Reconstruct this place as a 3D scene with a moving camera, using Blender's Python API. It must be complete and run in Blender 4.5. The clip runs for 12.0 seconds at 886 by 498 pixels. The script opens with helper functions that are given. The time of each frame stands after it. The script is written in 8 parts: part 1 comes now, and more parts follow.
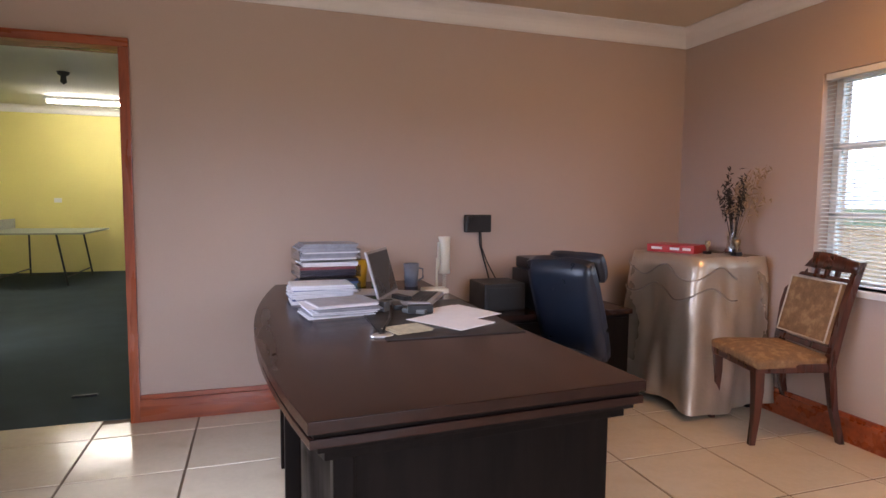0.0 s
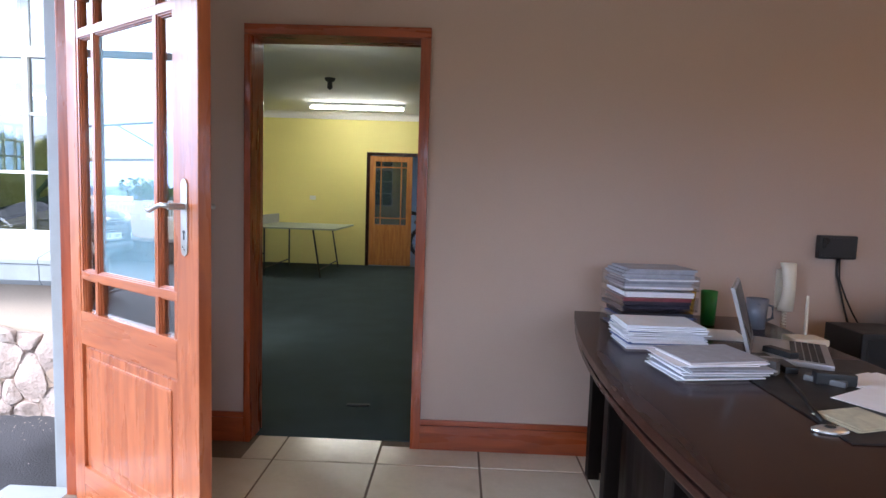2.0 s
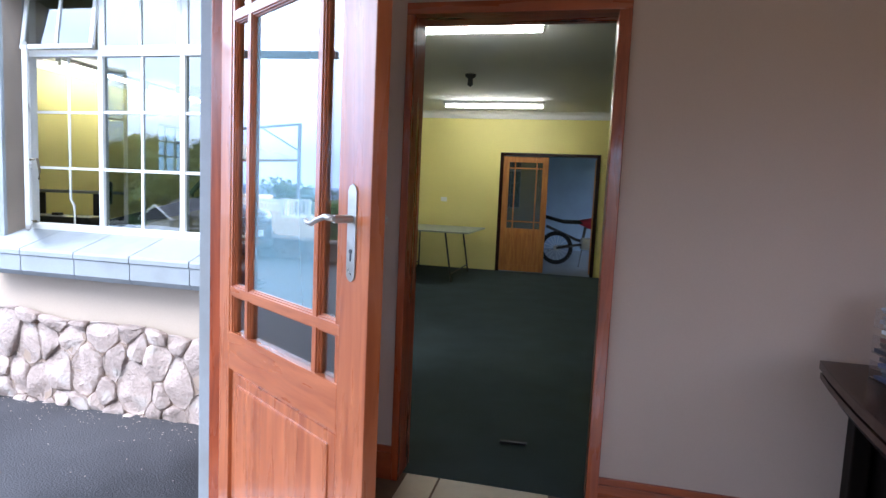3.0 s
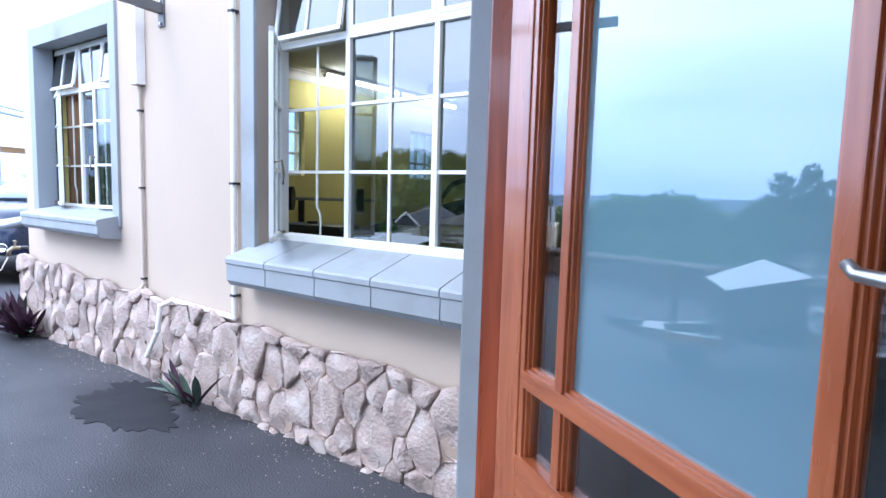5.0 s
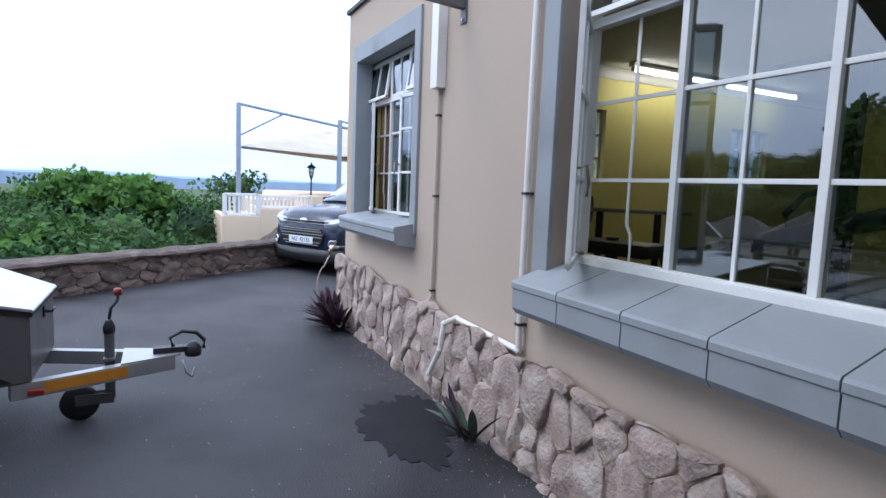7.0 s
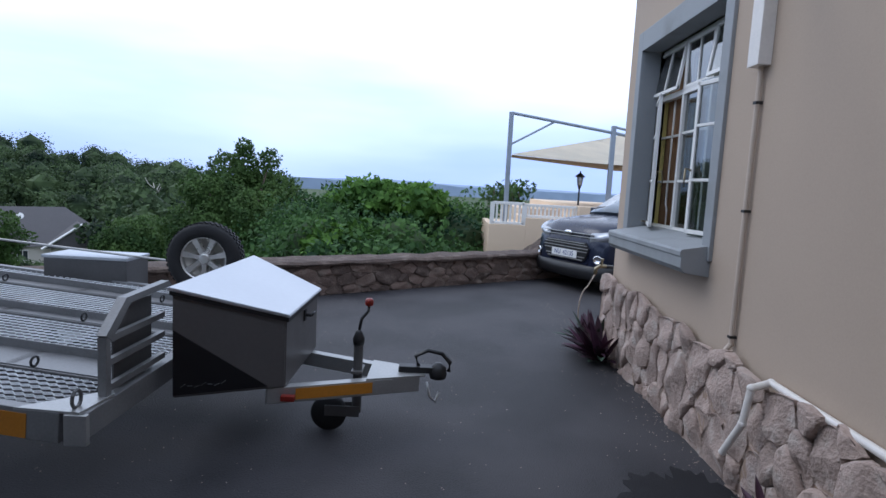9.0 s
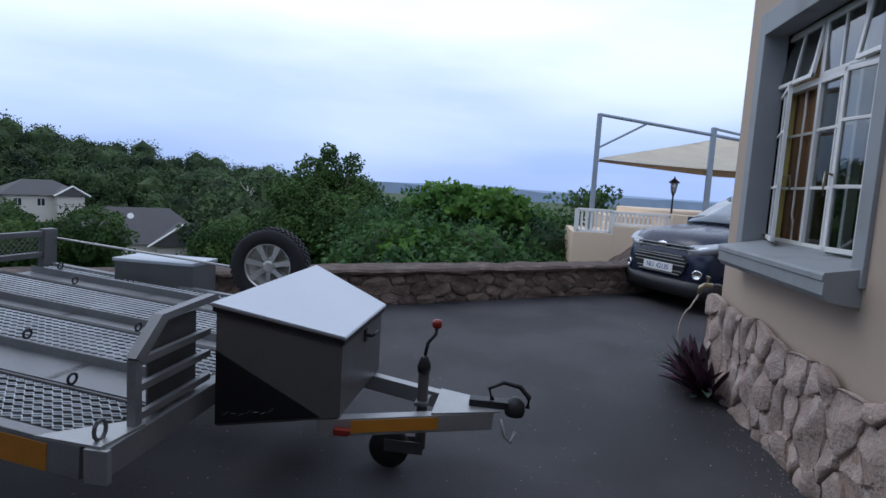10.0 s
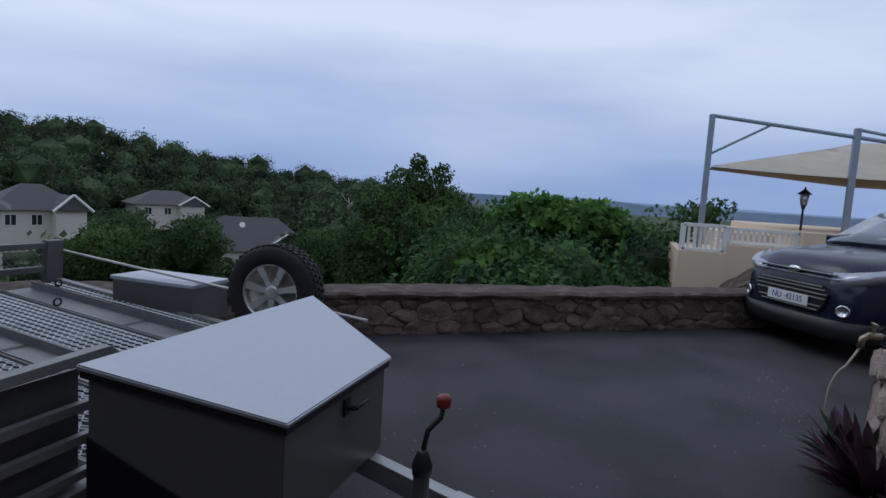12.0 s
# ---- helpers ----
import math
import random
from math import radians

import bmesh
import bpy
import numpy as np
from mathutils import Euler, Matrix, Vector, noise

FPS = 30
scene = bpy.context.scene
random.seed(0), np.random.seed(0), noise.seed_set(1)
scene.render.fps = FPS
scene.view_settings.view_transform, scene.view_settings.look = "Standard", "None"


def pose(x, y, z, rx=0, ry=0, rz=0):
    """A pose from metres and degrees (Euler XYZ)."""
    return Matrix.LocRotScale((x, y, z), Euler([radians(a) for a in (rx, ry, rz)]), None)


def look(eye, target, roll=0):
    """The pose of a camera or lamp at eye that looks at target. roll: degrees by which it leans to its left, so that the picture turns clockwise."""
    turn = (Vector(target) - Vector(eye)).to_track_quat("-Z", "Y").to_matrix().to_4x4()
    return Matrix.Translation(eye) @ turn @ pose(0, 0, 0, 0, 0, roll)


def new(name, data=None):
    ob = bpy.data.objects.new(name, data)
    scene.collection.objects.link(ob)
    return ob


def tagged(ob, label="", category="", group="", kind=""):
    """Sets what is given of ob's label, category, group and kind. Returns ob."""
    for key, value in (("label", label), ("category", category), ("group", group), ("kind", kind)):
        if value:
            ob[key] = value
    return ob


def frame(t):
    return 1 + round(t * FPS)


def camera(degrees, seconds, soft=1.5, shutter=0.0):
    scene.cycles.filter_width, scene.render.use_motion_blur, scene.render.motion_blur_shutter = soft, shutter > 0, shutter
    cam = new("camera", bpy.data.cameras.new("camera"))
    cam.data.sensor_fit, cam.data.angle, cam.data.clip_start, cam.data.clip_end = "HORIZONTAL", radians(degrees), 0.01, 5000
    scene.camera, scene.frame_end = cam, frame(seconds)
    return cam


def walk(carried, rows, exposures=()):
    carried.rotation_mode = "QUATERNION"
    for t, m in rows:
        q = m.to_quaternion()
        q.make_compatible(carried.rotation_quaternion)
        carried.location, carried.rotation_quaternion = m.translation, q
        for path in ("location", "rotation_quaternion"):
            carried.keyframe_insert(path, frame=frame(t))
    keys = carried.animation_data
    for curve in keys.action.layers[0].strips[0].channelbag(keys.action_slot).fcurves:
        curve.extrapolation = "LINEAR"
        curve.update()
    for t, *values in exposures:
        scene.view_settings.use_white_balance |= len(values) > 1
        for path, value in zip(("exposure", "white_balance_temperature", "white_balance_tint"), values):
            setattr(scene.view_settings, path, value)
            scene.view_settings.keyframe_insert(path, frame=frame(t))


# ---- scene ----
cam = camera(74.88, 12.0, 1.5, 0.0)
PATH = [
    (0.0, pose(0.636, -3.526, 1.247, 85.310, -0.537, -17.856)),
    (0.5, pose(0.554, -3.375, 1.264, 85.222, -0.873, -13.551)),
    (1.0, pose(0.471, -3.230, 1.263, 85.223, -1.230, -8.128)),
    (1.5, pose(0.335, -3.069, 1.270, 85.133, -1.597, -3.073)),
    (2.0, pose(0.163, -2.875, 1.285, 84.930, -1.871, 1.596)),
    (2.5, pose(0.010, -2.658, 1.272, 84.742, -1.920, 7.183)),
    (3.0, pose(-0.149, -2.429, 1.304, 84.531, -2.566, 13.268)),
    (3.2, pose(-0.233, -2.325, 1.298, 84.478, -2.801, 15.528)),
    (4.8, pose(-0.746, -1.671, 1.261, 84.317, -1.654, 33.572)),
    (5.0, pose(-0.821, -1.583, 1.267, 84.337, -1.600, 36.041)),
    (5.5, pose(-0.996, -1.424, 1.290, 83.923, -1.709, 42.571)),
    (6.0, pose(-1.181, -1.329, 1.301, 83.906, -1.990, 50.482)),
    (6.5, pose(-1.290, -1.253, 1.293, 84.111, -2.390, 58.298)),
    (6.7, pose(-1.326, -1.227, 1.294, 84.002, -2.340, 60.738)),
    (8.3, pose(-1.795, -1.069, 1.302, 83.880, -2.669, 80.676)),
    (8.5, pose(-1.852, -1.061, 1.303, 83.799, -2.838, 83.976)),
    (9.0, pose(-2.025, -1.045, 1.286, 83.660, -3.047, 90.040)),
    (9.5, pose(-2.262, -1.057, 1.287, 83.673, -3.272, 94.465)),
    (10.0, pose(-2.460, -1.049, 1.285, 83.709, -3.437, 98.043)),
    (10.5, pose(-2.722, -0.996, 1.287, 83.875, -3.472, 101.339)),
    (11.0, pose(-2.935, -0.955, 1.269, 84.028, -3.456, 104.077)),
    (11.5, pose(-3.231, -0.951, 1.256, 84.245, -3.483, 105.978)),
    (12.0, pose(-3.472, -0.927, 1.273, 84.300, -3.626, 107.755)),
]
EXPOSURES = [(0.0, 2.75, 6350, 18), (1.0, 2.82, 6080, 17), (1.5, 2.66, 5900, 15), (2.3, 2.34, 5750, 10), (3.0, 2.12, 5550, 10), (3.2, 2.08, 5450, 10), (5.0, 1.5, 5350, 10), (6.5, 0.6, 5650, 10), (8.5, -0.25, 5850, 10), (9.5, -0.6, 5850, 10), (12.0, -1.42, 5850, 10)]
walk(cam, PATH, EXPOSURES)

# ---- world, sun ----
world = bpy.data.worlds.new("overcast_sky")
scene.world = world
world.use_nodes = True
wn, wl = world.node_tree.nodes, world.node_tree.links
wn.clear()
w_out = wn.new("ShaderNodeOutputWorld")
w_mix = wn.new("ShaderNodeMixShader")
w_sky = wn.new("ShaderNodeTexSky")
w_sky.sky_type, w_sky.sun_disc = "NISHITA", False
w_sky.sun_elevation, w_sky.sun_rotation = radians(48), radians(200)
w_bg = wn.new("ShaderNodeBackground")
w_bg.inputs["Strength"].default_value = 0.14
w_cl = wn.new("ShaderNodeBackground")
w_cl.inputs["Strength"].default_value = 2.2
w_tc = wn.new("ShaderNodeTexCoord")
w_map = wn.new("ShaderNodeMapping")
w_map.inputs["Scale"].default_value = (0.9, 1.3, 6.0)
w_map.inputs["Rotation"].default_value = (0.05, 0.04, 0.5)
w_no = wn.new("ShaderNodeTexNoise")
w_no.inputs["Scale"].default_value, w_no.inputs["Detail"].default_value, w_no.inputs["Roughness"].default_value = 1.15, 5.0, 0.45
w_sep = wn.new("ShaderNodeSeparateXYZ")
w_ramp = wn.new("ShaderNodeValToRGB")
w_ramp.color_ramp.elements[0].position, w_ramp.color_ramp.elements[0].color = 0.36, (0.63, 0.73, 0.94, 1)
w_ramp.color_ramp.elements[1].position, w_ramp.color_ramp.elements[1].color = 0.62, (0.96, 1.0, 1.10, 1)
w_low = wn.new("ShaderNodeValToRGB")
w_low.color_ramp.elements[0].position, w_low.color_ramp.elements[0].color = 0.0, (0.50, 0.60, 0.80, 1)
w_low.color_ramp.elements[1].position, w_low.color_ramp.elements[1].color = 0.24, (1, 1, 1, 1)
w_mul = wn.new("ShaderNodeMix")
w_mul.data_type, w_mul.blend_type = "RGBA", "MULTIPLY"
w_mul.inputs["Factor"].default_value = 1.0
w_mix.inputs["Fac"].default_value = 0.86
wl.new(w_tc.outputs["Generated"], w_map.inputs["Vector"])
wl.new(w_map.outputs["Vector"], w_no.inputs["Vector"])
wl.new(w_no.outputs["Fac"], w_ramp.inputs["Fac"])
wl.new(w_tc.outputs["Generated"], w_sep.inputs["Vector"])
wl.new(w_sep.outputs["Z"], w_low.inputs["Fac"])
wl.new(w_ramp.outputs["Color"], w_mul.inputs["A"])
wl.new(w_low.outputs["Color"], w_mul.inputs["B"])
wl.new(w_mul.outputs["Result"], w_cl.inputs["Color"])
wl.new(w_sky.outputs["Color"], w_bg.inputs["Color"])
wl.new(w_bg.outputs["Background"], w_mix.inputs[1])
wl.new(w_cl.outputs["Background"], w_mix.inputs[2])
wl.new(w_mix.outputs["Shader"], w_out.inputs["Surface"])
sun = new("sun", bpy.data.lights.new("sun", "SUN"))
sun.data.energy, sun.data.angle, sun.data.color = 0.8, radians(25), (1.0, 0.95, 0.88)
sun.matrix_world = look((-8, -22, 26), (0, 0, 0))
# added fill lamp standing in for daylight through an unseen south window
day = new("unseen_window_fill", bpy.data.lights.new("unseen_window_fill", "AREA"))
day.data.shape, day.data.size, day.data.size_y, day.data.energy, day.data.color = "RECTANGLE", 2.7, 1.2, 1.25, (0.86, 0.93, 1.0)
day.matrix_world = look((1.0, -6.05, 1.42), (1.0, 0, 1.2))

# ---- materials ----
MATS = {}


def mat(name, col, rough=0.6, metal=0.0, var=0.12, scale=3.0, fine=70.0, bump=0.08, dist=0.004, spec=0.5, piece=0.0, stain=None, coat=0.0, stretch=None):
    """A surface with broad and fine variation, fine relief, and, where piece is set, a tint of its own for each object."""
    m = bpy.data.materials.new(name)
    m.use_nodes = True
    n, l = m.node_tree.nodes, m.node_tree.links
    b = n["Principled BSDF"]
    b.inputs["Metallic"].default_value = metal
    b.inputs["Specular IOR Level"].default_value = spec
    b.inputs["Coat Weight"].default_value = coat
    b.inputs["Coat Roughness"].default_value = 0.08
    tc = n.new("ShaderNodeTexCoord")
    src = tc.outputs["Object"]
    if stretch:
        mp = n.new("ShaderNodeMapping")
        mp.inputs["Scale"].default_value = stretch
        l.new(src, mp.inputs["Vector"])
        src = mp.outputs["Vector"]
    big, small = n.new("ShaderNodeTexNoise"), n.new("ShaderNodeTexNoise")
    for t, s, d in ((big, scale, 5.0), (small, fine, 3.0)):
        t.inputs["Scale"].default_value, t.inputs["Detail"].default_value = s, d
        l.new(src, t.inputs["Vector"])
    add = n.new("ShaderNodeMath")
    add.operation = "MULTIPLY_ADD"
    l.new(small.outputs["Fac"], add.inputs[0])
    add.inputs[1].default_value = 0.6
    l.new(big.outputs["Fac"], add.inputs[2])
    rng = n.new("ShaderNodeMapRange")
    rng.inputs["From Min"].default_value, rng.inputs["From Max"].default_value = 0.45, 1.15
    rng.inputs["To Min"].default_value, rng.inputs["To Max"].default_value = 1 - var, 1 + var
    l.new(add.outputs[0], rng.inputs["Value"])
    val = rng.outputs["Result"]
    if piece:
        oi = n.new("ShaderNodeObjectInfo")
        r2 = n.new("ShaderNodeMapRange")
        r2.inputs["To Min"].default_value, r2.inputs["To Max"].default_value = 1 - piece, 1 + piece
        l.new(oi.outputs["Random"], r2.inputs["Value"])
        mu = n.new("ShaderNodeMath")
        mu.operation = "MULTIPLY"
        l.new(val, mu.inputs[0])
        l.new(r2.outputs["Result"], mu.inputs[1])
        val = mu.outputs[0]
    mix = n.new("ShaderNodeMix")
    mix.data_type, mix.blend_type = "RGBA", "MULTIPLY"
    mix.inputs["Factor"].default_value = 1.0
    mix.inputs["A"].default_value = (*col, 1)
    l.new(val, mix.inputs["B"])
    colour = mix.outputs["Result"]
    if stain:
        sr = n.new("ShaderNodeMapRange")
        sr.inputs["From Min"].default_value, sr.inputs["From Max"].default_value = 0.52, 0.72
        l.new(big.outputs["Fac"], sr.inputs["Value"])
        m2 = n.new("ShaderNodeMix")
        m2.data_type = "RGBA"
        l.new(sr.outputs["Result"], m2.inputs["Factor"])
        l.new(colour, m2.inputs["A"])
        m2.inputs["B"].default_value = (*stain, 1)
        colour = m2.outputs["Result"]
    l.new(colour, b.inputs["Base Color"])
    rr = n.new("ShaderNodeMapRange")
    rr.inputs["From Min"].default_value, rr.inputs["From Max"].default_value = 0.3, 0.7
    rr.inputs["To Min"].default_value, rr.inputs["To Max"].default_value = max(0.03, rough - 0.08), min(1, rough + 0.08)
    l.new(big.outputs["Fac"], rr.inputs["Value"])
    l.new(rr.outputs["Result"], b.inputs["Roughness"])
    if bump:
        bp = n.new("ShaderNodeBump")
        bp.inputs["Strength"].default_value, bp.inputs["Distance"].default_value = bump, dist
        l.new(small.outputs["Fac"], bp.inputs["Height"])
        l.new(bp.outputs["Normal"], b.inputs["Normal"])
    MATS[name] = m
    return m


def wood(name, dark, light, rough=0.35, coat=0.2, grain=(1.2, 14, 14)):
    """Varnished timber whose grain runs along the longest local axis given by the stretch."""
    m = mat(name, light, rough, 0, 0.08, 2.0, 30, 0.0, 0.002, coat=coat, stretch=grain)
    n, l = m.node_tree.nodes, m.node_tree.links
    b = n["Principled BSDF"]
    old = b.inputs["Base Color"].links[0].from_socket
    tc = n.new("ShaderNodeTexCoord")
    mp = n.new("ShaderNodeMapping")
    mp.inputs["Scale"].default_value = grain
    wv = n.new("ShaderNodeTexNoise")
    wv.inputs["Scale"].default_value, wv.inputs["Detail"].default_value, wv.inputs["Distortion"].default_value = 3.2, 6, 0.6
    l.new(tc.outputs["Object"], mp.inputs["Vector"])
    l.new(mp.outputs["Vector"], wv.inputs["Vector"])
    r = n.new("ShaderNodeMapRange")
    r.inputs["From Min"].default_value, r.inputs["From Max"].default_value = 0.35, 0.7
    l.new(wv.outputs["Fac"], r.inputs["Value"])
    mx = n.new("ShaderNodeMix")
    mx.data_type = "RGBA"
    l.new(r.outputs["Result"], mx.inputs["Factor"])
    l.new(old, mx.inputs["A"])
    mx.inputs["B"].default_value = (*dark, 1)
    l.new(mx.outputs["Result"], b.inputs["Base Color"])
    return m


def glow(name, col, strength):
    m = bpy.data.materials.new(name)
    m.use_nodes = True
    b = m.node_tree.nodes["Principled BSDF"]
    b.inputs["Base Color"].default_value = (*col, 1)
    b.inputs["Emission Color"].default_value = (*col, 1)
    b.inputs["Emission Strength"].default_value = strength
    MATS[name] = m
    return m


def glass(name, tint=(0.9, 0.95, 0.95), rough=0.0, gloss=0.12):
    """A thin pane: mostly clear, with a mirror layer that grows towards grazing angles."""
    m = bpy.data.materials.new(name)
    m.use_nodes = True
    n, l = m.node_tree.nodes, m.node_tree.links
    n.clear()
    out, mix, tr, gl, lw, pw, ma = (n.new("ShaderNode" + k) for k in ("OutputMaterial", "MixShader", "BsdfTransparent", "BsdfGlossy", "LayerWeight", "Math", "Math"))
    tr.inputs["Color"].default_value = (*tint, 1)
    gl.inputs["Roughness"].default_value = rough
    lw.inputs["Blend"].default_value = 0.5
    pw.operation, pw.inputs[1].default_value = "POWER", 3.5
    ma.operation, ma.inputs[1].default_value, ma.inputs[2].default_value = "MULTIPLY_ADD", 1 - gloss, gloss
    l.new(lw.outputs["Facing"], pw.inputs[0])
    l.new(pw.outputs[0], ma.inputs[0])
    l.new(ma.outputs[0], mix.inputs["Fac"])
    l.new(tr.outputs["BSDF"], mix.inputs[1])
    l.new(gl.outputs["BSDF"], mix.inputs[2])
    l.new(mix.outputs["Shader"], out.inputs["Surface"])
    MATS[name] = m
    return m


M_WALL = mat("office_wall_paint", (0.485, 0.37, 0.305), 0.62, var=0.04, scale=1.2, fine=120, bump=0.06, dist=0.002)
M_YELLOW = mat("yellow_wall_paint", (0.76, 0.66, 0.23), 0.6, var=0.05, scale=1.0, fine=90, bump=0.08, dist=0.002)
M_CEIL = mat("ceiling_plaster", (0.72, 0.70, 0.64), 0.8, var=0.04, scale=2, fine=60, bump=0.1)
M_OFFCEIL = mat("office_ceiling_paint", (0.62, 0.50, 0.36), 0.8, var=0.04, scale=2, fine=60, bump=0.1)
M_CORNICE = mat("white_cornice_paint", (0.78, 0.74, 0.70), 0.5, var=0.03)
M_TILE = mat("cream_floor_tile", (0.66, 0.57, 0.44), 0.16, var=0.07, scale=5, fine=40, bump=0.02, dist=0.001, piece=0.05, stain=(0.58, 0.49, 0.36))
M_GROUT = mat("brown_grout", (0.17, 0.12, 0.085), 0.9, var=0.2, scale=10)
M_CARPET = mat("dark_green_carpet", (0.052, 0.070, 0.074), 0.95, var=0.25, scale=3, fine=220, bump=0.5, dist=0.006, spec=0.1)
M_RED = wood("red_varnished_timber", (0.20, 0.035, 0.010), (0.36, 0.075, 0.022), 0.3, 0.3, (9, 9, 1.0))
M_REDH = wood("red_varnished_timber_rail", (0.20, 0.035, 0.010), (0.36, 0.075, 0.022), 0.3, 0.3, (1.0, 9, 9))
M_LEAF = wood("orange_varnished_door_timber", (0.30, 0.070, 0.020), (0.46, 0.135, 0.045), 0.30, 0.4, (9, 9, 1.0))
M_LEAFH = wood("orange_varnished_door_rail", (0.30, 0.070, 0.020), (0.46, 0.135, 0.045), 0.30, 0.4, (1.0, 9, 9))
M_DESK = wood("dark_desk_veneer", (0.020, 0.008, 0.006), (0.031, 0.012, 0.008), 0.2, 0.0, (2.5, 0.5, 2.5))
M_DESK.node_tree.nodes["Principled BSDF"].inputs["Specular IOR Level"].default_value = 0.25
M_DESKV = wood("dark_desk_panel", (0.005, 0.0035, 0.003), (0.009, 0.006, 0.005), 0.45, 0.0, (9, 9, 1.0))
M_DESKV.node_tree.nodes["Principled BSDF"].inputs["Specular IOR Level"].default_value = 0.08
M_MAHOG = wood("mahogany_chair_timber", (0.030, 0.008, 0.005), (0.085, 0.022, 0.012), 0.3, 0.2, (9, 9, 1.2))
M_PINE = wood("orange_pine_door", (0.36, 0.12, 0.02), (0.52, 0.21, 0.04), 0.4, 0.1, (9, 9, 1.0))
M_FACADE = mat("sand_plaster", (0.455, 0.362, 0.282), 0.85, var=0.07, scale=1.1, fine=150, bump=0.12, dist=0.002)
M_TERR = mat("pale_sand_plaster", (0.72, 0.56, 0.40), 0.85, var=0.08, scale=0.8, fine=90, bump=0.1)
M_GREY = mat("grey_trim_paint", (0.285, 0.30, 0.31), 0.6, var=0.07, scale=3, fine=120, bump=0.06, stain=(0.235, 0.245, 0.24))
M_WHITE = mat("white_window_paint", (0.78, 0.77, 0.74), 0.42, var=0.06, scale=6, fine=80, bump=0.06)
M_PVC = mat("white_plastic_pipe", (0.74, 0.70, 0.65), 0.35, var=0.08, scale=7, fine=60, bump=0.02)
M_CONDUIT = mat("sand_painted_conduit", (0.52, 0.43, 0.35), 0.6, var=0.08, scale=7, fine=60, bump=0.03)
M_STONE = mat("pink_grey_fieldstone", (0.385, 0.295, 0.25), 0.85, var=0.3, scale=9, fine=60, bump=0.8, dist=0.012, piece=0.16, stain=(0.45, 0.39, 0.345))
M_STONE2 = mat("brown_wall_stone", (0.12, 0.083, 0.066), 0.9, var=0.35, scale=7, fine=50, bump=0.8, dist=0.015, piece=0.45, stain=(0.17, 0.135, 0.11))
M_MORTAR = mat("sandy_mortar", (0.33, 0.24, 0.18), 0.95, var=0.2, scale=9, fine=90, bump=0.5)
M_MORTAR2 = mat("dark_wall_mortar", (0.115, 0.088, 0.072), 0.95, var=0.25, scale=9, fine=90, bump=0.5)
M_ASPHALT = mat("worn_asphalt", (0.028, 0.0262, 0.0295), 0.66, var=1.2, scale=0.9, fine=110, bump=1.0, dist=0.006, spec=0.42, stain=(0.050, 0.047, 0.050))
for _k in M_ASPHALT.node_tree.nodes:
    if _k.bl_idname == "ShaderNodeMapRange" and abs(_k.inputs["From Min"].default_value - 0.52) < 0.001:
        _k.inputs["From Min"].default_value, _k.inputs["From Max"].default_value = 0.42, 0.60
M_WET = mat("damp_asphalt", (0.0115, 0.0112, 0.013), 0.7, var=0.35, scale=4, fine=160, bump=0.7, dist=0.006, spec=0.28)
M_GRASS = mat("rough_hillside_ground", (0.045, 0.070, 0.022), 0.95, var=0.5, scale=0.25, fine=4, bump=0.6, dist=0.3)
M_MESH = mat("bright_galvanised_mesh", (0.84, 0.86, 0.87), 0.5, 0.1, var=0.2, scale=8)
M_STEEL = mat("galvanised_steel", (0.40, 0.40, 0.39), 0.42, 0.65, var=0.16, scale=6, fine=90, bump=0.05)
M_STEELD = mat("grey_painted_steel", (0.115, 0.113, 0.112), 0.45, 0.4, var=0.15, scale=4, fine=60, bump=0.05)
M_STEELG = mat("dull_galvanised_frame", (0.24, 0.24, 0.24), 0.5, 0.5, var=0.2, scale=6, fine=90, bump=0.05)
M_STEELB = mat("weathered_blue_grey_steel", (0.27, 0.31, 0.36), 0.5, 0.2, var=0.15, scale=4, fine=60, bump=0.05)
M_BOXTOP = mat("brushed_aluminium_lid", (0.50, 0.52, 0.55), 0.40, 0.75, var=0.06, scale=2.5, fine=40, bump=0.03)
M_BOXSIDE = mat("grey_trailer_box_paint", (0.115, 0.109, 0.107), 0.36, 0.15, var=0.1, scale=3, fine=50, bump=0.03)
M_BLACK = mat("black_painted_panel", (0.006, 0.006, 0.008), 0.35, var=0.2, scale=4)
M_AMBER = mat("amber_reflective_tape", (0.50, 0.20, 0.02), 0.4, var=0.18, scale=8)
M_REDP = mat("red_plastic", (0.42, 0.02, 0.02), 0.35, var=0.1)
M_ORANGE = mat("orange_lamp_lens", (0.22, 0.02, 0.012), 0.3, var=0.1)
M_RUBBER = mat("black_tyre_rubber", (0.014, 0.014, 0.015), 0.8, var=0.25, scale=10, fine=90, bump=0.3)
M_ALLOY = mat("silver_alloy", (0.62, 0.61, 0.58), 0.32, 0.85, var=0.08, scale=9)
M_PLASTIC = mat("black_plastic", (0.012, 0.012, 0.013), 0.45, var=0.2, scale=6, bump=0.04)
M_CARPAINT = mat("dark_blue_car_paint", (0.010, 0.015, 0.036), 0.28, 0.15, var=0.06, scale=3, bump=0.0, coat=0.25, spec=0.4)
M_CHROME = mat("chrome", (0.75, 0.75, 0.75), 0.12, 1.0, var=0.05, bump=0)
M_PLATE = mat("white_number_plate", (0.78, 0.78, 0.76), 0.4, var=0.05)
M_BLUE = mat("dark_blue_lettering", (0.02, 0.04, 0.2), 0.5, var=0.05)
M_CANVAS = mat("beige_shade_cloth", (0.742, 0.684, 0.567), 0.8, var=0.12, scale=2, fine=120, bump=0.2)
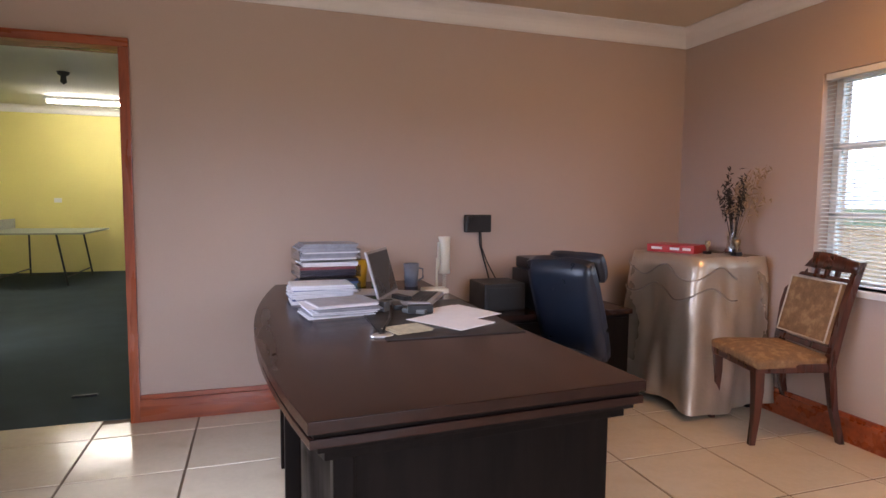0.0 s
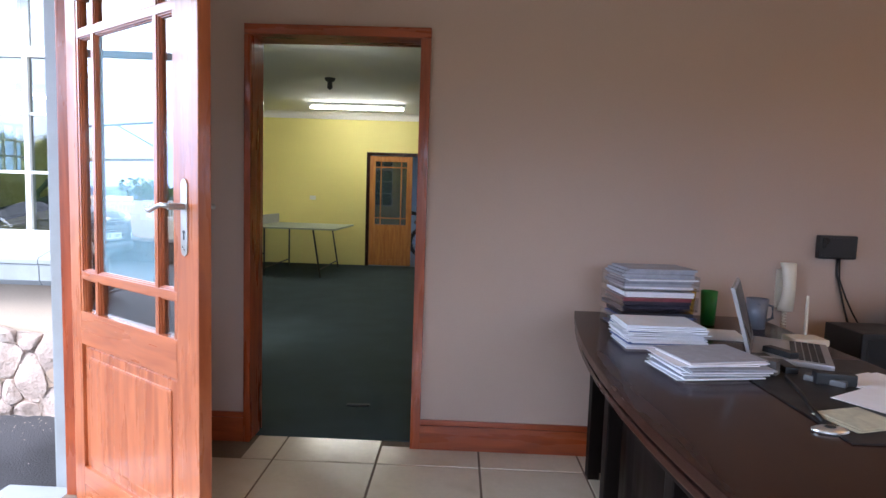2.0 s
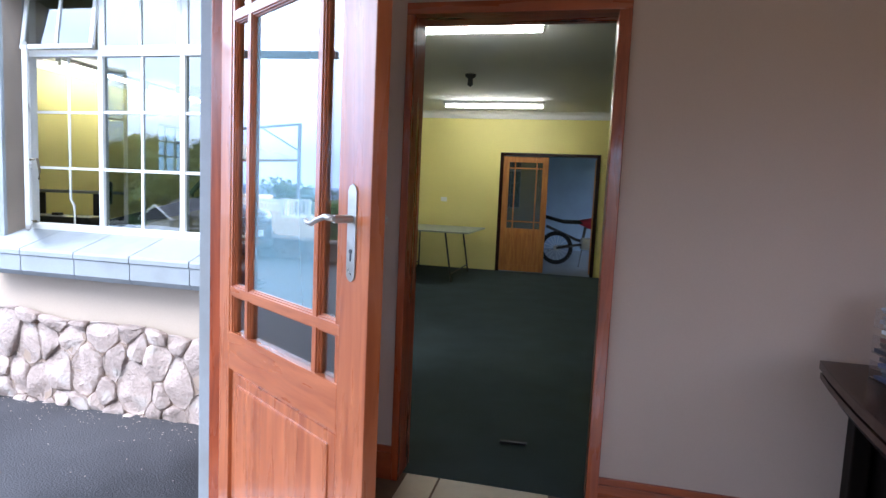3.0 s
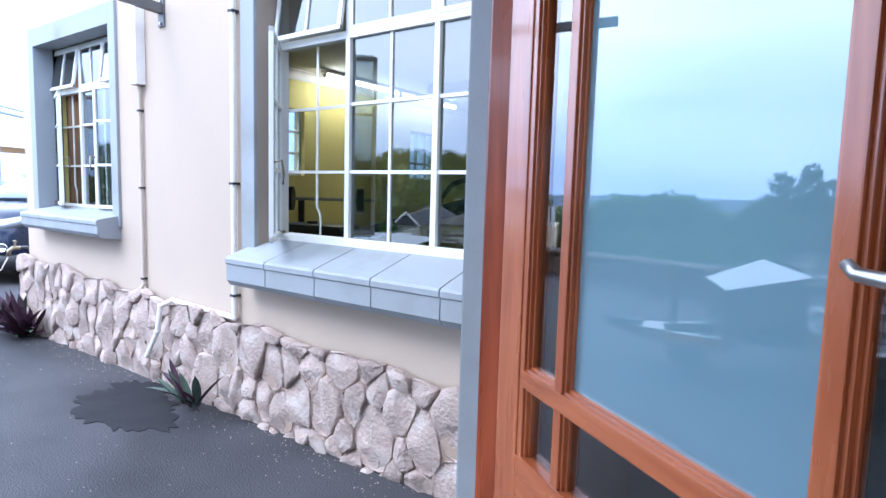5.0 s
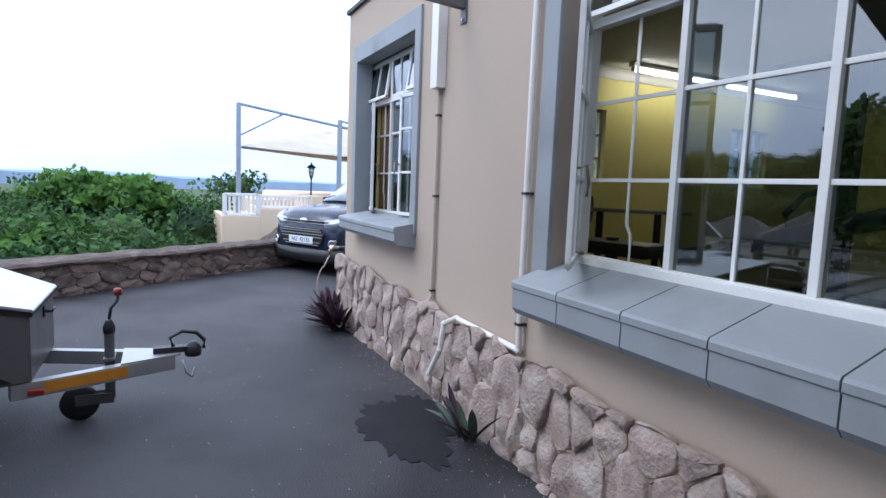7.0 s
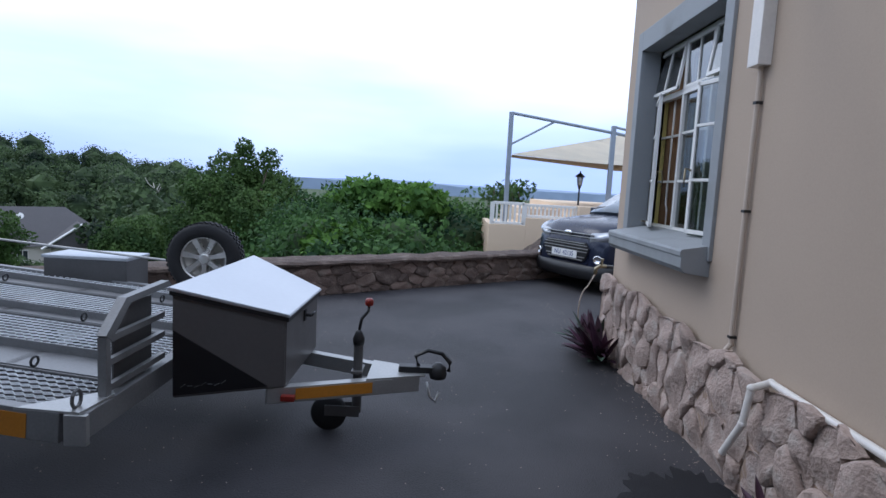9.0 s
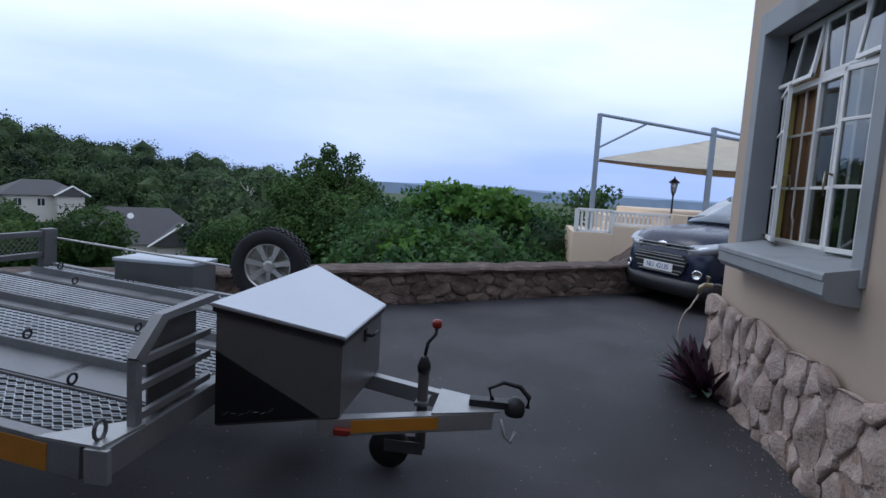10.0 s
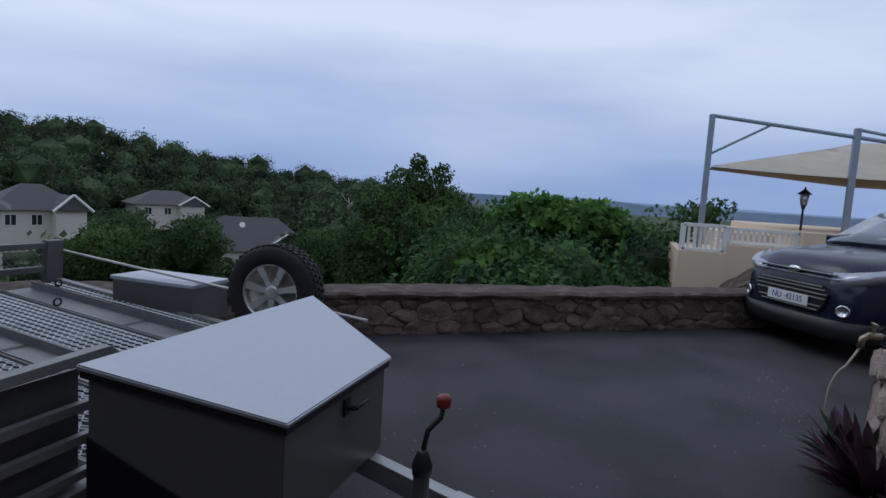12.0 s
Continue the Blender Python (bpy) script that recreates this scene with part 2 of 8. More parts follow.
# Brown holds the shade on the underside of the beige cloth.
M_CANVASUNDER = mat("shaded_cloth_underside", (0.42, 0.34, 0.245), 0.85, var=0.12, scale=2, fine=120, bump=0.2)
M_ROOF = mat("grey_concrete_roof_tile", (0.085, 0.08, 0.082), 0.8, var=0.2, scale=0.5, fine=6, bump=0.4, dist=0.05)
M_HOUSE = mat("cream_house_plaster", (0.60, 0.56, 0.50), 0.85, var=0.08, scale=0.4)
M_DARKGLASS = mat("dark_house_glass", (0.03, 0.035, 0.04), 0.1, var=0.2)
M_LEATHER = mat("dark_blue_black_leather", (0.010, 0.015, 0.027), 0.34, var=0.2, scale=5, fine=120, bump=0.25, dist=0.003)
M_CLOTH = mat("silver_gold_satin_cloth", (0.50, 0.43, 0.35), 0.30, 0.55, var=0.05, scale=1.5, fine=9, bump=0.35, dist=0.02, spec=0.7)
M_CLOTHEDGE = mat("grey_satin_ribbon", (0.32, 0.28, 0.24), 0.4, 0.2, var=0.1)
M_FABRIC = mat("brown_patterned_fabric", (0.24, 0.135, 0.065), 0.85, var=0.4, scale=22, fine=140, bump=0.3, stain=(0.38, 0.24, 0.12))
M_PIPING = mat("pale_gold_braid", (0.50, 0.42, 0.33), 0.6, var=0.2, scale=60)
M_PAPER = mat("white_paper", (0.82, 0.82, 0.86), 0.7, var=0.05, scale=14, fine=60, bump=0.02)
M_PRINT = mat("grey_print", (0.36, 0.37, 0.42), 0.7, var=0.2, scale=30)
M_PAPERB = mat("blue_card", (0.10, 0.14, 0.30), 0.6, var=0.1)
M_DARKCARD = mat("dark_magazine_cover", (0.035, 0.03, 0.045), 0.4, var=0.4, scale=14)
M_REDCARD = mat("red_magazine_cover", (0.20, 0.04, 0.05), 0.4, var=0.4, scale=14)
M_TEAL = mat("teal_magazine_cover", (0.10, 0.17, 0.20), 0.4, var=0.4, scale=14)
M_NOTE = mat("pale_bank_note_paper", (0.50, 0.48, 0.36), 0.7, var=0.25, scale=25)
M_CLEAR = glass("clear_acrylic", (0.93, 0.94, 0.96), 0.02)
M_YCUP = mat("yellow_plastic", (0.62, 0.40, 0.02), 0.4, var=0.08)
M_GREENP = mat("green_plastic", (0.02, 0.20, 0.04), 0.4, var=0.1)
M_MUG = mat("grey_blue_glaze", (0.13, 0.14, 0.17), 0.3, var=0.1)
M_IVORY = mat("ivory_plastic", (0.72, 0.67, 0.56), 0.4, var=0.04)
M_SCREEN = mat("dark_laptop_screen", (0.02, 0.022, 0.024), 0.3, var=0.1, bump=0)
M_LAPTOP = mat("silver_laptop_case", (0.42, 0.42, 0.43), 0.35, 0.5, var=0.05)
M_DRY = mat("dried_grass", (0.30, 0.21, 0.13), 0.9, var=0.3, scale=30)
M_DRYD = mat("dark_dried_flower", (0.035, 0.026, 0.02), 0.9, var=0.4, scale=30)
M_BLIND = mat("white_blind_slat", (0.78, 0.76, 0.73), 0.5, var=0.04)
M_TABLEGREEN = mat("pale_green_table_top", (0.33, 0.36, 0.27), 0.5, var=0.08)
M_NET = mat("grey_net", (0.42, 0.42, 0.40), 0.9, var=0.2, scale=30)
M_FLOOR2 = mat("grey_screed", (0.22, 0.24, 0.26), 0.5, var=0.2, scale=2)
M_GARAGE = mat("blue_grey_wall_paint", (0.28, 0.34, 0.42), 0.8, var=0.1)
M_BIKE = mat("red_bike_plastic", (0.40, 0.02, 0.05), 0.35, var=0.1)
M_CURTAIN = mat("brown_curtain", (0.30, 0.17, 0.09), 0.9, var=0.3, scale=6, stretch=(8, 8, 0.5))
M_VINYL = mat("black_bench_vinyl", (0.018, 0.022, 0.030), 0.4, var=0.15)
M_BARK = mat("grey_brown_bark", (0.11, 0.085, 0.06), 0.9, var=0.3, scale=6, fine=40, bump=0.5, dist=0.02)
M_SNAG = mat("bleached_dead_wood", (0.50, 0.47, 0.42), 0.9, var=0.2, scale=4)
M_PURPLE = mat("purple_green_strap_leaf", (0.06, 0.023, 0.042), 0.5, var=0.5, scale=12, piece=0.5)
M_GREENL = mat("green_strap_leaf", (0.055, 0.085, 0.06), 0.45, var=0.4, scale=12, piece=0.4)
M_BRASS = mat("worn_brass", (0.32, 0.27, 0.18), 0.35, 0.9, var=0.2, scale=20)
M_PEWTER = mat("pewter_door_furniture", (0.40, 0.38, 0.35), 0.35, 0.85, var=0.15, scale=20)
M_BRICK = mat("garden_wall_face", (0.45, 0.33, 0.26), 0.9, var=0.35, scale=5)
# Base colours of the far hills carry the haze of distance.
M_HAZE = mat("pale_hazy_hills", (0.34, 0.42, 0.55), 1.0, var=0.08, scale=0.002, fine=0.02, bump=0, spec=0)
M_HAZENEAR = mat("haze_tinted_hills", (0.23, 0.29, 0.37), 1.0, var=0.2, scale=0.004, fine=0.03, bump=0, spec=0)
M_GLASS = glass("window_pane", (0.56, 0.60, 0.60), 0.0, 0.13)
M_DGLASS = glass("door_pane", (0.80, 0.85, 0.86), 0.0, 0.09)
M_FILM = glass("blue_tinted_door_pane", (0.55, 0.70, 0.74), 0.008, 0.16)
_n, _l = M_FILM.node_tree.nodes, M_FILM.node_tree.links
_veil, _body = _n.new("ShaderNodeBsdfDiffuse"), _n.new("ShaderNodeMixShader")
_veil.inputs["Color"].default_value = (0.36, 0.55, 0.62, 1)
_body.inputs["Fac"].default_value = 0.42
_top = [x for x in _n if x.bl_idname == "ShaderNodeMixShader" and x != _body][0]
_clear = _top.inputs[1].links[0].from_socket
_l.new(_clear, _body.inputs[1])
_l.new(_veil.outputs["BSDF"], _body.inputs[2])
_l.new(_body.outputs["Shader"], _top.inputs[1])
M_TUBE = glow("fluorescent_tube", (1.0, 0.96, 0.82), 13.5)
M_LAMP = glow("warm_ceiling_lamp", (1.0, 0.50, 0.14), 11.0)
M_LENS = mat("clear_lamp_lens", (0.45, 0.47, 0.50), 0.08, 0.5, var=0.1, bump=0)


def foliage(name, dark, light, scale=0.6):
    """Leaves with a tint that differs from leaf to leaf and clump to clump, and a little light passing through."""
    m = bpy.data.materials.new(name)
    m.use_nodes = True
    n, l = m.node_tree.nodes, m.node_tree.links
    b = n["Principled BSDF"]
    b.inputs["Roughness"].default_value = 0.7
    b.inputs["Specular IOR Level"].default_value = 0.15
    geo, tc, no, ad, mx = n.new("ShaderNodeNewGeometry"), n.new("ShaderNodeTexCoord"), n.new("ShaderNodeTexNoise"), n.new("ShaderNodeMath"), n.new("ShaderNodeMix")
    no.inputs["Scale"].default_value = scale
    l.new(tc.outputs["Object"], no.inputs["Vector"])
    ad.operation = "MULTIPLY_ADD"
    l.new(no.outputs["Fac"], ad.inputs[0])
    ad.inputs[1].default_value = 2.6
    sc = n.new("ShaderNodeMath")
    sc.operation = "MULTIPLY_ADD"
    l.new(geo.outputs["Random Per Island"], sc.inputs[0])
    sc.inputs[1].default_value, sc.inputs[2].default_value = 0.4, -1.05
    l.new(sc.outputs[0], ad.inputs[2])
    mx.data_type = "RGBA"
    l.new(ad.outputs[0], mx.inputs["Factor"])
    mx.inputs["A"].default_value, mx.inputs["B"].default_value = (*dark, 1), (*light, 1)
    l.new(mx.outputs["Result"], b.inputs["Base Color"])
    tl, ms = n.new("ShaderNodeBsdfTranslucent"), n.new("ShaderNodeMixShader")
    l.new(mx.outputs["Result"], tl.inputs["Color"])
    ms.inputs["Fac"].default_value = 0.25
    out = n["Material Output"]
    l.new(b.outputs["BSDF"], ms.inputs[1])
    l.new(tl.outputs["BSDF"], ms.inputs[2])
    l.new(ms.outputs["Shader"], out.inputs["Surface"])
    MATS[name] = m
    return m


F_HEDGE = foliage("creeper_leaves", (0.020, 0.052, 0.024), (0.090, 0.175, 0.045), 0.5)
F_TREE = foliage("tree_leaves", (0.030, 0.064, 0.020), (0.10, 0.165, 0.045), 0.5)
# Dark end deepened to put shade between the far crowns into the leaf colour.
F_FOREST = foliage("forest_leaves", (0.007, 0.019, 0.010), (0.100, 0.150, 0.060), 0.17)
F_BRIGHT = foliage("fresh_creeper_leaves", (0.045, 0.105, 0.022), (0.13, 0.25, 0.045), 1.2)


# ---- building helpers ----
def bx(bm, x0, x1, y0, y1, z0, z1, bevel=0.0, m=None):
    """A box, with its edges rounded by bevel."""
    t = bmesh.new()
    bmesh.ops.create_cube(t, size=1, matrix=Matrix.Translation(((x0 + x1) / 2, (y0 + y1) / 2, (z0 + z1) / 2)) @ Matrix.Diagonal((abs(x1 - x0), abs(y1 - y0), abs(z1 - z0), 1)))
    if bevel:
        bmesh.ops.bevel(t, geom=t.edges[:], offset=bevel, segments=2, affect="EDGES", profile=0.7)
    return merge(bm, t, m)


def merge(bm, t, m=None):
    if m is not None:
        t.transform(m)
    me = bpy.data.meshes.new("scratch")
    t.to_mesh(me)
    t.free()
    bm.from_mesh(me)
    bpy.data.meshes.remove(me)
    return bm


def prism(bm, pts, z0, z1, m=None, bevel=0.0):
    """A polygon of (x, y) carried from z0 to z1."""
    t = bmesh.new()
    f = t.faces.new([t.verts.new((x, y, z0)) for x, y in pts])
    e = bmesh.ops.extrude_face_region(t, geom=[f])
    bmesh.ops.translate(t, verts=[v for v in e["geom"] if isinstance(v, bmesh.types.BMVert)], vec=(0, 0, z1 - z0))
    bmesh.ops.recalc_face_normals(t, faces=t.faces[:])
    if bevel:
        bmesh.ops.bevel(t, geom=t.edges[:], offset=bevel, segments=2, affect="EDGES", profile=0.7)
    return merge(bm, t, m)


def rod(bm, a, b, r, r2=None, seg=10):
    """A round bar from a to b."""
    a, b = Vector(a), Vector(b)
    d = b - a
    t = bmesh.new()
    bmesh.ops.create_cone(t, cap_ends=True, segments=seg, radius1=r, radius2=r if r2 is None else r2, depth=d.length)
    return merge(bm, t, Matrix.Translation((a + b) / 2) @ d.to_track_quat("Z", "Y").to_matrix().to_4x4())


def tube(bm, pts, r, seg=8, r_end=None):
    """A round bar through many points, its radius running from r to r_end."""
    pts = [Vector(p) for p in pts]
    rings = []
    for i, p in enumerate(pts):
        d = (pts[min(i + 1, len(pts) - 1)] - pts[max(i - 1, 0)]).normalized()
        q = d.to_track_quat("Z", "Y")
        k = r if r_end is None else r + (r_end - r) * i / (len(pts) - 1)
        rings.append([bm.verts.new(p + q @ Vector((k * math.cos(2 * math.pi * j / seg), k * math.sin(2 * math.pi * j / seg), 0))) for j in range(seg)])
    for u, v in zip(rings, rings[1:]):
        for j in range(seg):
            f = bm.faces.new((u[j], u[(j + 1) % seg], v[(j + 1) % seg], v[j]))
            f.smooth = True
    bm.faces.new(rings[0][::-1])
    bm.faces.new(rings[-1])
    return bm


def spin(bm, profile, m=None, seg=24):
    """A turned shape from (radius, height) pairs."""
    t = bmesh.new()
    rings = [[t.verts.new((max(r, 1e-4) * math.cos(2 * math.pi * j / seg), max(r, 1e-4) * math.sin(2 * math.pi * j / seg), z)) for j in range(seg)] for r, z in profile]
    for u, v in zip(rings, rings[1:]):
        for j in range(seg):
            f = t.faces.new((u[j], u[(j + 1) % seg], v[(j + 1) % seg], v[j]))
            f.smooth = True
    t.faces.new(rings[0][::-1])
    t.faces.new(rings[-1])
    return merge(bm, t, m)


def loft(bm, sections, close=True, smooth=True, caps=True):
    """A skin over sections that have the same number of points each."""
    rings = [[bm.verts.new(p) for p in s] for s in sections]
    n = len(rings[0])
    for u, v in zip(rings, rings[1:]):
        for j in range(n if close else n - 1):
            f = bm.faces.new((u[j], u[(j + 1) % n], v[(j + 1) % n], v[j]))
            f.smooth = smooth
    if caps and close:
        bm.faces.new(rings[0][::-1])
        bm.faces.new(rings[-1])
    bmesh.ops.recalc_face_normals(bm, faces=bm.faces[:])
    return bm


def mesh_of(name, bm, material):
    me = bpy.data.meshes.new(name)
    bm.to_mesh(me)
    bm.free()
    me.materials.append(material)
    return me


def part(name, bm, material, parent=None, label="", m=None):
    ob = new(name, mesh_of(name, bm, material))
    if parent is not None:
        ob.parent = parent
    if m is not None:
        ob.matrix_local = m
    return tagged(ob, label)


def thing(name, label, category, m=None, group=""):
    ob = new(name)
    ob.empty_display_size = 0.1
    if m is not None:
        ob.matrix_world = m
    return tagged(ob, label, category, group)


def solo(name, bm, material, label, category, m=None, group=""):
    ob = part(name, bm, material)
    if m is not None:
        ob.matrix_world = m
    return tagged(ob, label, category, group)


def struct(name, bm, material, label):
    return tagged(part(name, bm, material), label, name.split("_")[0], "", "structure")


def slab(name, material, label, *boxes, bevel=0.0):
    bm = bmesh.new()
    for b in boxes:
        bx(bm, *b, bevel=bevel)
    return struct(name, bm, material, label)


def words(name, text, size, material, parent, m):
    """Raised letters in the built-in font, as a mesh."""
    cu = bpy.data.curves.new("scratch_text", "FONT")
    cu.body, cu.size, cu.align_x, cu.align_y, cu.extrude = text, size, "CENTER", "CENTER", 0.001
    ob = bpy.data.objects.new("scratch_text", cu)
    scene.collection.objects.link(ob)
    me = bpy.data.meshes.new_from_object(ob.evaluated_get(bpy.context.evaluated_depsgraph_get()))
    bpy.data.objects.remove(ob)
    me.materials.clear()
    me.materials.append(material)
    o = new(name, me)
    o.parent, o.matrix_local = parent, m
    return o


def quads(name, verts, material):
    """A mesh of loose four-cornered leaves from an array of shape (n, 4, 3)."""
    n = len(verts)
    me = bpy.data.meshes.new(name)
    me.vertices.add(n * 4)
    me.vertices.foreach_set("co", np.ascontiguousarray(verts, dtype=np.float32).ravel())
    me.loops.add(n * 4)
    me.loops.foreach_set("vertex_index", np.arange(n * 4, dtype=np.int32))
    me.polygons.add(n)
    me.polygons.foreach_set("loop_start", np.arange(0, n * 4, 4, dtype=np.int32))
    me.polygons.foreach_set("loop_total", np.full(n, 4, dtype=np.int32))
    me.update()
    me.materials.append(material)
    return me


def leaves(centres, size, rng, up=0.35, long=1.7):
    """Pointed leaves of random turn about their centres; given outward directions as well, they lie roughly along the skin of the crown."""
    n = len(centres)
    outward = np.asarray(centres)[:, 3:]
    centres = np.asarray(centres)[:, :3]
    a = rng.normal(size=(n, 3))
    a /= np.linalg.norm(a, axis=1)[:, None]
    nn = rng.normal(size=(n, 3))
    nn = nn * 0.55 + outward * 1.5
    nn[:, 2] += 0.5 * up
    b = np.cross(a, nn)
    b /= np.linalg.norm(b, axis=1)[:, None] + 1e-9
    s = size * rng.uniform(0.6, 1.35, (n, 1))
    a, b = a * s * long / 2, b * s / 2
    c = centres
    return np.stack([c - a, c + b - a * 0.1, c + a, c - b - a * 0.1], 1)


def blob_points(blobs, n, rng, shell=0.35, rough=0.3):
    """Points near the skins of overlapping ellipsoids (x, y, z, rx, ry, rz), thinned into clumps."""
    blobs = np.asarray(blobs, float)
    w = blobs[:, 3] * blobs[:, 4] + blobs[:, 4] * blobs[:, 5]
    k = rng.choice(len(blobs), n, p=w / w.sum())
    d = rng.normal(size=(n, 3))
    d /= np.linalg.norm(d, axis=1)[:, None]
    lump = 1 + rough * np.sin(d[:, :1] * 5 + k[:, None] * 1.7) * np.sin(d[:, 1:2] * 6 + k[:, None]) * np.cos(d[:, 2:] * 5 + k[:, None] * 0.6)
    r = (1 - shell * rng.random((n, 1)) ** 1.6) * lump
    return np.concatenate([blobs[k, :3] + d * blobs[k, 3:] * r, d], 1)

# ---- the large structure ----
GZ = -0.09          # the driveway
FY = 0.47           # face of the outer wall with the windows
WY = 0.64           # plane of the steel windows
CX = -7.0           # west corner of the wing

slab("floor", M_GROUT, "brown grout bed under cream floor tiles", (-1.44, 3.75, -6.2, 0.07, -0.12, -0.004))
slab("floor_games_room", M_CARPET, "dark green carpet of the games room", (-6.8, -1.36, 0.71, 7.66, -0.12, 0.0), (-1.36, 3.75, 0.07, 7.66, -0.12, 0.0))
slab("floor_garage", M_FLOOR2, "grey screed floor of the garage", (-4, 3.75, 7.66, 13, -0.12, -0.01))
# office walls
slab("wall_north", M_WALL, "pinkish beige painted wall behind the desk", (0, 3.6, 0, 0.10, 0, 2.62), (-0.90, 0, 0, 0.10, 2.09, 2.62), (-1.30, -0.90, 0, 0.10, 0, 2.62))
slab("wall_games_south", M_YELLOW, "yellow painted wall of the games room", (0, 3.6, 0.10, 0.15, 0, 2.8), (-0.90, 0, 0.10, 0.15, 2.09, 2.8), (-1.30, -0.90, 0.10, 0.15, 0, 2.8))
EW0, EW1, EZ0, EZ1 = -2.55, -1.09, 0.81, 1.96
slab("wall_east", M_WALL, "pinkish beige painted wall with the blind window", (3.6, 3.82, -6.2, EW0, 0, 2.62), (3.6, 3.82, EW1, 0.23, 0, 2.62), (3.6, 3.82, EW0, EW1, 0, EZ0), (3.6, 3.82, EW0, EW1, EZ1, 2.62))
# South wall is never in view; its opening is added to admit fill daylight.
slab("wall_south", M_WALL, "unseen pinkish beige painted wall with a wide opening added for daylight", (-1.30, -0.4, -6.2, -6.0, 0, 2.62), (2.4, 3.6, -6.2, -6.0, 0, 2.62), (-0.4, 2.4, -6.2, -6.0, 0, 0.8), (-0.4, 2.4, -6.2, -6.0, 2.05, 2.62))
# South jamb, out of view, is set back to let in more daylight.
DY0, DY1 = -3.5, -0.55
slab("wall_west", M_WALL, "pinkish beige painted wall with the garden doors", (-1.44, -1.30, DY1, 0.1, 0, 2.62), (-1.44, -1.30, -6.2, DY0, 0, 2.62), (-1.44, -1.30, DY0, DY1, 2.12, 2.62))
slab("wall_west_outside", M_GREY, "grey painted plaster round the garden doors", (-1.54, -1.44, -0.513, FY, -0.3, 2.9), (-1.54, -1.44, -6.2, DY0, -0.3, 2.9), (-1.54, -1.44, DY0, -0.513, 2.12, 2.9), bevel=0.006)
slab("ceiling", M_OFFCEIL, "warm cream painted office ceiling", (-1.44, 3.82, -6.2, 0.1, 2.47, 2.60))
slab("ceiling_games_room", M_CEIL, "off-white plaster ceiling of the games room", (-6.8, -1.44, 0.62, 7.9, 2.74, 2.88), (-1.44, 3.8, 0.1, 7.9, 2.74, 2.88))
slab("ceiling_garage", M_GARAGE, "shaded garage ceiling", (-4.2, 3.8, 7.9, 13.2, 2.74, 2.9))
# games room and garage
FX0, FX1 = -1.50, 0.12
slab("wall_games_north", M_YELLOW, "yellow painted far wall with the double door", (-6.8, FX0, 7.66, 7.86, 0, 2.74), (FX1, 3.8, 7.66, 7.86, 0, 2.74), (FX0, FX1, 7.66, 7.86, 2.06, 2.74))
ENDW = ((2.75, 3.53, 1.42, 2.27), (5.70, 6.45, 1.45, 2.22))      # windows of the end wall: y from, y to, sill, head
slab("wall_games_west", M_YELLOW, "yellow painted end wall with a window", (-6.98, -6.8, 0.7, 2.75, 0, 2.74), (-6.98, -6.8, 3.53, 5.70, 0, 2.74), (-6.98, -6.8, 6.45, 7.86, 0, 2.74), *[(-6.98, -6.8, y0, y1, z0, z1) for y0, y1, a, b in ENDW for z0, z1 in ((0, a), (b, 2.74))])
slab("wall_games_east", M_YELLOW, "yellow painted end wall of the games room", (3.6, 3.8, 0.23, 7.66, 0, 2.74))
# East side has an unseen opening, added to light the garage.
slab("wall_garage", M_GARAGE, "blue-grey garage wall", (-4, 3.75, 12.8, 13, 0, 2.74), (-4.2, -4, 7.86, 13, 0, 2.74), (3.75, 3.95, 7.86, 8.5, 0, 2.74), (3.75, 3.95, 11.8, 13, 0, 2.74), (3.75, 3.95, 8.5, 11.8, 2.3, 2.74))
# outer wall of the wing
A0, A1, AZ0, AZ1 = -3.62, -1.86, 0.97, 2.44
B0, B1, BZ0, BZ1 = -6.68, -5.32, 1.04, 2.40
WT = 2.90
slab("wall_wing_south", M_FACADE, "sand-coloured plaster wall with two steel windows", (CX, B0, FY, 0.60, -0.3, WT), (B0, B1, FY, 0.60, -0.3, BZ0 - 0.07), (B0, B1, FY, 0.60, BZ1, WT), (B1, A0, FY, 0.60, -0.3, WT),
     (A0, A1, FY, 0.60, -0.3, AZ0 - 0.07), (A0, A1, FY, 0.60, AZ1, WT), (A1, -1.44, FY, 0.60, -0.3, WT))
slab("wall_wing_inner", M_YELLOW, "yellow painted inside of the window wall", (CX + 0.02, B0, 0.60, 0.72, 0, 2.8), (B0, B1, 0.60, 0.72, 0, BZ0), (B0, B1, 0.60, 0.72, BZ1, 2.8), (B1, A0 - 0.1, 0.60, 0.72, 0, 2.8),
     (A0 - 0.1, A1, 0.60, 0.72, 0, AZ0), (A0 - 0.1, A1, 0.60, 0.72, AZ1, 2.8), (A1, -1.30, 0.60, 0.72, 0, 2.8), (-1.44, -1.30, 0.1, 0.60, 0, 2.8))
slab("wall_wing_west", M_FACADE, "sand-coloured plaster end wall of the wing", (CX, CX + 0.02, 0.6, 2.75, -0.3, WT), (CX, CX + 0.02, 3.53, 5.70, -0.3, WT), (CX, CX + 0.02, 6.45, 13, -0.3, WT), *[(CX, CX + 0.02, y0, y1, z0, z1) for y0, y1, a, b in ENDW for z0, z1 in ((-0.3, a), (b, WT))])
slab("roof_wing", M_ROOF, "dark roof edge over the wing", (CX - 0.03, -1.55, FY - 0.03, 13.2, WT, WT + 0.035))
slab("roof_office", M_ROOF, "dark eaves over the garden doors", (-2.3, 4.0, -6.4, FY - 0.09, 2.94, 3.06), (-1.44, 4.0, FY - 0.09, 0.6, 2.94, 3.06))
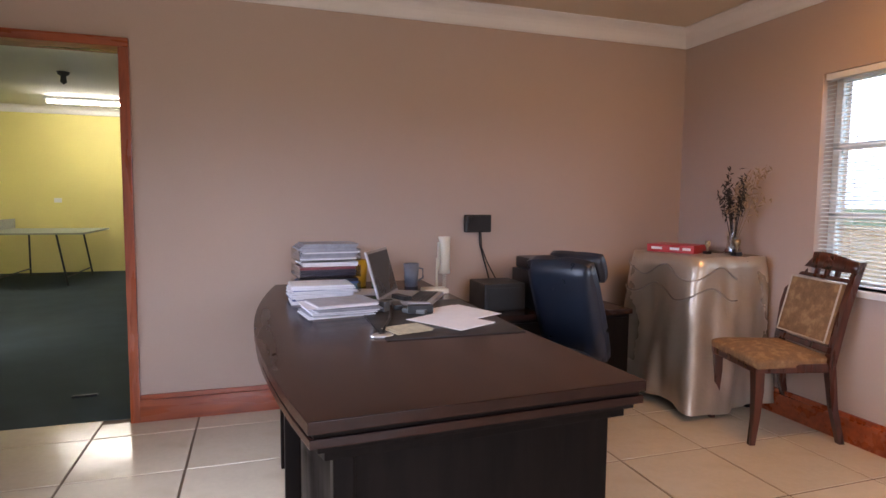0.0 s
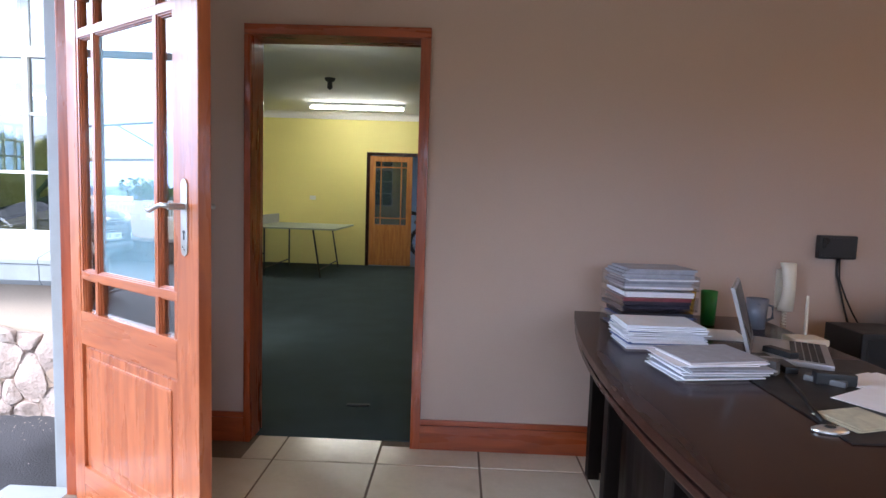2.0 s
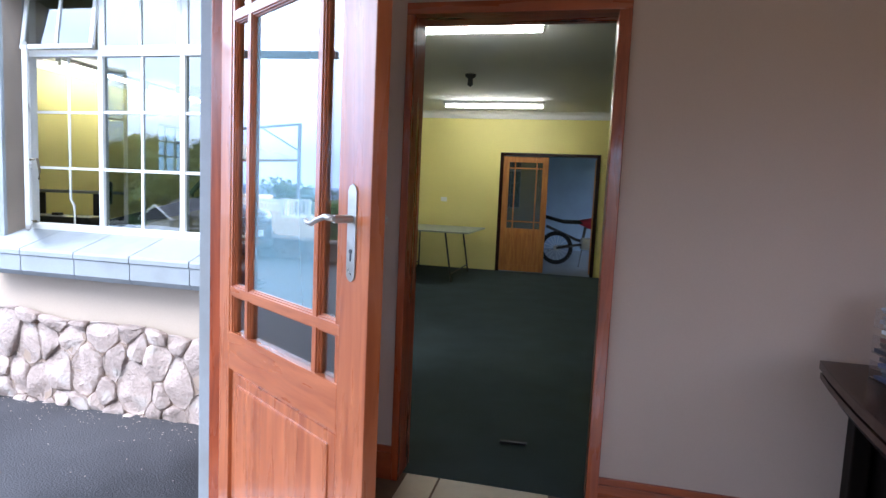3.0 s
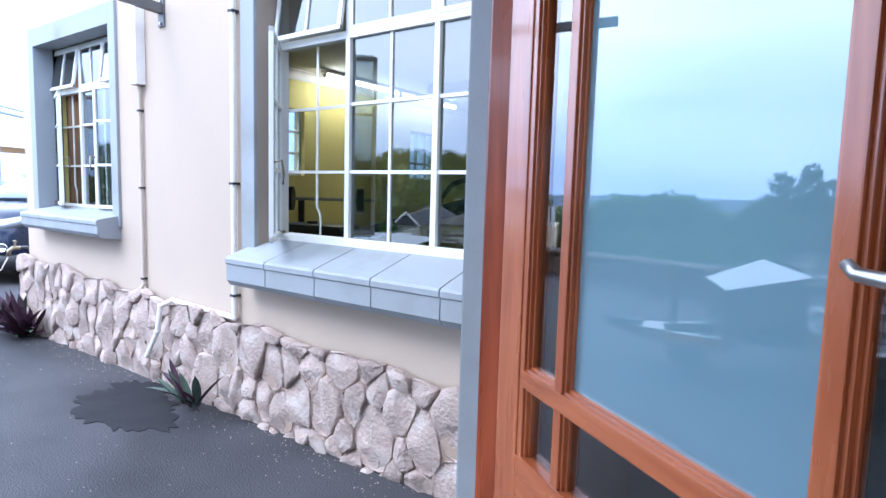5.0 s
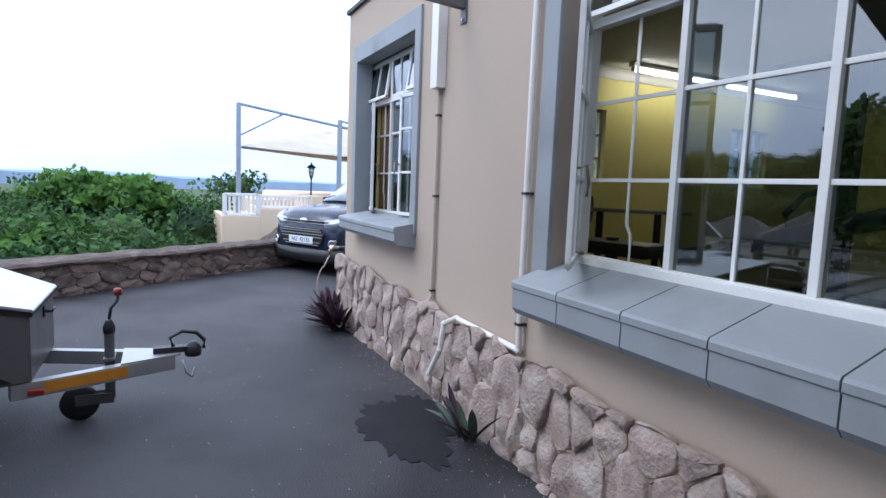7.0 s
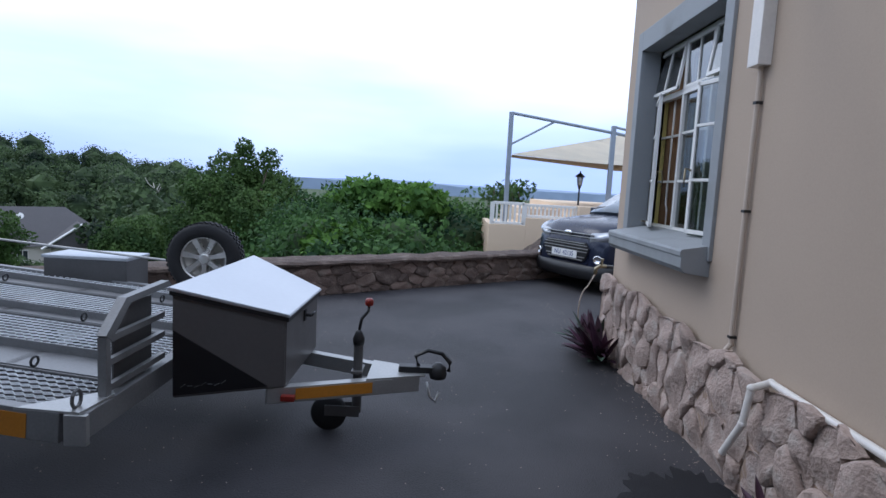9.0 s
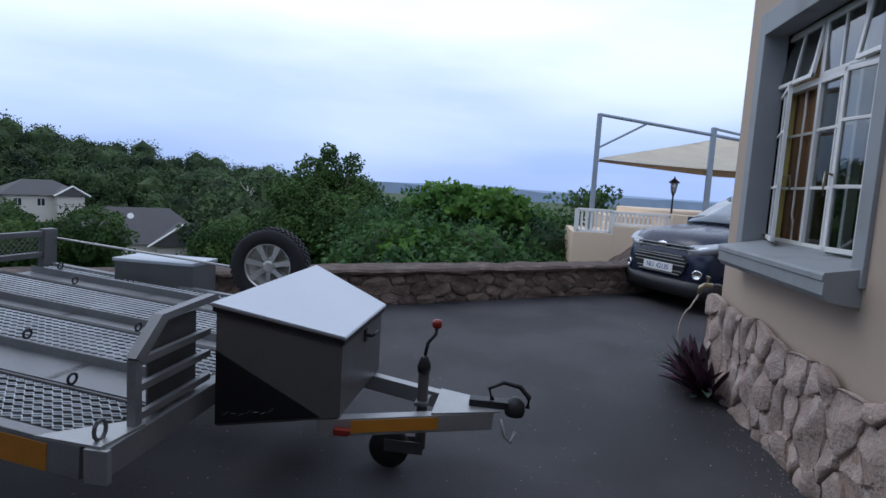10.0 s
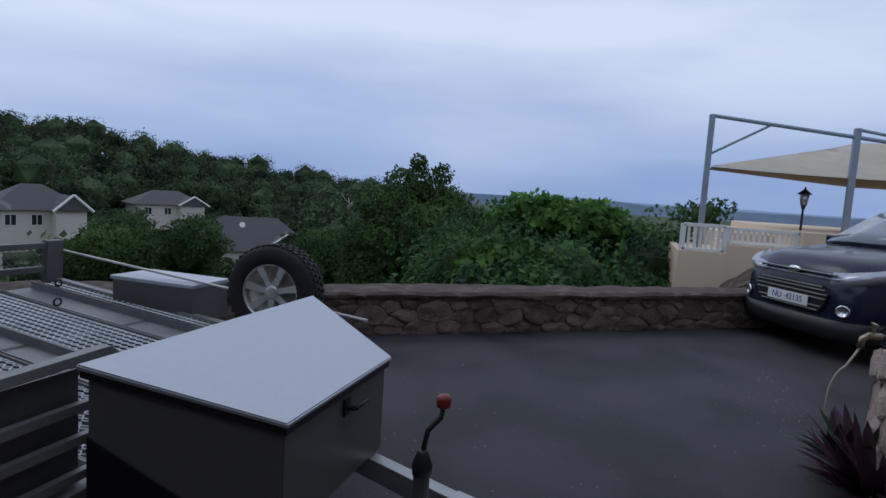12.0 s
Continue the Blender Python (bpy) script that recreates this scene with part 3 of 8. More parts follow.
# Unseen roof, placed for a dark reflection in the windows; its posts are added.
bm = bmesh.new()
prism(bm, [(-2.2, -5.44), (-2.2, -10.9), (-8.2, -10.9), (-6.24, -5.44)], 4.2, 4.34)
for x, y in ((-7.7, -10.5), (-2.5, -10.5), (-2.45, -6.0)):
    bx(bm, x - 0.07, x + 0.07, y - 0.07, y + 0.07, -0.2, 4.2, 0.01)
struct("roof_carport", bm, M_ROOF, "unseen dark roof mirrored in the windows, on added posts")
slab("step", M_GREY, "grey threshold step below the garden doors", (-1.74, -1.44, DY0 - 0.1, -0.52, -0.2, -0.012), bevel=0.008)

# skirting boards, red varnished, with a stepped top
bm = bmesh.new()
for x0, x1, y0, y1, ax in ((0.0, 3.6, -0.022, 0, 0), (-1.30, -0.90, -0.022, 0, 0), (3.578, 3.6, -6, -0.022, 1), (-1.30, -1.278, DY1, -0.022, 1)):
    bx(bm, x0, x1, y0, y1, 0, 0.125, 0.003)
    k = 0.008
    bx(bm, x0 + (k if ax and x0 > 0 else 0), x1 - (k if ax and x0 < 0 else 0), y0 + (0 if ax else k), y1, 0.125, 0.152, 0.004)
struct("baseboard", bm, M_REDH, "red varnished timber skirting board")


def cornice(name, runs, z, r, material, label):
    """A coved moulding along wall lines; each run is (start, end, inward direction)."""
    bm = bmesh.new()
    prof = [(0, 0), (0.012, 0), (0.02, 0.01), (0.028, 0.03)] + [(0.03 + (r - 0.04) * (1 - math.cos(a)), 0.03 + (r - 0.04) * math.sin(a)) for a in (0.3, 0.6, 0.9, 1.2, 1.5)] + [(r, r - 0.008), (r, r), (0, r)]
    for a, b, n in runs:
        a, b, n = Vector((*a, z - r)), Vector((*b, z - r)), Vector((*n, 0))
        loft(bm, [[p + n * u + Vector((0, 0, v)) for u, v in prof] for p in (a, b)], smooth=False)
    return struct(name, bm, material, label)


cornice("trim_cornice", [((-1.3, 0), (3.6, 0), (0, -1)), ((3.6, 0), (3.6, -6), (-1, 0)), ((-1.3, -6), (-1.3, 0), (1, 0))], 2.468, 0.115, M_CORNICE, "white coved plaster cornice")
cornice("trim_cornice_games", [((-6.8, 7.66), (3.6, 7.66), (0, -1)), ((-6.8, 0.72), (-6.8, 7.66), (1, 0)), ((3.6, 0.23), (3.6, 7.66), (-1, 0))], 2.738, 0.11, M_CORNICE, "white coved plaster cornice in the games room")

# door frame of the games room
bm = bmesh.new()
for x0, x1 in ((-0.905, -0.872), (-0.046, 0.004)):
    bx(bm, x0, x1, -0.024, 0.165, 0, 2.045, 0.004)
df = tagged(part("door_1", bm, M_RED), "red varnished timber door frame, open doorway", "door frame", "", "structure")
bm = bmesh.new()
bx(bm, -0.905, 0.004, -0.024, 0.165, 2.046, 2.094, 0.004)
part("head", bm, M_REDH, df)
bm = bmesh.new()
bx(bm, -0.049, -0.044, 0.02, 0.05, 1.0, 1.09, 0.001)
part("strike_plate", bm, M_BRASS, df)
# frame of the garden doors
bm = bmesh.new()
bx(bm, -1.437, -1.31, DY1 - 0.045, DY1, -0.01, 2.12, 0.005)
bx(bm, -1.437, -1.31, DY0, DY0 + 0.05, -0.01, 2.12, 0.005)
bx(bm, -1.437, -1.31, DY0, DY1, 2.07, 2.12, 0.005)
struct("door_2", bm, M_RED, "red varnished frame of the garden doors")


# ---- the garden door leaf, standing ajar ----
def garden_door():
    """A stable-proportioned leaf: glazed above with a margin of small panes, one raised panel below."""
    m = Matrix.Translation((-1.352, -0.622, 0.01)) @ Matrix.Rotation(radians(-34), 4, "Z")
    d = thing("garden_door", "half-open orange-red varnished timber door with glazed upper half", "door", m)
    W, T, U0, U1 = 0.890, 0.022, 0.082, 0.765
    for x0, x1 in ((0, U0), (U1, W)):
        bm = bmesh.new()
        bx(bm, x0, x1, -T, T, 0, 2.05, 0.004)
        part("stile", bm, M_LEAF, d)
    for z0, z1 in ((0, 0.16), (0.66, 0.79), (1.96, 2.05)):
        bm = bmesh.new()
        bx(bm, U0, U1, -T, T, z0, z1, 0.003)
        part("rail", bm, M_LEAFH, d)
    BX, BZ = (0.209, 0.640), (0.932, 1.84)

    def moulded(bm, x0, x1, z0, z1, upright):
        """A bar of three steps, broad at the glass and narrow at the face."""
        for q, t in ((0.0, 0.007), (0.004, 0.014), (0.009, T - 0.003)):
            if upright:
                bx(bm, x0 + q, x1 - q, -t, t, z0, z1, 0.002)
            else:
                bx(bm, x0, x1, -t - 0.0006, t + 0.0006, z0 + q, z1 - q, 0.002)
    for x in BX:
        bm = bmesh.new()
        moulded(bm, x - 0.020, x + 0.020, 0.79, 1.96, True)
        part("glazing_bar", bm, M_LEAF, d)
    for z in BZ:
        bm = bmesh.new()
        moulded(bm, U0, U1, z - 0.024, z + 0.024, False)
        part("glazing_bar", bm, M_LEAFH, d)
    for x0, x1 in ((U0, U0 + 0.016), (U1 - 0.016, U1)):
        bm = bmesh.new()
        moulded(bm, x0 - 0.012, x1 + 0.008, 0.79, 1.96, True)
        part("glazing_bead", bm, M_LEAF, d)
    bm = bmesh.new()
    bx(bm, U0, U1, -0.008, 0.008, 0.16, 0.66)
    bx(bm, U0 + 0.014, U1 - 0.014, -0.013, 0.013, 0.174, 0.646, 0.004)
    bx(bm, U0 + 0.045, U1 - 0.045, -0.018, 0.018, 0.205, 0.612, 0.009)
    part("panel", bm, M_LEAF, d)
    for x0, x1 in ((U0, BX[0] - 0.02), (BX[0] + 0.02, BX[1] - 0.02), (BX[1] + 0.02, U1)):
        for z0, z1 in ((0.79, BZ[0] - 0.015), (BZ[0] + 0.015, BZ[1] - 0.015), (BZ[1] + 0.015, 1.96)):
            bm = bmesh.new()
            bx(bm, x0, x1, -0.002, 0.002, z0, z1)
            part("pane", bm, M_FILM if BX[0] < x0 < 0.5 and 1.5 > z0 > 0.9 else M_DGLASS, d).visible_shadow = False
    for side in (-1, 1):
        bm = bmesh.new()
        pts = [(0.799, 1.083), (0.805, 1.072), (0.817, 1.066), (0.829, 1.072), (0.835, 1.083), (0.835, 1.29), (0.829, 1.302), (0.817, 1.308), (0.805, 1.302), (0.799, 1.29)]
        prism(bm, pts, T, T + 0.004, Matrix.Rotation(radians(90), 4, "X") if side < 0 else Matrix.Rotation(radians(90), 4, "X") @ Matrix.Translation((0, 0, -2 * T - 0.004)))
        plate = part("handle_plate", bm, M_PEWTER, d, "pewter lever handle on a long plate")
        y = -T * 1.0 if side < 0 else T
        bm = bmesh.new()
        rod(bm, (0.817, y, 1.222), (0.817, y + side * 0.055, 1.222), 0.010)
        tube(bm, [(0.822, y + side * 0.052, 1.222), (0.777, y + side * 0.056, 1.225), (0.747, y + side * 0.058, 1.216), (0.717, y + side * 0.058, 1.204), (0.692, y + side * 0.056, 1.206), (0.682, y + side * 0.054, 1.213)], 0.0085, 8, 0.005)
        part("lever", bm, M_PEWTER, plate)
        bm = bmesh.new()
        bx(bm, 0.8145, 0.8195, y + side * 0.0035, y + side * 0.0055, 1.118, 1.14)
        rod(bm, (0.817, y + side * 0.0035, 1.142), (0.817, y + side * 0.0055, 1.142), 0.006)
        part("keyhole", bm, M_PLASTIC, plate)
    bm = bmesh.new()
    for z in (0.25, 1.75):
        rod(bm, (-0.004, 0.024, z), (-0.004, 0.024, z + 0.1), 0.008)
    part("hinge", bm, M_BRASS, d)
    return d


garden_door()


# ---- steel windows ----
def steel_window(name, x0, x1, z0, z1, ups, transom, rows, openings, label):
    """A frame with mullions at ups and a transom; fixed panes between thin bars, open sashes as hinged leaves, and a kinked burglar bar behind each opening."""
    w = thing(name, label, "window")
    w["kind"] = "structure"
    bm = bmesh.new()
    f = 0.032
    bx(bm, x0, x1, WY - 0.02, WY + 0.025, z0, z0 + f, 0.004)
    bx(bm, x0, x1, WY - 0.02, WY + 0.025, z1 - f, z1, 0.004)
    for x in [x0 + f / 2] + ups + [x1 - f / 2]:
        bx(bm, x - f / 2, x + f / 2, WY - 0.022, WY + 0.027, z0, z1, 0.004)
    bx(bm, x0, x1, WY - 0.024, WY + 0.027, transom - 0.02, transom + 0.02, 0.004)
    part("window_frame", bm, M_WHITE, w)
    xs = [x0] + ups + [x1]
    zs = [z0] + rows + [transom]
    for i, (a, b) in enumerate(zip(xs, xs[1:])):
        c = (a + b) / 2
        if i in openings:
            bm = bmesh.new()
            for z in rows:
                bx(bm, a, b, WY + 0.02, WY + 0.032, z - 0.008, z + 0.008)
            tube(bm, [(c, WY + 0.026, transom), (c, WY + 0.026, z0 + 0.19), (c + 0.028, WY + 0.026, z0 + 0.15), (c + 0.028, WY + 0.026, z0)], 0.008, 6)
            part("burglar_bar", bm, M_WHITE, w)
            hinge_left, angle, wide = openings[i]
            hx = a + 0.012 if hinge_left else b - 0.012
            sw = (b - a) - 0.03
            sm = Matrix.Translation((hx, WY - 0.02, 0)) @ Matrix.Rotation(radians(-angle if hinge_left else 180 + angle), 4, "Z")
            bm = bmesh.new()
            for u0, u1 in ((0, 0.026), (sw - 0.026, sw)):
                bx(bm, u0, u1, -0.012, 0.012, z0 + 0.02, transom - 0.02, 0.003)
            for z in (z0 + 0.02, transom - 0.046):
                bx(bm, 0, sw, -0.012, 0.012, z, z + 0.026, 0.003)
            for z in rows:
                bx(bm, 0, sw, -0.0105, 0.0105, z - 0.009, z + 0.009, 0.003)
            bx(bm, sw / 2 - 0.008, sw / 2 + 0.008, -0.009, 0.009, z0 + 0.02, transom - 0.02, 0.003)
            sash = part("sash", bm, M_WHITE, w, "opened white steel casement", sm)
            for za, zb in zip(zs, zs[1:]):
                for u0, u1 in ((0.02, sw / 2), (sw / 2, sw - 0.02)):
                    bm = bmesh.new()
                    bx(bm, u0, u1, -0.0015, 0.0015, za + 0.01, zb - 0.01)
                    part("pane", bm, M_GLASS, sash).visible_shadow = False
            bm = bmesh.new()
            tube(bm, [(sw - 0.012, 0.012, z0 + 0.42), (sw - 0.012, 0.05, z0 + 0.43), (sw - 0.02, 0.06, z0 + 0.36), (sw - 0.02, 0.055, z0 + 0.31)], 0.007, 6)
            part("handle", bm, M_BRASS, sash)
            bm = bmesh.new()
            rod(bm, (hx, WY - 0.02, z0 + 0.04), (hx + (0.1 if hinge_left else -0.1), WY - 0.10, z0 + 0.045), 0.006)
            bx(bm, hx - 0.03, hx + 0.05, WY - 0.05, WY - 0.02, z0 + 0.032, z0 + 0.045)
            part("stay", bm, M_BRASS, w)
        else:
            bm = bmesh.new()
            bx(bm, c - 0.008, c + 0.008, WY - 0.01, WY + 0.012, z0, transom, 0.003)
            for z in rows:
                bx(bm, a, b, WY - 0.012, WY + 0.014, z - 0.009, z + 0.009, 0.003)
            part("glazing_bar", bm, M_WHITE, w)
            for za, zb in zip(zs, zs[1:]):
                for u0, u1 in ((a, c), (c, b)):
                    bm = bmesh.new()
                    bx(bm, u0 + 0.004, u1 - 0.004, WY - 0.0015, WY + 0.0015, za + 0.004, zb - 0.004)
                    part("pane", bm, M_GLASS, w).visible_shadow = False
        # top-hung fanlight, propped a little over an opening
        fm = Matrix.Translation((a, WY - 0.015, z1 - 0.02)) @ Matrix.Rotation(radians(-8 if i in openings else 0), 4, "X")
        h = z1 - transom - 0.035
        bm = bmesh.new()
        for u0, u1 in ((0.01, 0.036), (b - a - 0.036, b - a - 0.01), ((b - a) / 2 - 0.008, (b - a) / 2 + 0.008)):
            bx(bm, u0, u1, -0.01, 0.01, -h, 0, 0.003)
        for v in (-h, -0.026):
            bx(bm, 0.01, b - a - 0.01, -0.0105, 0.0105, v, v + 0.026, 0.003)
        fan = part("fanlight", bm, M_WHITE, w, "", fm)
        for u0, u1 in ((0.036, (b - a) / 2), ((b - a) / 2, b - a - 0.036)):
            bm = bmesh.new()
            bx(bm, u0, u1, -0.0015, 0.0015, -h + 0.02, -0.02)
            part("pane", bm, M_GLASS, fan).visible_shadow = False
    return w


steel_window("window_1", A0, A1, AZ0, AZ1, [-3.06, -2.48], 2.065, [1.357, 1.71], {0: (True, 43, 0.5)}, "white steel window with small panes, one casement open")
steel_window("window_2", B0 - 0.05, B1, BZ0, BZ1, [-6.22, -5.78], 2.03, [1.40, 1.74], {0: (True, 17, 0.4), 2: (False, 12, 0.4)}, "white steel window with two casements open")


def surround(name, x0, x1, z0, z1, side, head, label):
    """The raised plaster band round a window and the painted reveal within it."""
    bm = bmesh.new()
    bx(bm, x0 - side, x0, FY - 0.022, WY + 0.03, z0 - 0.1, z1 + head, 0.006)
    bx(bm, x1, x1 + side, FY - 0.022, WY + 0.03, z0 - 0.1, z1 + head, 0.006)
    bx(bm, x0, x1, FY - 0.022, WY + 0.03, z1, z1 + head, 0.006)
    return struct(name, bm, M_GREY, label)


surround("trim_window_1", A0, A1, AZ0, AZ1, 0.12, 0.16, "grey painted plaster band round the window")
surround("trim_window_2", B0, B1, BZ0, BZ1, 0.10, 0.15, "grey painted plaster band round the far window")


def sill_block(x0, x1, zi, zo, zb):
    """One sloping sill stone with a grooved drip edge."""
    bm = bmesh.new()
    prof = [(WY + 0.02, zi), (0.305, zo + 0.012), (0.298, zo), (0.298, zo - 0.024), (0.306, zo - 0.030), (0.306, zb + 0.03), (0.33, zb), (FY + 0.02, zb - 0.02), (WY + 0.02, zb - 0.02)]
    loft(bm, [[(x, y, z) for y, z in prof] for x in (x0, x1)], smooth=False)
    return bm


sill = thing("sill_1", "grey painted sloping sill of five blocks", "sill")
sill["kind"] = "structure"
JX = (-3.68, -3.335, -2.955, -2.58, -2.195, -1.83)
for x0, x1 in zip(JX, JX[1:]):
    part("sill_block", sill_block(x0 + 0.003, x1 - 0.003, 0.985, 0.862, 0.712), M_GREY, sill)
joint = part("sill_joint", sill_block(-3.66, -1.84, 0.977, 0.852, 0.723), M_GREY, sill)
joint.location = (0, 0.012, 0)
struct("sill_2", sill_block(-6.66, -5.24, 1.06, 0.985, 0.865), M_GREY, "grey painted sloping sill of the far window")
bm = bmesh.new()
bx(bm, A0, A1, WY - 0.05, WY - 0.02, 0.95, 0.998, 0.004)
struct("trim_window_base", bm, M_WHITE, "white painted lower edge of the steel window")

# ---- ground and far land ----
PA, PB = Vector((-11.75, 1.66)), Vector((-3.05, -10.29))     # line of the low stone wall
PD = (PB - PA).normalized()
PN = Vector((PD.y, -PD.x))                                  # points down the slope
if PN.x > 0:
    PN = -PN


def hill(x, y):
    """Height of the open land, which falls away beyond the low wall and rises into a wooded ridge to the south-west."""
    d = (Vector((x, y)) - PA).dot(PN)
    r = math.hypot(x, y)
    z = -0.35 - 0.30 * max(0, min(d, 26)) - 0.05 * max(0, min(d - 26, 120))
    if d < 0:
        z = -0.35
    az = math.degrees(math.atan2(-x, y)) % 360      # counted from north over west
    k = max(0.0, min(1.0, (az - 104) / 46)) * max(0.0, min(1.0, (230 - az) / 40))
    ridge = max(0.0, min(1.0, (r - 95) / 130))
    z += k ** 0.9 * ridge ** 1.1 * 23.5
    z += 1.2 * max(0, min(1, d / 30)) * (noise.noise(Vector((x * 0.03, y * 0.03, 0))) + 0.4 * noise.noise(Vector((x * 0.1, y * 0.1, 3))))
    if r > 400:
        z -= (r - 400) * 0.012
    return z


bm = bmesh.new()
rad = [0, 6, 9, 12, 15, 18, 21, 25, 30, 36, 43, 52, 62, 75, 90, 105, 120, 140, 160, 185, 210, 240, 280, 340, 450, 700, 1200, 2200, 4200]
rings = []
for r in rad:
    rings.append([bm.verts.new((r * math.cos(a), r * math.sin(a), hill(r * math.cos(a), r * math.sin(a)))) for a in [2 * math.pi * j / 120 for j in range(120)]] if r else None)
hub = bm.verts.new((0, 0, -0.35))
for j in range(120):
    bm.faces.new((hub, rings[1][j], rings[1][(j + 1) % 120]))
for u, v in zip(rings[1:], rings[2:]):
    for j in range(120):
        bm.faces.new((u[j], v[j], v[(j + 1) % 120], u[(j + 1) % 120])).smooth = True
struct("ground", bm, M_GRASS, "overgrown hillside falling away to a distant plain")
bm = bmesh.new()
o = PN * 0.12
prism(bm, [(-1.54, FY), (-1.54, -14), (PB.x + o.x, PB.y - 3), (PB.x + o.x, PB.y + o.y), (PA.x + o.x, PA.y + o.y), (-14.2, 4), (-14.2, 14), (CX, 14), (CX, FY)], GZ - 0.35, GZ)
struct("road", bm, M_ASPHALT, "worn dark asphalt driveway")
bm = bmesh.new()
pts = []
for k in range(120):
    a = 2 * math.pi * k / 120
    r = 1 + 0.13 * math.sin(3 * a + 1) + 0.06 * math.sin(7 * a) + 0.05 * math.sin(13 * a) + 0.05 * math.sin(23 * a + 1) + 0.04 * math.sin(31 * a)
    pts.append((-4.38 + 0.46 * r * math.cos(a), 0.09 + 0.26 * r * math.sin(a) - 0.08 * math.cos(a)))
prism(bm, pts, GZ, GZ + 0.004)
struct("road_damp_patch", bm, M_WET, "damp dark patch on the asphalt")
# loose grit on the asphalt
rng = random.Random(41)
gv, gf = [], []
for k in range(1500):
    x, y, r = rng.uniform(-9, -1.8), rng.uniform(-3.5, 0.38), rng.uniform(0.0015, 0.005)
    if rng.random() < 0.4:
        y = 0.40 - abs(rng.gauss(0, 0.12))
    n0 = len(gv)
    for a in range(4):
        q = a * 1.57 + rng.uniform(-0.5, 0.5)
        gv.append((x + r * math.cos(q), y + r * math.sin(q), GZ))
    gv.append((x + r * rng.uniform(-0.3, 0.3), y, GZ + r * rng.uniform(0.5, 1.0)))
    gf += [(n0 + a, n0 + (a + 1) % 4, n0 + 4) for a in range(4)]
me = bpy.data.meshes.new("loose_grit")
me.from_pydata(gv, [], gf)
me.materials.append(M_STONE)
tagged(new("loose_grit", me), "pale grit scattered over the asphalt", "gravel", "", "stuff")
# far ridges, with the blue haze of distance put into their colours
for name, dist, az0, az1, h, seed, hue in (("backdrop_near_ridge", 1500, 40, 122, 12, 2, M_HAZENEAR), ("backdrop_far_ridge", 3600, 20, 140, 30, 5, M_HAZE)):
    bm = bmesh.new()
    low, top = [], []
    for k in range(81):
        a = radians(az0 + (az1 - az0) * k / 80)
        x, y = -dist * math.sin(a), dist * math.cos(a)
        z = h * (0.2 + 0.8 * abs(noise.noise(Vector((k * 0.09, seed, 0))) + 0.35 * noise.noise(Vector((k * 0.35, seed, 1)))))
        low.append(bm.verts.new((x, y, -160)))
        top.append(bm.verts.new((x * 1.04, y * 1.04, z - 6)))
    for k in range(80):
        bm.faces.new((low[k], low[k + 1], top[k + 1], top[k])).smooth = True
    struct(name, bm, hue, "hills on the horizon with distance haze in their colour")


# ---- stonework ----
def cells(w, h, step, rng, spread=0.5):
    """Stone outlines of mixed size that fill a w by h strip: seeds dropped from large to small, each with the region that its weight wins."""
    seeds = []
    for f, tries in ((1 + spread, int(2.2 * w / step)), (1.0, int(60 * w / step)), (1 - spread * 0.55, int(110 * w / step)), (1 - spread, int(110 * w / step))):
        for _ in range(tries):
            x, y, r = rng.uniform(-step, w + step), rng.uniform(-0.3 * step, h + 0.3 * step), step * f * rng.uniform(0.88, 1.12)
            if all((x - a) ** 2 + (y - b) ** 2 > (0.5 * (r + c)) ** 2 for a, b, c in seeds):
                seeds.append((x, y, r))
    res = []
    for s in seeds:
        q = 2 * step
        poly = [(max(0, s[0] - q), max(0, s[1] - q)), (min(w, s[0] + q), max(0, s[1] - q)), (min(w, s[0] + q), min(h, s[1] + q)), (max(0, s[0] - q), min(h, s[1] + q))]
        if poly[0][0] >= w or poly[1][0] <= 0 or poly[0][1] >= h or poly[2][1] <= 0:
            continue
        for o in seeds:
            d = math.hypot(o[0] - s[0], o[1] - s[1])
            if o == s or d > 4 * step:
                continue
            nx, ny = (o[0] - s[0]) / d, (o[1] - s[1]) / d
            k = (d * d + 0.2 * (s[2] ** 2 - o[2] ** 2)) / (2 * d)
            cut = []
            for a, b in zip(poly, poly[1:] + poly[:1]):
                da, db = (a[0] - s[0]) * nx + (a[1] - s[1]) * ny - k, (b[0] - s[0]) * nx + (b[1] - s[1]) * ny - k
                if da <= 0:
                    cut.append(a)
                if da * db < 0:
                    j = da / (da - db)
                    cut.append((a[0] + (b[0] - a[0]) * j, a[1] + (b[1] - a[1]) * j))
            poly = cut
            if len(poly) < 3:
                break
        if len(poly) >= 3:
            area = abs(sum(a[0] * b[1] - a[1] * b[0] for a, b in zip(poly, poly[1:] + poly[:1]))) / 2
            if area > (0.25 * step) ** 2:
                res.append((s, poly))
    return res


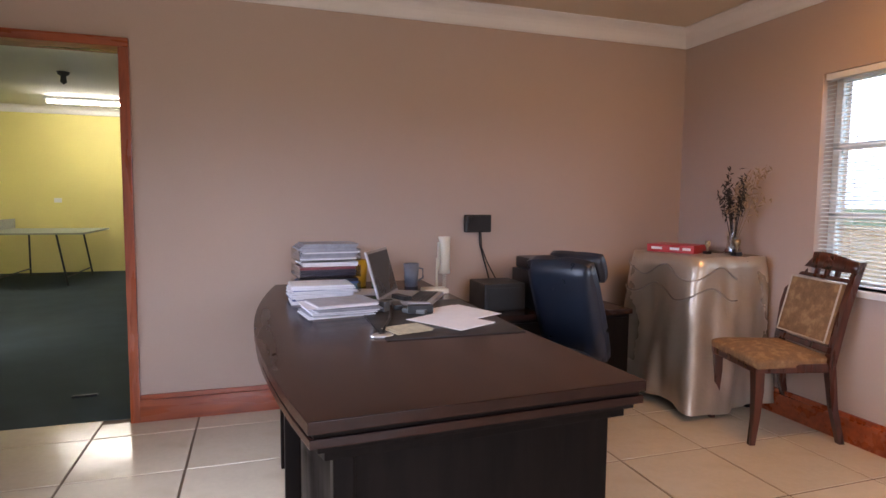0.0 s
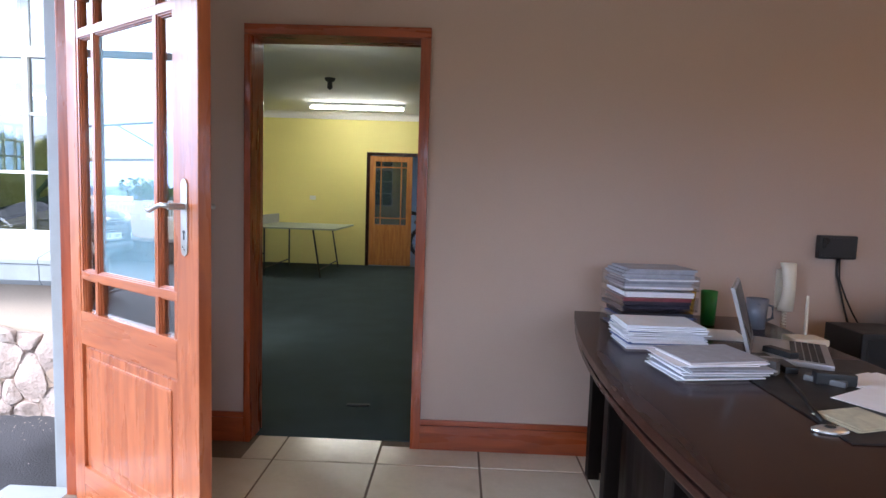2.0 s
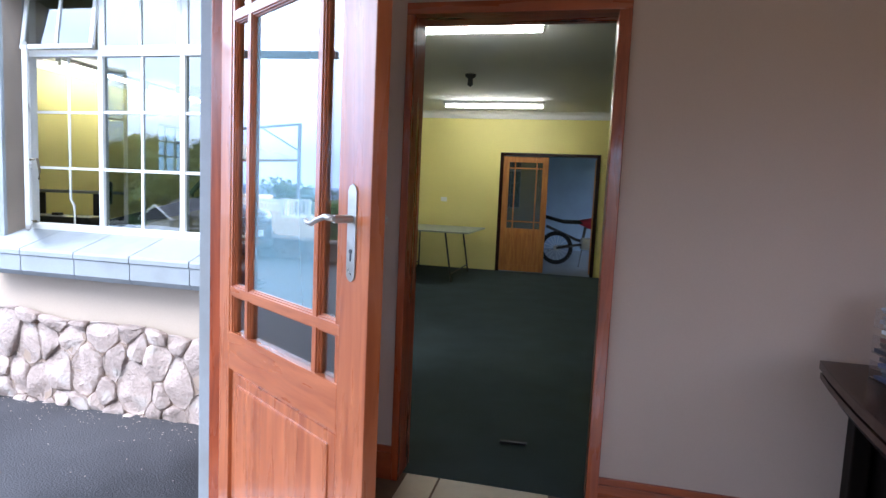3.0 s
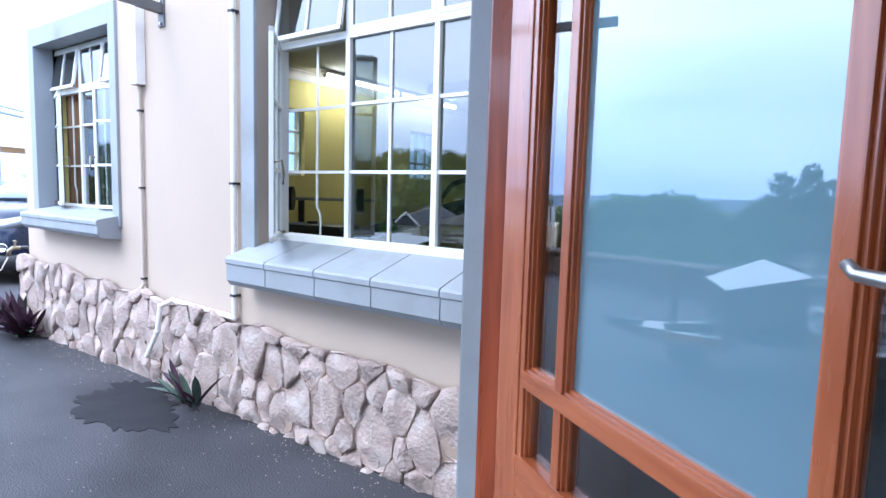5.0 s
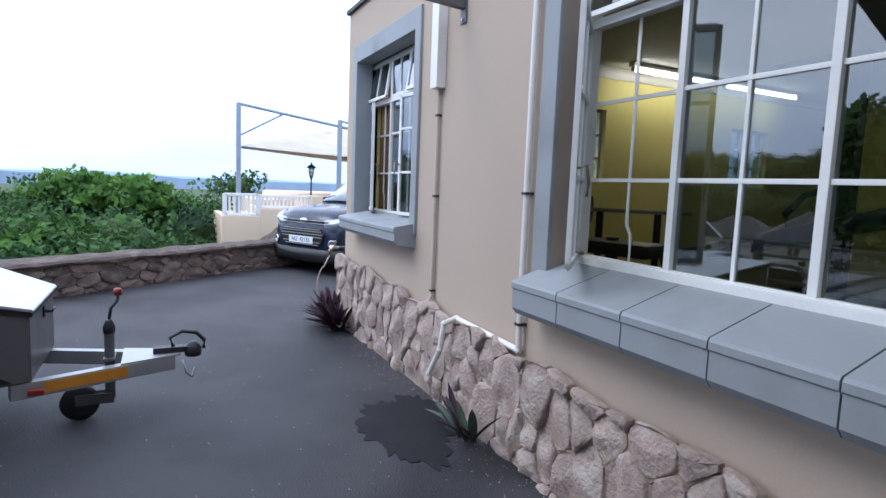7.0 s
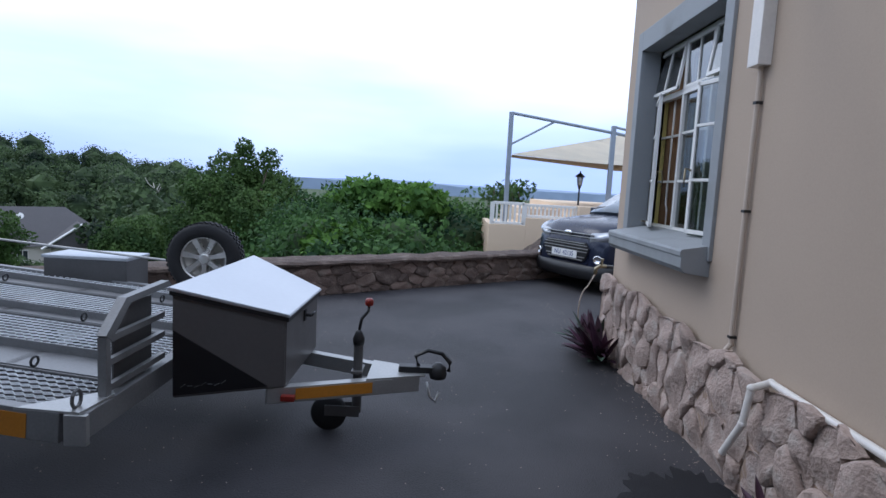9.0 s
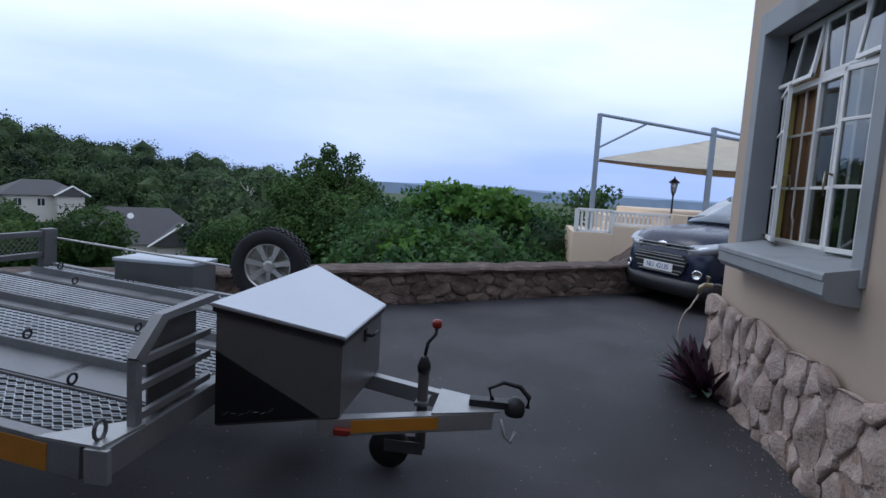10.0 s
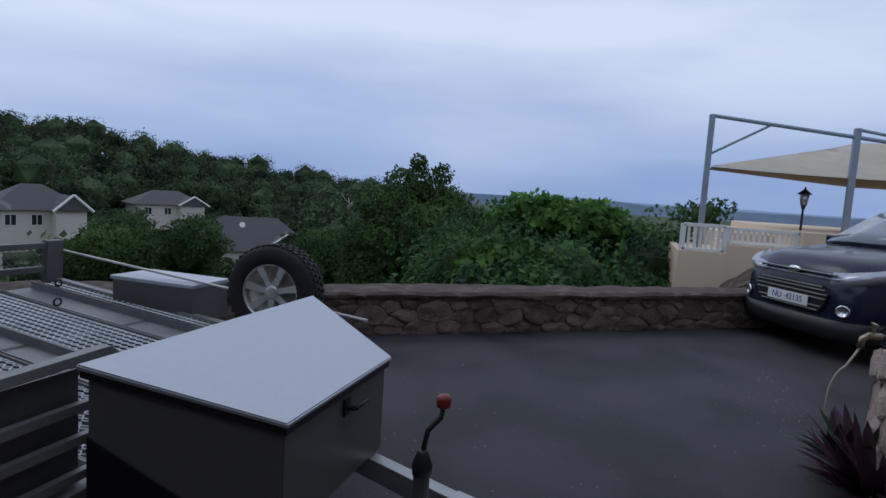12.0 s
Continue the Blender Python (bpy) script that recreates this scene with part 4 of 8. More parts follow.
def stone(poly, gap, depth, rng):
    """One rough stone over its outline (u along the wall, v up, w out): worn edges and a few broken flat facets."""
    n0 = len(poly)
    cx, cy = sum(p[0] for p in poly) / n0, sum(p[1] for p in poly) / n0
    pts = []
    for a, b in zip(poly, poly[1:] + poly[:1]):
        ln = math.hypot(a[0] - b[0], a[1] - b[1])
        n = 3 if ln > 0.12 else (2 if ln > 0.05 else 1)
        pts += [(a[0] + (b[0] - a[0]) * i / n, a[1] + (b[1] - a[1]) * i / n) for i in range(n)]
    k = len(pts)
    pts = [((5 * pts[i][0] + pts[i - 1][0] + pts[(i + 1) % k][0]) / 7, (5 * pts[i][1] + pts[i - 1][1] + pts[(i + 1) % k][1]) / 7) for i in range(k)]
    size = max(0.03, math.sqrt(abs(sum(a[0] * b[1] - a[1] * b[0] for a, b in zip(pts, pts[1:] + pts[:1]))) / 2))
    sh = max(0.5, 1 - gap / size)
    d = depth * rng.uniform(0.75, 1.2)
    planes = []
    for _ in range(3):
        a, q = rng.uniform(0, 2 * math.pi), rng.uniform(0.15, 0.75)
        planes.append((math.cos(a) * q, math.sin(a) * q, d * rng.uniform(0.85, 1.1)))
    def out(px, py, top):
        return min([top] + [max(0.25 * d, c - u * px - v * py) for u, v, c in planes])
    verts, faces = [], []
    rings = ((1.0, -0.2), (1.0, 0.42), (0.965, 0.76), (0.87, 0.96), (0.5, 1.04))
    for f, w in rings:
        for x, y in pts:
            j = rng.uniform(0.965, 1.035)
            px, py = (x - cx) * sh * f * j, (y - cy) * sh * f * j
            z = d * w
            if w > 0.5:
                z = out(px, py, z) + rng.uniform(-0.05, 0.05) * d
            verts.append((cx + px, cy + py, z))
    verts.append((cx, cy, out(0, 0, d * 1.05)))
    last = len(rings) - 1
    for r in range(last):
        for i in range(k):
            faces.append((r * k + i, r * k + (i + 1) % k, (r + 1) * k + (i + 1) % k, (r + 1) * k + i))
    for i in range(k):
        faces.append((last * k + i, last * k + (i + 1) % k, (last + 1) * k))
    return verts, faces


def stone_face(parent, name, m, w, h, step, gap, depth, material, seed, top=None, tall=1.0, spread=0.5):
    rng = random.Random(seed)
    for s, poly in cells(w, h / tall, step, rng, spread):
        poly = [(a, b * tall * (top(a) / h if top else 1)) for a, b in poly]
        v, f = stone(poly, gap, depth, rng)
        me = bpy.data.meshes.new(name)
        me.from_pydata(v, [], f)
        me.materials.append(material)
        for i, p in enumerate(me.polygons):
            p.use_smooth = i % 3 > 0
        ob = new(name, me)
        ob.parent = parent
        ob.matrix_local = m


# plinth of the wing: backing and stones
plinth = slab("wall_plinth", M_MORTAR, "sandy mortar backing of the fieldstone plinth", (CX - 0.05, -1.545, FY - 0.055, FY + 0.01, -0.3, 0.37))
plinth_m = Matrix(((1, 0, 0, CX - 0.08), (0, 0, -1, FY - 0.045), (0, 1, 0, GZ - 0.03), (0, 0, 0, 1)))
plinth_top = lambda u: 0.70 - 0.03 * u + 0.022 * math.sin(u * 9.0) + 0.018 * math.sin(u * 23)
# low wall along the drive
pm = Matrix(((PD.x, 0, -PN.x, PA.x), (PD.y, 0, -PN.y, PA.y), (0, 1, 0, GZ), (0, 0, 0, 1)))
PLEN = (PB - PA).length
bm = bmesh.new()
t = bmesh.new()
bx(t, 0, PLEN, -0.05, 0.375, -0.36, -0.0)
merge(bm, t, pm)
low = struct("wall_low", bm, M_MORTAR2, "low brown stone boundary wall along the drive")
bm = bmesh.new()
secs = []
n_cap = int(PLEN / 0.12)
for k in range(n_cap + 1):
    u = PLEN * k / n_cap
    ring = [(-0.40, 0.355), (0.055, 0.355), (0.062, 0.385), (0.03, 0.412), (-0.12, 0.422), (-0.36, 0.415), (-0.41, 0.385)]
    secs.append([pm @ (Vector((u, v, w)) + noise.noise_vector(Vector((u * 3.1, v * 9, w * 6))) * 0.022 + noise.noise_vector(Vector((u * 11, v * 20, w * 20))) * 0.009) for w, v in ring])
loft(bm, secs, smooth=False)
part("cap", bm, M_STONE2, low, "rough weathered mortar capping")


# ---- pipes and fittings on the wall ----
def pipe_run(name, pts, r, clips, label, material=M_PVC):
    p = thing(name, label, "pipe")
    bm = bmesh.new()
    for a, b in zip(pts, pts[1:]):
        rod(bm, a, b, r, seg=14)
    part("pipe", bm, material, p)
    for q in pts[1:-1]:
        bm = bmesh.new()
        bmesh.ops.create_uvsphere(bm, u_segments=12, v_segments=8, radius=r * 1.18, matrix=Matrix.Translation(q))
        part("elbow", bm, material, p)
    for c in clips:
        bm = bmesh.new()
        bx(bm, c[0] - r * 1.25, c[0] + r * 1.25, c[1] - r * 1.2, FY, c[2] - 0.007, c[2] + 0.007, 0.002)
        part("clip", bm, M_PLASTIC, p)
    return p


pipe_run("waste_pipe", [(-3.80, 0.44, WT), (-3.80, 0.44, 0.485), (-4.48, 0.435, 0.50), (-4.47, 0.345, 0.475), (-4.475, 0.325, 0.31), (-4.57, 0.30, 0.13)], 0.0165, [(-3.80, 0.44, 1.28), (-3.80, 0.44, 2.25), (-3.80, 0.44, 0.62)], "white plastic waste pipe clipped to the wall")
pipe_run("conduit_pipe", [(-4.885, 0.45, 1.97), (-4.885, 0.45, 0.56), (-4.905, 0.385, 0.46)], 0.0125, [(-4.885, 0.45, 1.235), (-4.885, 0.45, 1.76), (-4.885, 0.45, 0.60)], "slim wall-coloured conduit below a white trunking box", M_CONDUIT)
bm = bmesh.new()
bx(bm, -4.935, -4.835, 0.405, FY, 1.93, WT, 0.004)
solo("trunking", bm, M_PVC, "white sheet-metal cable trunking on the wall", "trunking")
arm = thing("awning_arm", "dark steel bracket arm bolted to the wall", "bracket")
bm = bmesh.new()
bx(bm, -4.64, -4.57, FY - 0.012, FY, 2.28, 2.46, 0.002)
part("plate", bm, M_STEELD, arm)
bm = bmesh.new()
bx(bm, -4.63, -4.58, -0.9, FY - 0.012, 2.36, 2.42, 0.003, Matrix.Translation((-4.6, FY, 2.39)) @ Matrix.Rotation(radians(-4), 4, "X") @ Matrix.Translation((4.6, -FY, -2.39)))
part("arm", bm, M_STEELD, arm)
for z in (2.30, 2.44):
    bm = bmesh.new()
    rod(bm, (-4.605, FY - 0.022, z), (-4.605, FY - 0.012, z), 0.011, seg=6)
    part("bolt", bm, M_STEEL, arm)
tap = thing("garden_tap", "brass garden tap on a standpipe with a hose", "tap", Matrix.Translation((-0.09, 0.20, 0)))
bm = bmesh.new()
tube(bm, [(-7.06, 0.34, GZ), (-7.06, 0.34, 0.60), (-7.06, 0.30, 0.64), (-7.04, 0.22, 0.64)], 0.014, 8)
part("standpipe", bm, M_STEELD, tap)
bm = bmesh.new()
tube(bm, [(-7.04, 0.24, 0.64), (-7.035, 0.18, 0.64), (-7.03, 0.15, 0.62), (-7.03, 0.145, 0.57)], 0.018, 10)
rod(bm, (-7.037, 0.20, 0.64), (-7.037, 0.20, 0.70), 0.010)
bx(bm, -7.07, -7.0, 0.192, 0.208, 0.695, 0.71, 0.004)
part("valve", bm, M_BRASS, tap)
bm = bmesh.new()
tube(bm, [(-7.03, 0.145, 0.57)] + [(-7.03 - 0.05 * math.sin(q / 2), 0.11 - 0.08 * math.sin(q), 0.24 + 0.22 * math.cos(q)) for q in [0.25 * k for k in range(1, 13)]], 0.0065, 6)
part("hose", bm, M_CONDUIT, tap)


# ---- strap-leaved plants ----
def strap_plant(x, y, n, size, seed, green, label):
    rng = random.Random(seed)
    p = thing("spiderwort_plant", label, "plant", Matrix.Translation((x, y, GZ)))
    for k in range(n):
        a, lean, ln, wd = rng.uniform(-math.pi, 0.3), rng.uniform(0.25, 1.15), size * rng.uniform(0.6, 1.1), size * rng.uniform(0.05, 0.08)
        d, s = Vector((math.cos(a), math.sin(a), 0)), Vector((-math.sin(a), math.cos(a), 0))
        bm = bmesh.new()
        rows = []
        base = d * rng.uniform(0, 0.05) + Vector((rng.uniform(-0.1, 0.1) * size * 2, rng.uniform(-0.05, 0.05), rng.uniform(0, 0.12) * size))
        for i in range(6):
            q = i / 5
            c = base + d * ln * (math.sin(lean) * q) + Vector((0, 0, ln * (math.cos(lean) * q - 0.25 * lean * q * q)))
            w = wd * (0.7 + 0.5 * math.sin(q * 2.2)) * (1 - q ** 4)
            rows.append([bm.verts.new(c - s * w), bm.verts.new(c - Vector((0, 0, w * 0.45))), bm.verts.new(c + s * w)])
        for r1, r2 in zip(rows, rows[1:]):
            for j in (0, 1):
                bm.faces.new((r1[j], r1[j + 1], r2[j + 1], r2[j]))
        part("leaf", bm, M_GREENL if rng.random() < green else M_PURPLE, p)


strap_plant(-6.70, 0.32, 42, 0.41, 3, 0.25, "purple and green strap-leaved plant beside the stone plinth")
strap_plant(-7.0, 0.32, 30, 0.37, 6, 0.3, "purple strap-leaved plant below the garden tap")
strap_plant(-4.02, 0.33, 11, 0.34, 12, 0.6, "small strap-leaved plant against the stone plinth")

# ---- trailer ----
def hoop(bm, profile, seg=40):
    """A turned ring whose outline closes on itself."""
    t = bmesh.new()
    rings = [[t.verts.new((r * math.cos(2 * math.pi * j / seg), r * math.sin(2 * math.pi * j / seg), z)) for j in range(seg)] for r, z in profile]
    for u, v in zip(rings, rings[1:] + rings[:1]):
        for j in range(seg):
            t.faces.new((u[j], u[(j + 1) % seg], v[(j + 1) % seg], v[j])).smooth = True
    bmesh.ops.recalc_face_normals(t, faces=t.faces[:])
    return merge(bm, t)


def wheel_parts(parent, m, r, w, spokes=5, tyre_label="black treaded tyre"):
    """Tyre with tread blocks, and a spoked rim; the axle is the local z."""
    bm = bmesh.new()
    hoop(bm, [(r * 0.62, -w / 2 * 0.9), (r * 0.80, -w / 2), (r * 0.94, -w / 2 * 0.92), (r, -w / 2 * 0.68), (r, w / 2 * 0.68), (r * 0.94, w / 2 * 0.92), (r * 0.80, w / 2), (r * 0.62, w / 2 * 0.9)], seg=40)
    for k in range(44):
        a = 2 * math.pi * k / 44
        for s in (-1, 0, 1):
            bx(bm, r - 0.002, r + 0.009, -0.011, 0.011, s * w * 0.24 - w * 0.09, s * w * 0.24 + w * 0.09, 0, Matrix.Rotation(a + 0.07 * abs(s), 4, "Z"))
    ty = part("tyre", bm, M_RUBBER, parent, tyre_label, m)
    bm = bmesh.new()
    spin(bm, [(r * 0.64, -w * 0.4), (r * 0.64, w * 0.44), (r * 0.60, w * 0.44), (r * 0.57, w * 0.30), (r * 0.56, w * 0.1), (r * 0.1, w * 0.1), (r * 0.1, -w * 0.4)], seg=32)
    for k in range(spokes):
        a = 2 * math.pi * k / spokes
        t = bmesh.new()
        loft(t, [[(x, y, z) for y, z in ((-h, w * 0.1), (h, w * 0.1), (h * 0.7, zt), (-h * 0.7, zt))] for x, h, zt in ((r * 0.08, r * 0.10, w * 0.30), (r * 0.3, r * 0.085, w * 0.33), (r * 0.6, r * 0.12, w * 0.40))], smooth=False)
        merge(bm, t, Matrix.Rotation(a, 4, "Z"))
    spin(bm, [(r * 0.15, w * 0.1), (r * 0.15, w * 0.34), (r * 0.12, w * 0.37), (0, w * 0.37)], seg=20)
    for k in range(5):
        a = 2 * math.pi * (k + 0.5) / 5
        rod(bm, (r * 0.2 * math.cos(a), r * 0.2 * math.sin(a), w * 0.1), (r * 0.2 * math.cos(a), r * 0.2 * math.sin(a), w * 0.28), 0.01, seg=6)
    part("rim", bm, M_ALLOY, ty, "silver alloy rim", None)


def expanded_mesh(x0, x1, y0, y1, z, sx=0.042, sy=0.09, t=0.0031):
    """A sheet of expanded metal: strands that weave from side to side."""
    bm = bmesh.new()
    n = int((x1 - x0) / sx)
    steps = int((y1 - y0) / (sy / 2))
    for i in range(n):
        for ph in (0, 1):
            prev = None
            for k in range(steps + 1):
                x = x0 + (i + 0.5) * sx + (0.5 if (k + ph) % 2 else -0.5) * sx * 0.96
                y = y0 + k * sy / 2
                zz = z + (0.004 if (k + ph) % 2 else -0.004)
                ring = [bm.verts.new((x - t, y, zz)), bm.verts.new((x + t * 0.2, y, zz + t)), bm.verts.new((x + t, y, zz - t * 0.6))]
                if prev:
                    for j in range(3):
                        bm.faces.new((prev[j], prev[(j + 1) % 3], ring[(j + 1) % 3], ring[j]))
                prev = ring
    return bm


def trailer():
    t = thing("motorbike_trailer", "galvanised motorbike trailer with mesh deck and grey nose box", "trailer")
    ax, yf, yr = -5.17, -2.33, -4.75
    x0, x1, z = ax - 1.08, ax + 1.08, 0.345
    # the deck lies nose-down and a little askew to the box
    dm = Matrix.Translation((ax, yf, z)) @ Matrix.Rotation(radians(-5.2), 4, "Z") @ Matrix.Rotation(radians(-3.5), 4, "X") @ Matrix.Translation((-ax, -yf, -z))
    # chassis
    for xa, xb, lab in ((x1 - 0.05, x1, 0), (x0, x0 + 0.05, 0)):
        bm = bmesh.new()
        bx(bm, xa, xb, yr, yf, z - 0.10, z + 0.02, 0.006)
        part("side_rail", bm, M_STEELG, t, "", dm)
    bm = bmesh.new()
    bx(bm, x1, x1 + 0.003, yr, yf - 0.13, z - 0.095, z + 0.0)
    part("reflective_strip", bm, M_AMBER, t, "amber reflective tape", dm)
    bm = bmesh.new()
    bx(bm, x0, x1, yf - 0.06, yf, z - 0.08, z + 0.02, 0.005)
    part("front_crossbar", bm, M_STEELG, t)
    bm = bmesh.new()
    for y in (-3.0, -3.7):
        bx(bm, x0 + 0.05, x1 - 0.05, y, y + 0.05, z - 0.09, z - 0.03, 0.004)
    part("crossbar", bm, M_STEELD, t, "", dm)
    # corner bracket with shackle
    bm = bmesh.new()
    prism(bm, [(x1 - 0.02, yf - 0.28), (x1 + 0.0, yf - 0.02), (x1 - 0.20, yf - 0.0), (x1 - 0.24, yf - 0.03)], z + 0.02, z + 0.03)
    bx(bm, x1 - 0.015, x1 + 0.008, yf - 0.075, yf + 0.01, z - 0.098, z + 0.02, 0.003)
    part("corner_bracket", bm, M_STEEL, t)
    bm = bmesh.new()
    for k in range(13):
        a = 2 * math.pi * k / 12
        if k:
            rod(bm, pa, (x1 - 0.05 + 0.028 * math.cos(a), yf - 0.06, z + 0.062 + 0.034 * math.sin(a)), 0.007, seg=6)
        pa = (x1 - 0.05 + 0.028 * math.cos(a), yf - 0.06, z + 0.062 + 0.034 * math.sin(a))
    part("shackle", bm, M_STEELD, t)
    # decks and channels
    strips = [(ax + 0.70, ax + 1.02), (ax - 0.01, ax + 0.37), (ax - 0.62, ax - 0.235), (ax - 1.07, ax - 0.905)]
    for a, b in strips:
        part("deck_mesh", expanded_mesh(a, b, yr + 0.06, yf - 0.06, z), M_MESH, t, "galvanised expanded-metal deck strip", dm)
        for e in (a, b):
            bm = bmesh.new()
            bx(bm, e - 0.006, e + 0.006, yr, yf - 0.06, z - 0.05, z + 0.010, 0.002)
            part("deck_angle", bm, M_STEELD, t, "", dm)
    for a, b in ((ax + 0.38, ax + 0.69), (ax - 0.225, ax - 0.02), (ax - 0.895, ax - 0.63)):
        bm = bmesh.new()
        bx(bm, a, b, yr, yf - 0.06, z - 0.036, z - 0.030)
        bx(bm, a, a + 0.005, yr, yf - 0.06, z - 0.03, z + 0.014)
        bx(bm, b - 0.005, b, yr, yf - 0.06, z - 0.03, z + 0.014)
        part("wheel_channel", bm, M_STEELG, t, "grey steel wheel channel", dm)
    for i, (x, y) in enumerate(((ax + 0.37, -3.35), (ax - 0.01, -3.05), (ax - 0.62, -4.08), (ax - 0.62, -2.95), (ax + 0.70, -2.75), (ax - 0.905, -4.5))):
        bm = bmesh.new()
        tube(bm, [(x + 0.022 * math.cos(q), y, z + 0.045 + 0.022 * math.sin(q)) for q in [2 * math.pi * k / 10 for k in range(11)]], 0.006, 6)
        part("tie_ring", bm, M_PLASTIC, t, "", dm)
    # front guard
    bm = bmesh.new()
    bx(bm, x1 - 0.195, x1 - 0.160, yf - 0.046, yf - 0.010, z, 0.615, 0.004)
    part("guard_post", bm, M_STEELG, t)
    bm = bmesh.new()
    pts = [(x1 - 0.178, 0.61), (x1 - 0.325, 0.735), (x1 - 0.70, 0.745)]
    secs = []
    for i, (px, pz) in enumerate(pts):
        w = 0.016 if i else 0.020
        secs.append([(px + w * a, yf - 0.028 + 0.02 * b, pz + 0.014 * a) for a, b in ((-1, -1), (1, -1), (1, 1), (-1, 1))])
    loft(bm, secs, smooth=False)
    part("guard_top_rail", bm, M_STEELG, t)
    for q in (0.385, 0.49, 0.585):
        bm = bmesh.new()
        bx(bm, x1 - 0.66, x1 - 0.2, yf - 0.04, yf - 0.016, q, q + 0.028, 0.002)
        part("guard_rail", bm, M_STEELG, t)
    bm = bmesh.new()
    bx(bm, x1 - 0.62, x1 - 0.30, yf - 0.070, yf - 0.062, z + 0.02, 0.70)
    part("guard_sheet", bm, M_STEELD, t)
    # far side rail and rear gate
    bm = bmesh.new()
    rod(bm, (x0 - 0.02, yr, 0.55), (x0 - 0.02, yf + 0.02, 0.56), 0.009, seg=8)
    part("far_rail", bm, M_STEEL, t, "", dm)
    part("gate_mesh", expanded_mesh(x0 + 0.12, x1 - 0.05, -0.075, 0.075, 0), M_STEELD, t, "upright mesh loading ramp", dm @ Matrix.Translation((0, yr, 0.515)) @ Matrix.Rotation(radians(90), 4, "X"))
    bm = bmesh.new()
    for q in (0.435, 0.595):
        bx(bm, x0 + 0.11, x1 - 0.05, yr - 0.02, yr + 0.02, q - 0.02, q + 0.02, 0.004)
    bx(bm, x0 + 0.0, x0 + 0.11, yr - 0.03, yr + 0.03, 0.34, 0.63, 0.006)
    bx(bm, x1 - 0.05, x1, yr - 0.02, yr + 0.02, 0.34, 0.62, 0.004)
    part("gate_frame", bm, M_STEELD, t, "", dm)
    # nose box: wider and higher towards the deck
    def rect(y, hw, zl, zt):
        return [(ax - 0.02 - hw, y, zl), (ax - 0.02 + hw, y, zl), (ax - 0.02 + hw, y, zt), (ax - 0.02 - hw, y, zt)]
    bm = bmesh.new()
    loft(bm, [rect(-1.785, 0.355, 0.235, 0.585), rect(-2.25, 0.575, 0.235, 0.735)], smooth=False)
    bmesh.ops.bevel(bm, geom=bm.edges[:], offset=0.006, segments=2, affect="EDGES")
    box = part("nose_box", bm, M_BOXSIDE, t, "grey painted steel nose box")
    bm = bmesh.new()
    loft(bm, [[(ax - 0.02 + sx * (hw + 0.018), y, zt) for sx, zt in ((-1, q), (1, q), (1, q + 0.016), (-1, q + 0.016))] for y, hw, q in ((-1.765, 0.352, 0.592), (-2.262, 0.582, 0.748))], smooth=False)
    bmesh.ops.bevel(bm, geom=bm.edges[:], offset=0.004, segments=2, affect="EDGES")
    part("lid", bm, M_BOXTOP, box, "pale brushed metal lid")
    bm = bmesh.new()
    loft(bm, [[(ax - 0.02 + sx * (hw + 0.012), y, zt) for sx, zt in ((-1, q), (1, q), (1, q + 0.022), (-1, q + 0.022))] for y, hw, q in ((-1.772, 0.350, 0.570), (-2.256, 0.578, 0.726))], smooth=False)
    part("lid_seal", bm, M_PLASTIC, box)
    for sx in (1, -1):
        bm = bmesh.new()
        k = [(-2.245, 0.576, 0.25), (-1.86, 0.394, 0.25), (-2.245, 0.576, 0.56)]
        v = [bm.verts.new((ax - 0.02 + sx * (hw + 0.004), y, q)) for y, hw, q in k] + [bm.verts.new((ax - 0.02 + sx * (hw - 0.002), y, q)) for y, hw, q in k]
        for f in ((0, 1, 2), (5, 4, 3), (0, 3, 4, 1), (1, 4, 5, 2), (2, 5, 3, 0)):
            bm.faces.new([v[i] for i in f])
        part("black_panel", bm, M_BLACK, box, "black lower panel with a faint pale script mark")
    bm = bmesh.new()
    for k in range(7):
        q = k / 6
        y = -2.215 + 0.16 * q
        hw = 0.576 - (y + 2.245) * 0.473 + 0.006
        rod(bm, (ax - 0.02 + hw, y, 0.286 + 0.006 * math.sin(k * 2.1)), (ax - 0.02 + hw - 0.008, y + 0.02, 0.29 + 0.012 * (k % 3 == 0)), 0.0014, seg=4)
    part("script_mark", bm, M_STEELD, box)
    bm = bmesh.new()
    bx(bm, ax - 0.06, ax - 0.02, -1.785, -1.775, 0.49, 0.55, 0.003)
    rod(bm, (ax - 0.04, -1.775, 0.52), (ax - 0.04, -1.745, 0.52), 0.009)
    tube(bm, [(ax - 0.04, -1.745, 0.52), (ax - 0.09, -1.742, 0.525), (ax - 0.14, -1.745, 0.52)], 0.008, 6)
    part("lock_handle", bm, M_PLASTIC, box)
    bm = bmesh.new()
    bx(bm, x1 - 0.745, x1 - 0.71, -1.80, -1.73, 0.172, 0.20, 0.006)
    part("marker_lamp", bm, M_ORANGE, t, "orange side marker lamp")
    # drawbar
    for sx in (1, -1):
        bm = bmesh.new()
        d = Vector((ax + sx * 0.04, -1.13, 0)) - Vector((ax + sx * 0.33, -1.86, 0))
        bx(bm, -0.02, d.length, -0.028, 0.028, 0.150, 0.232, 0.005, Matrix.Translation((ax + sx * 0.33, -1.86, 0)) @ Matrix.Rotation(math.atan2(d.y, d.x), 4, "Z"))
        beam = part("drawbar", bm, M_STEEL, t)
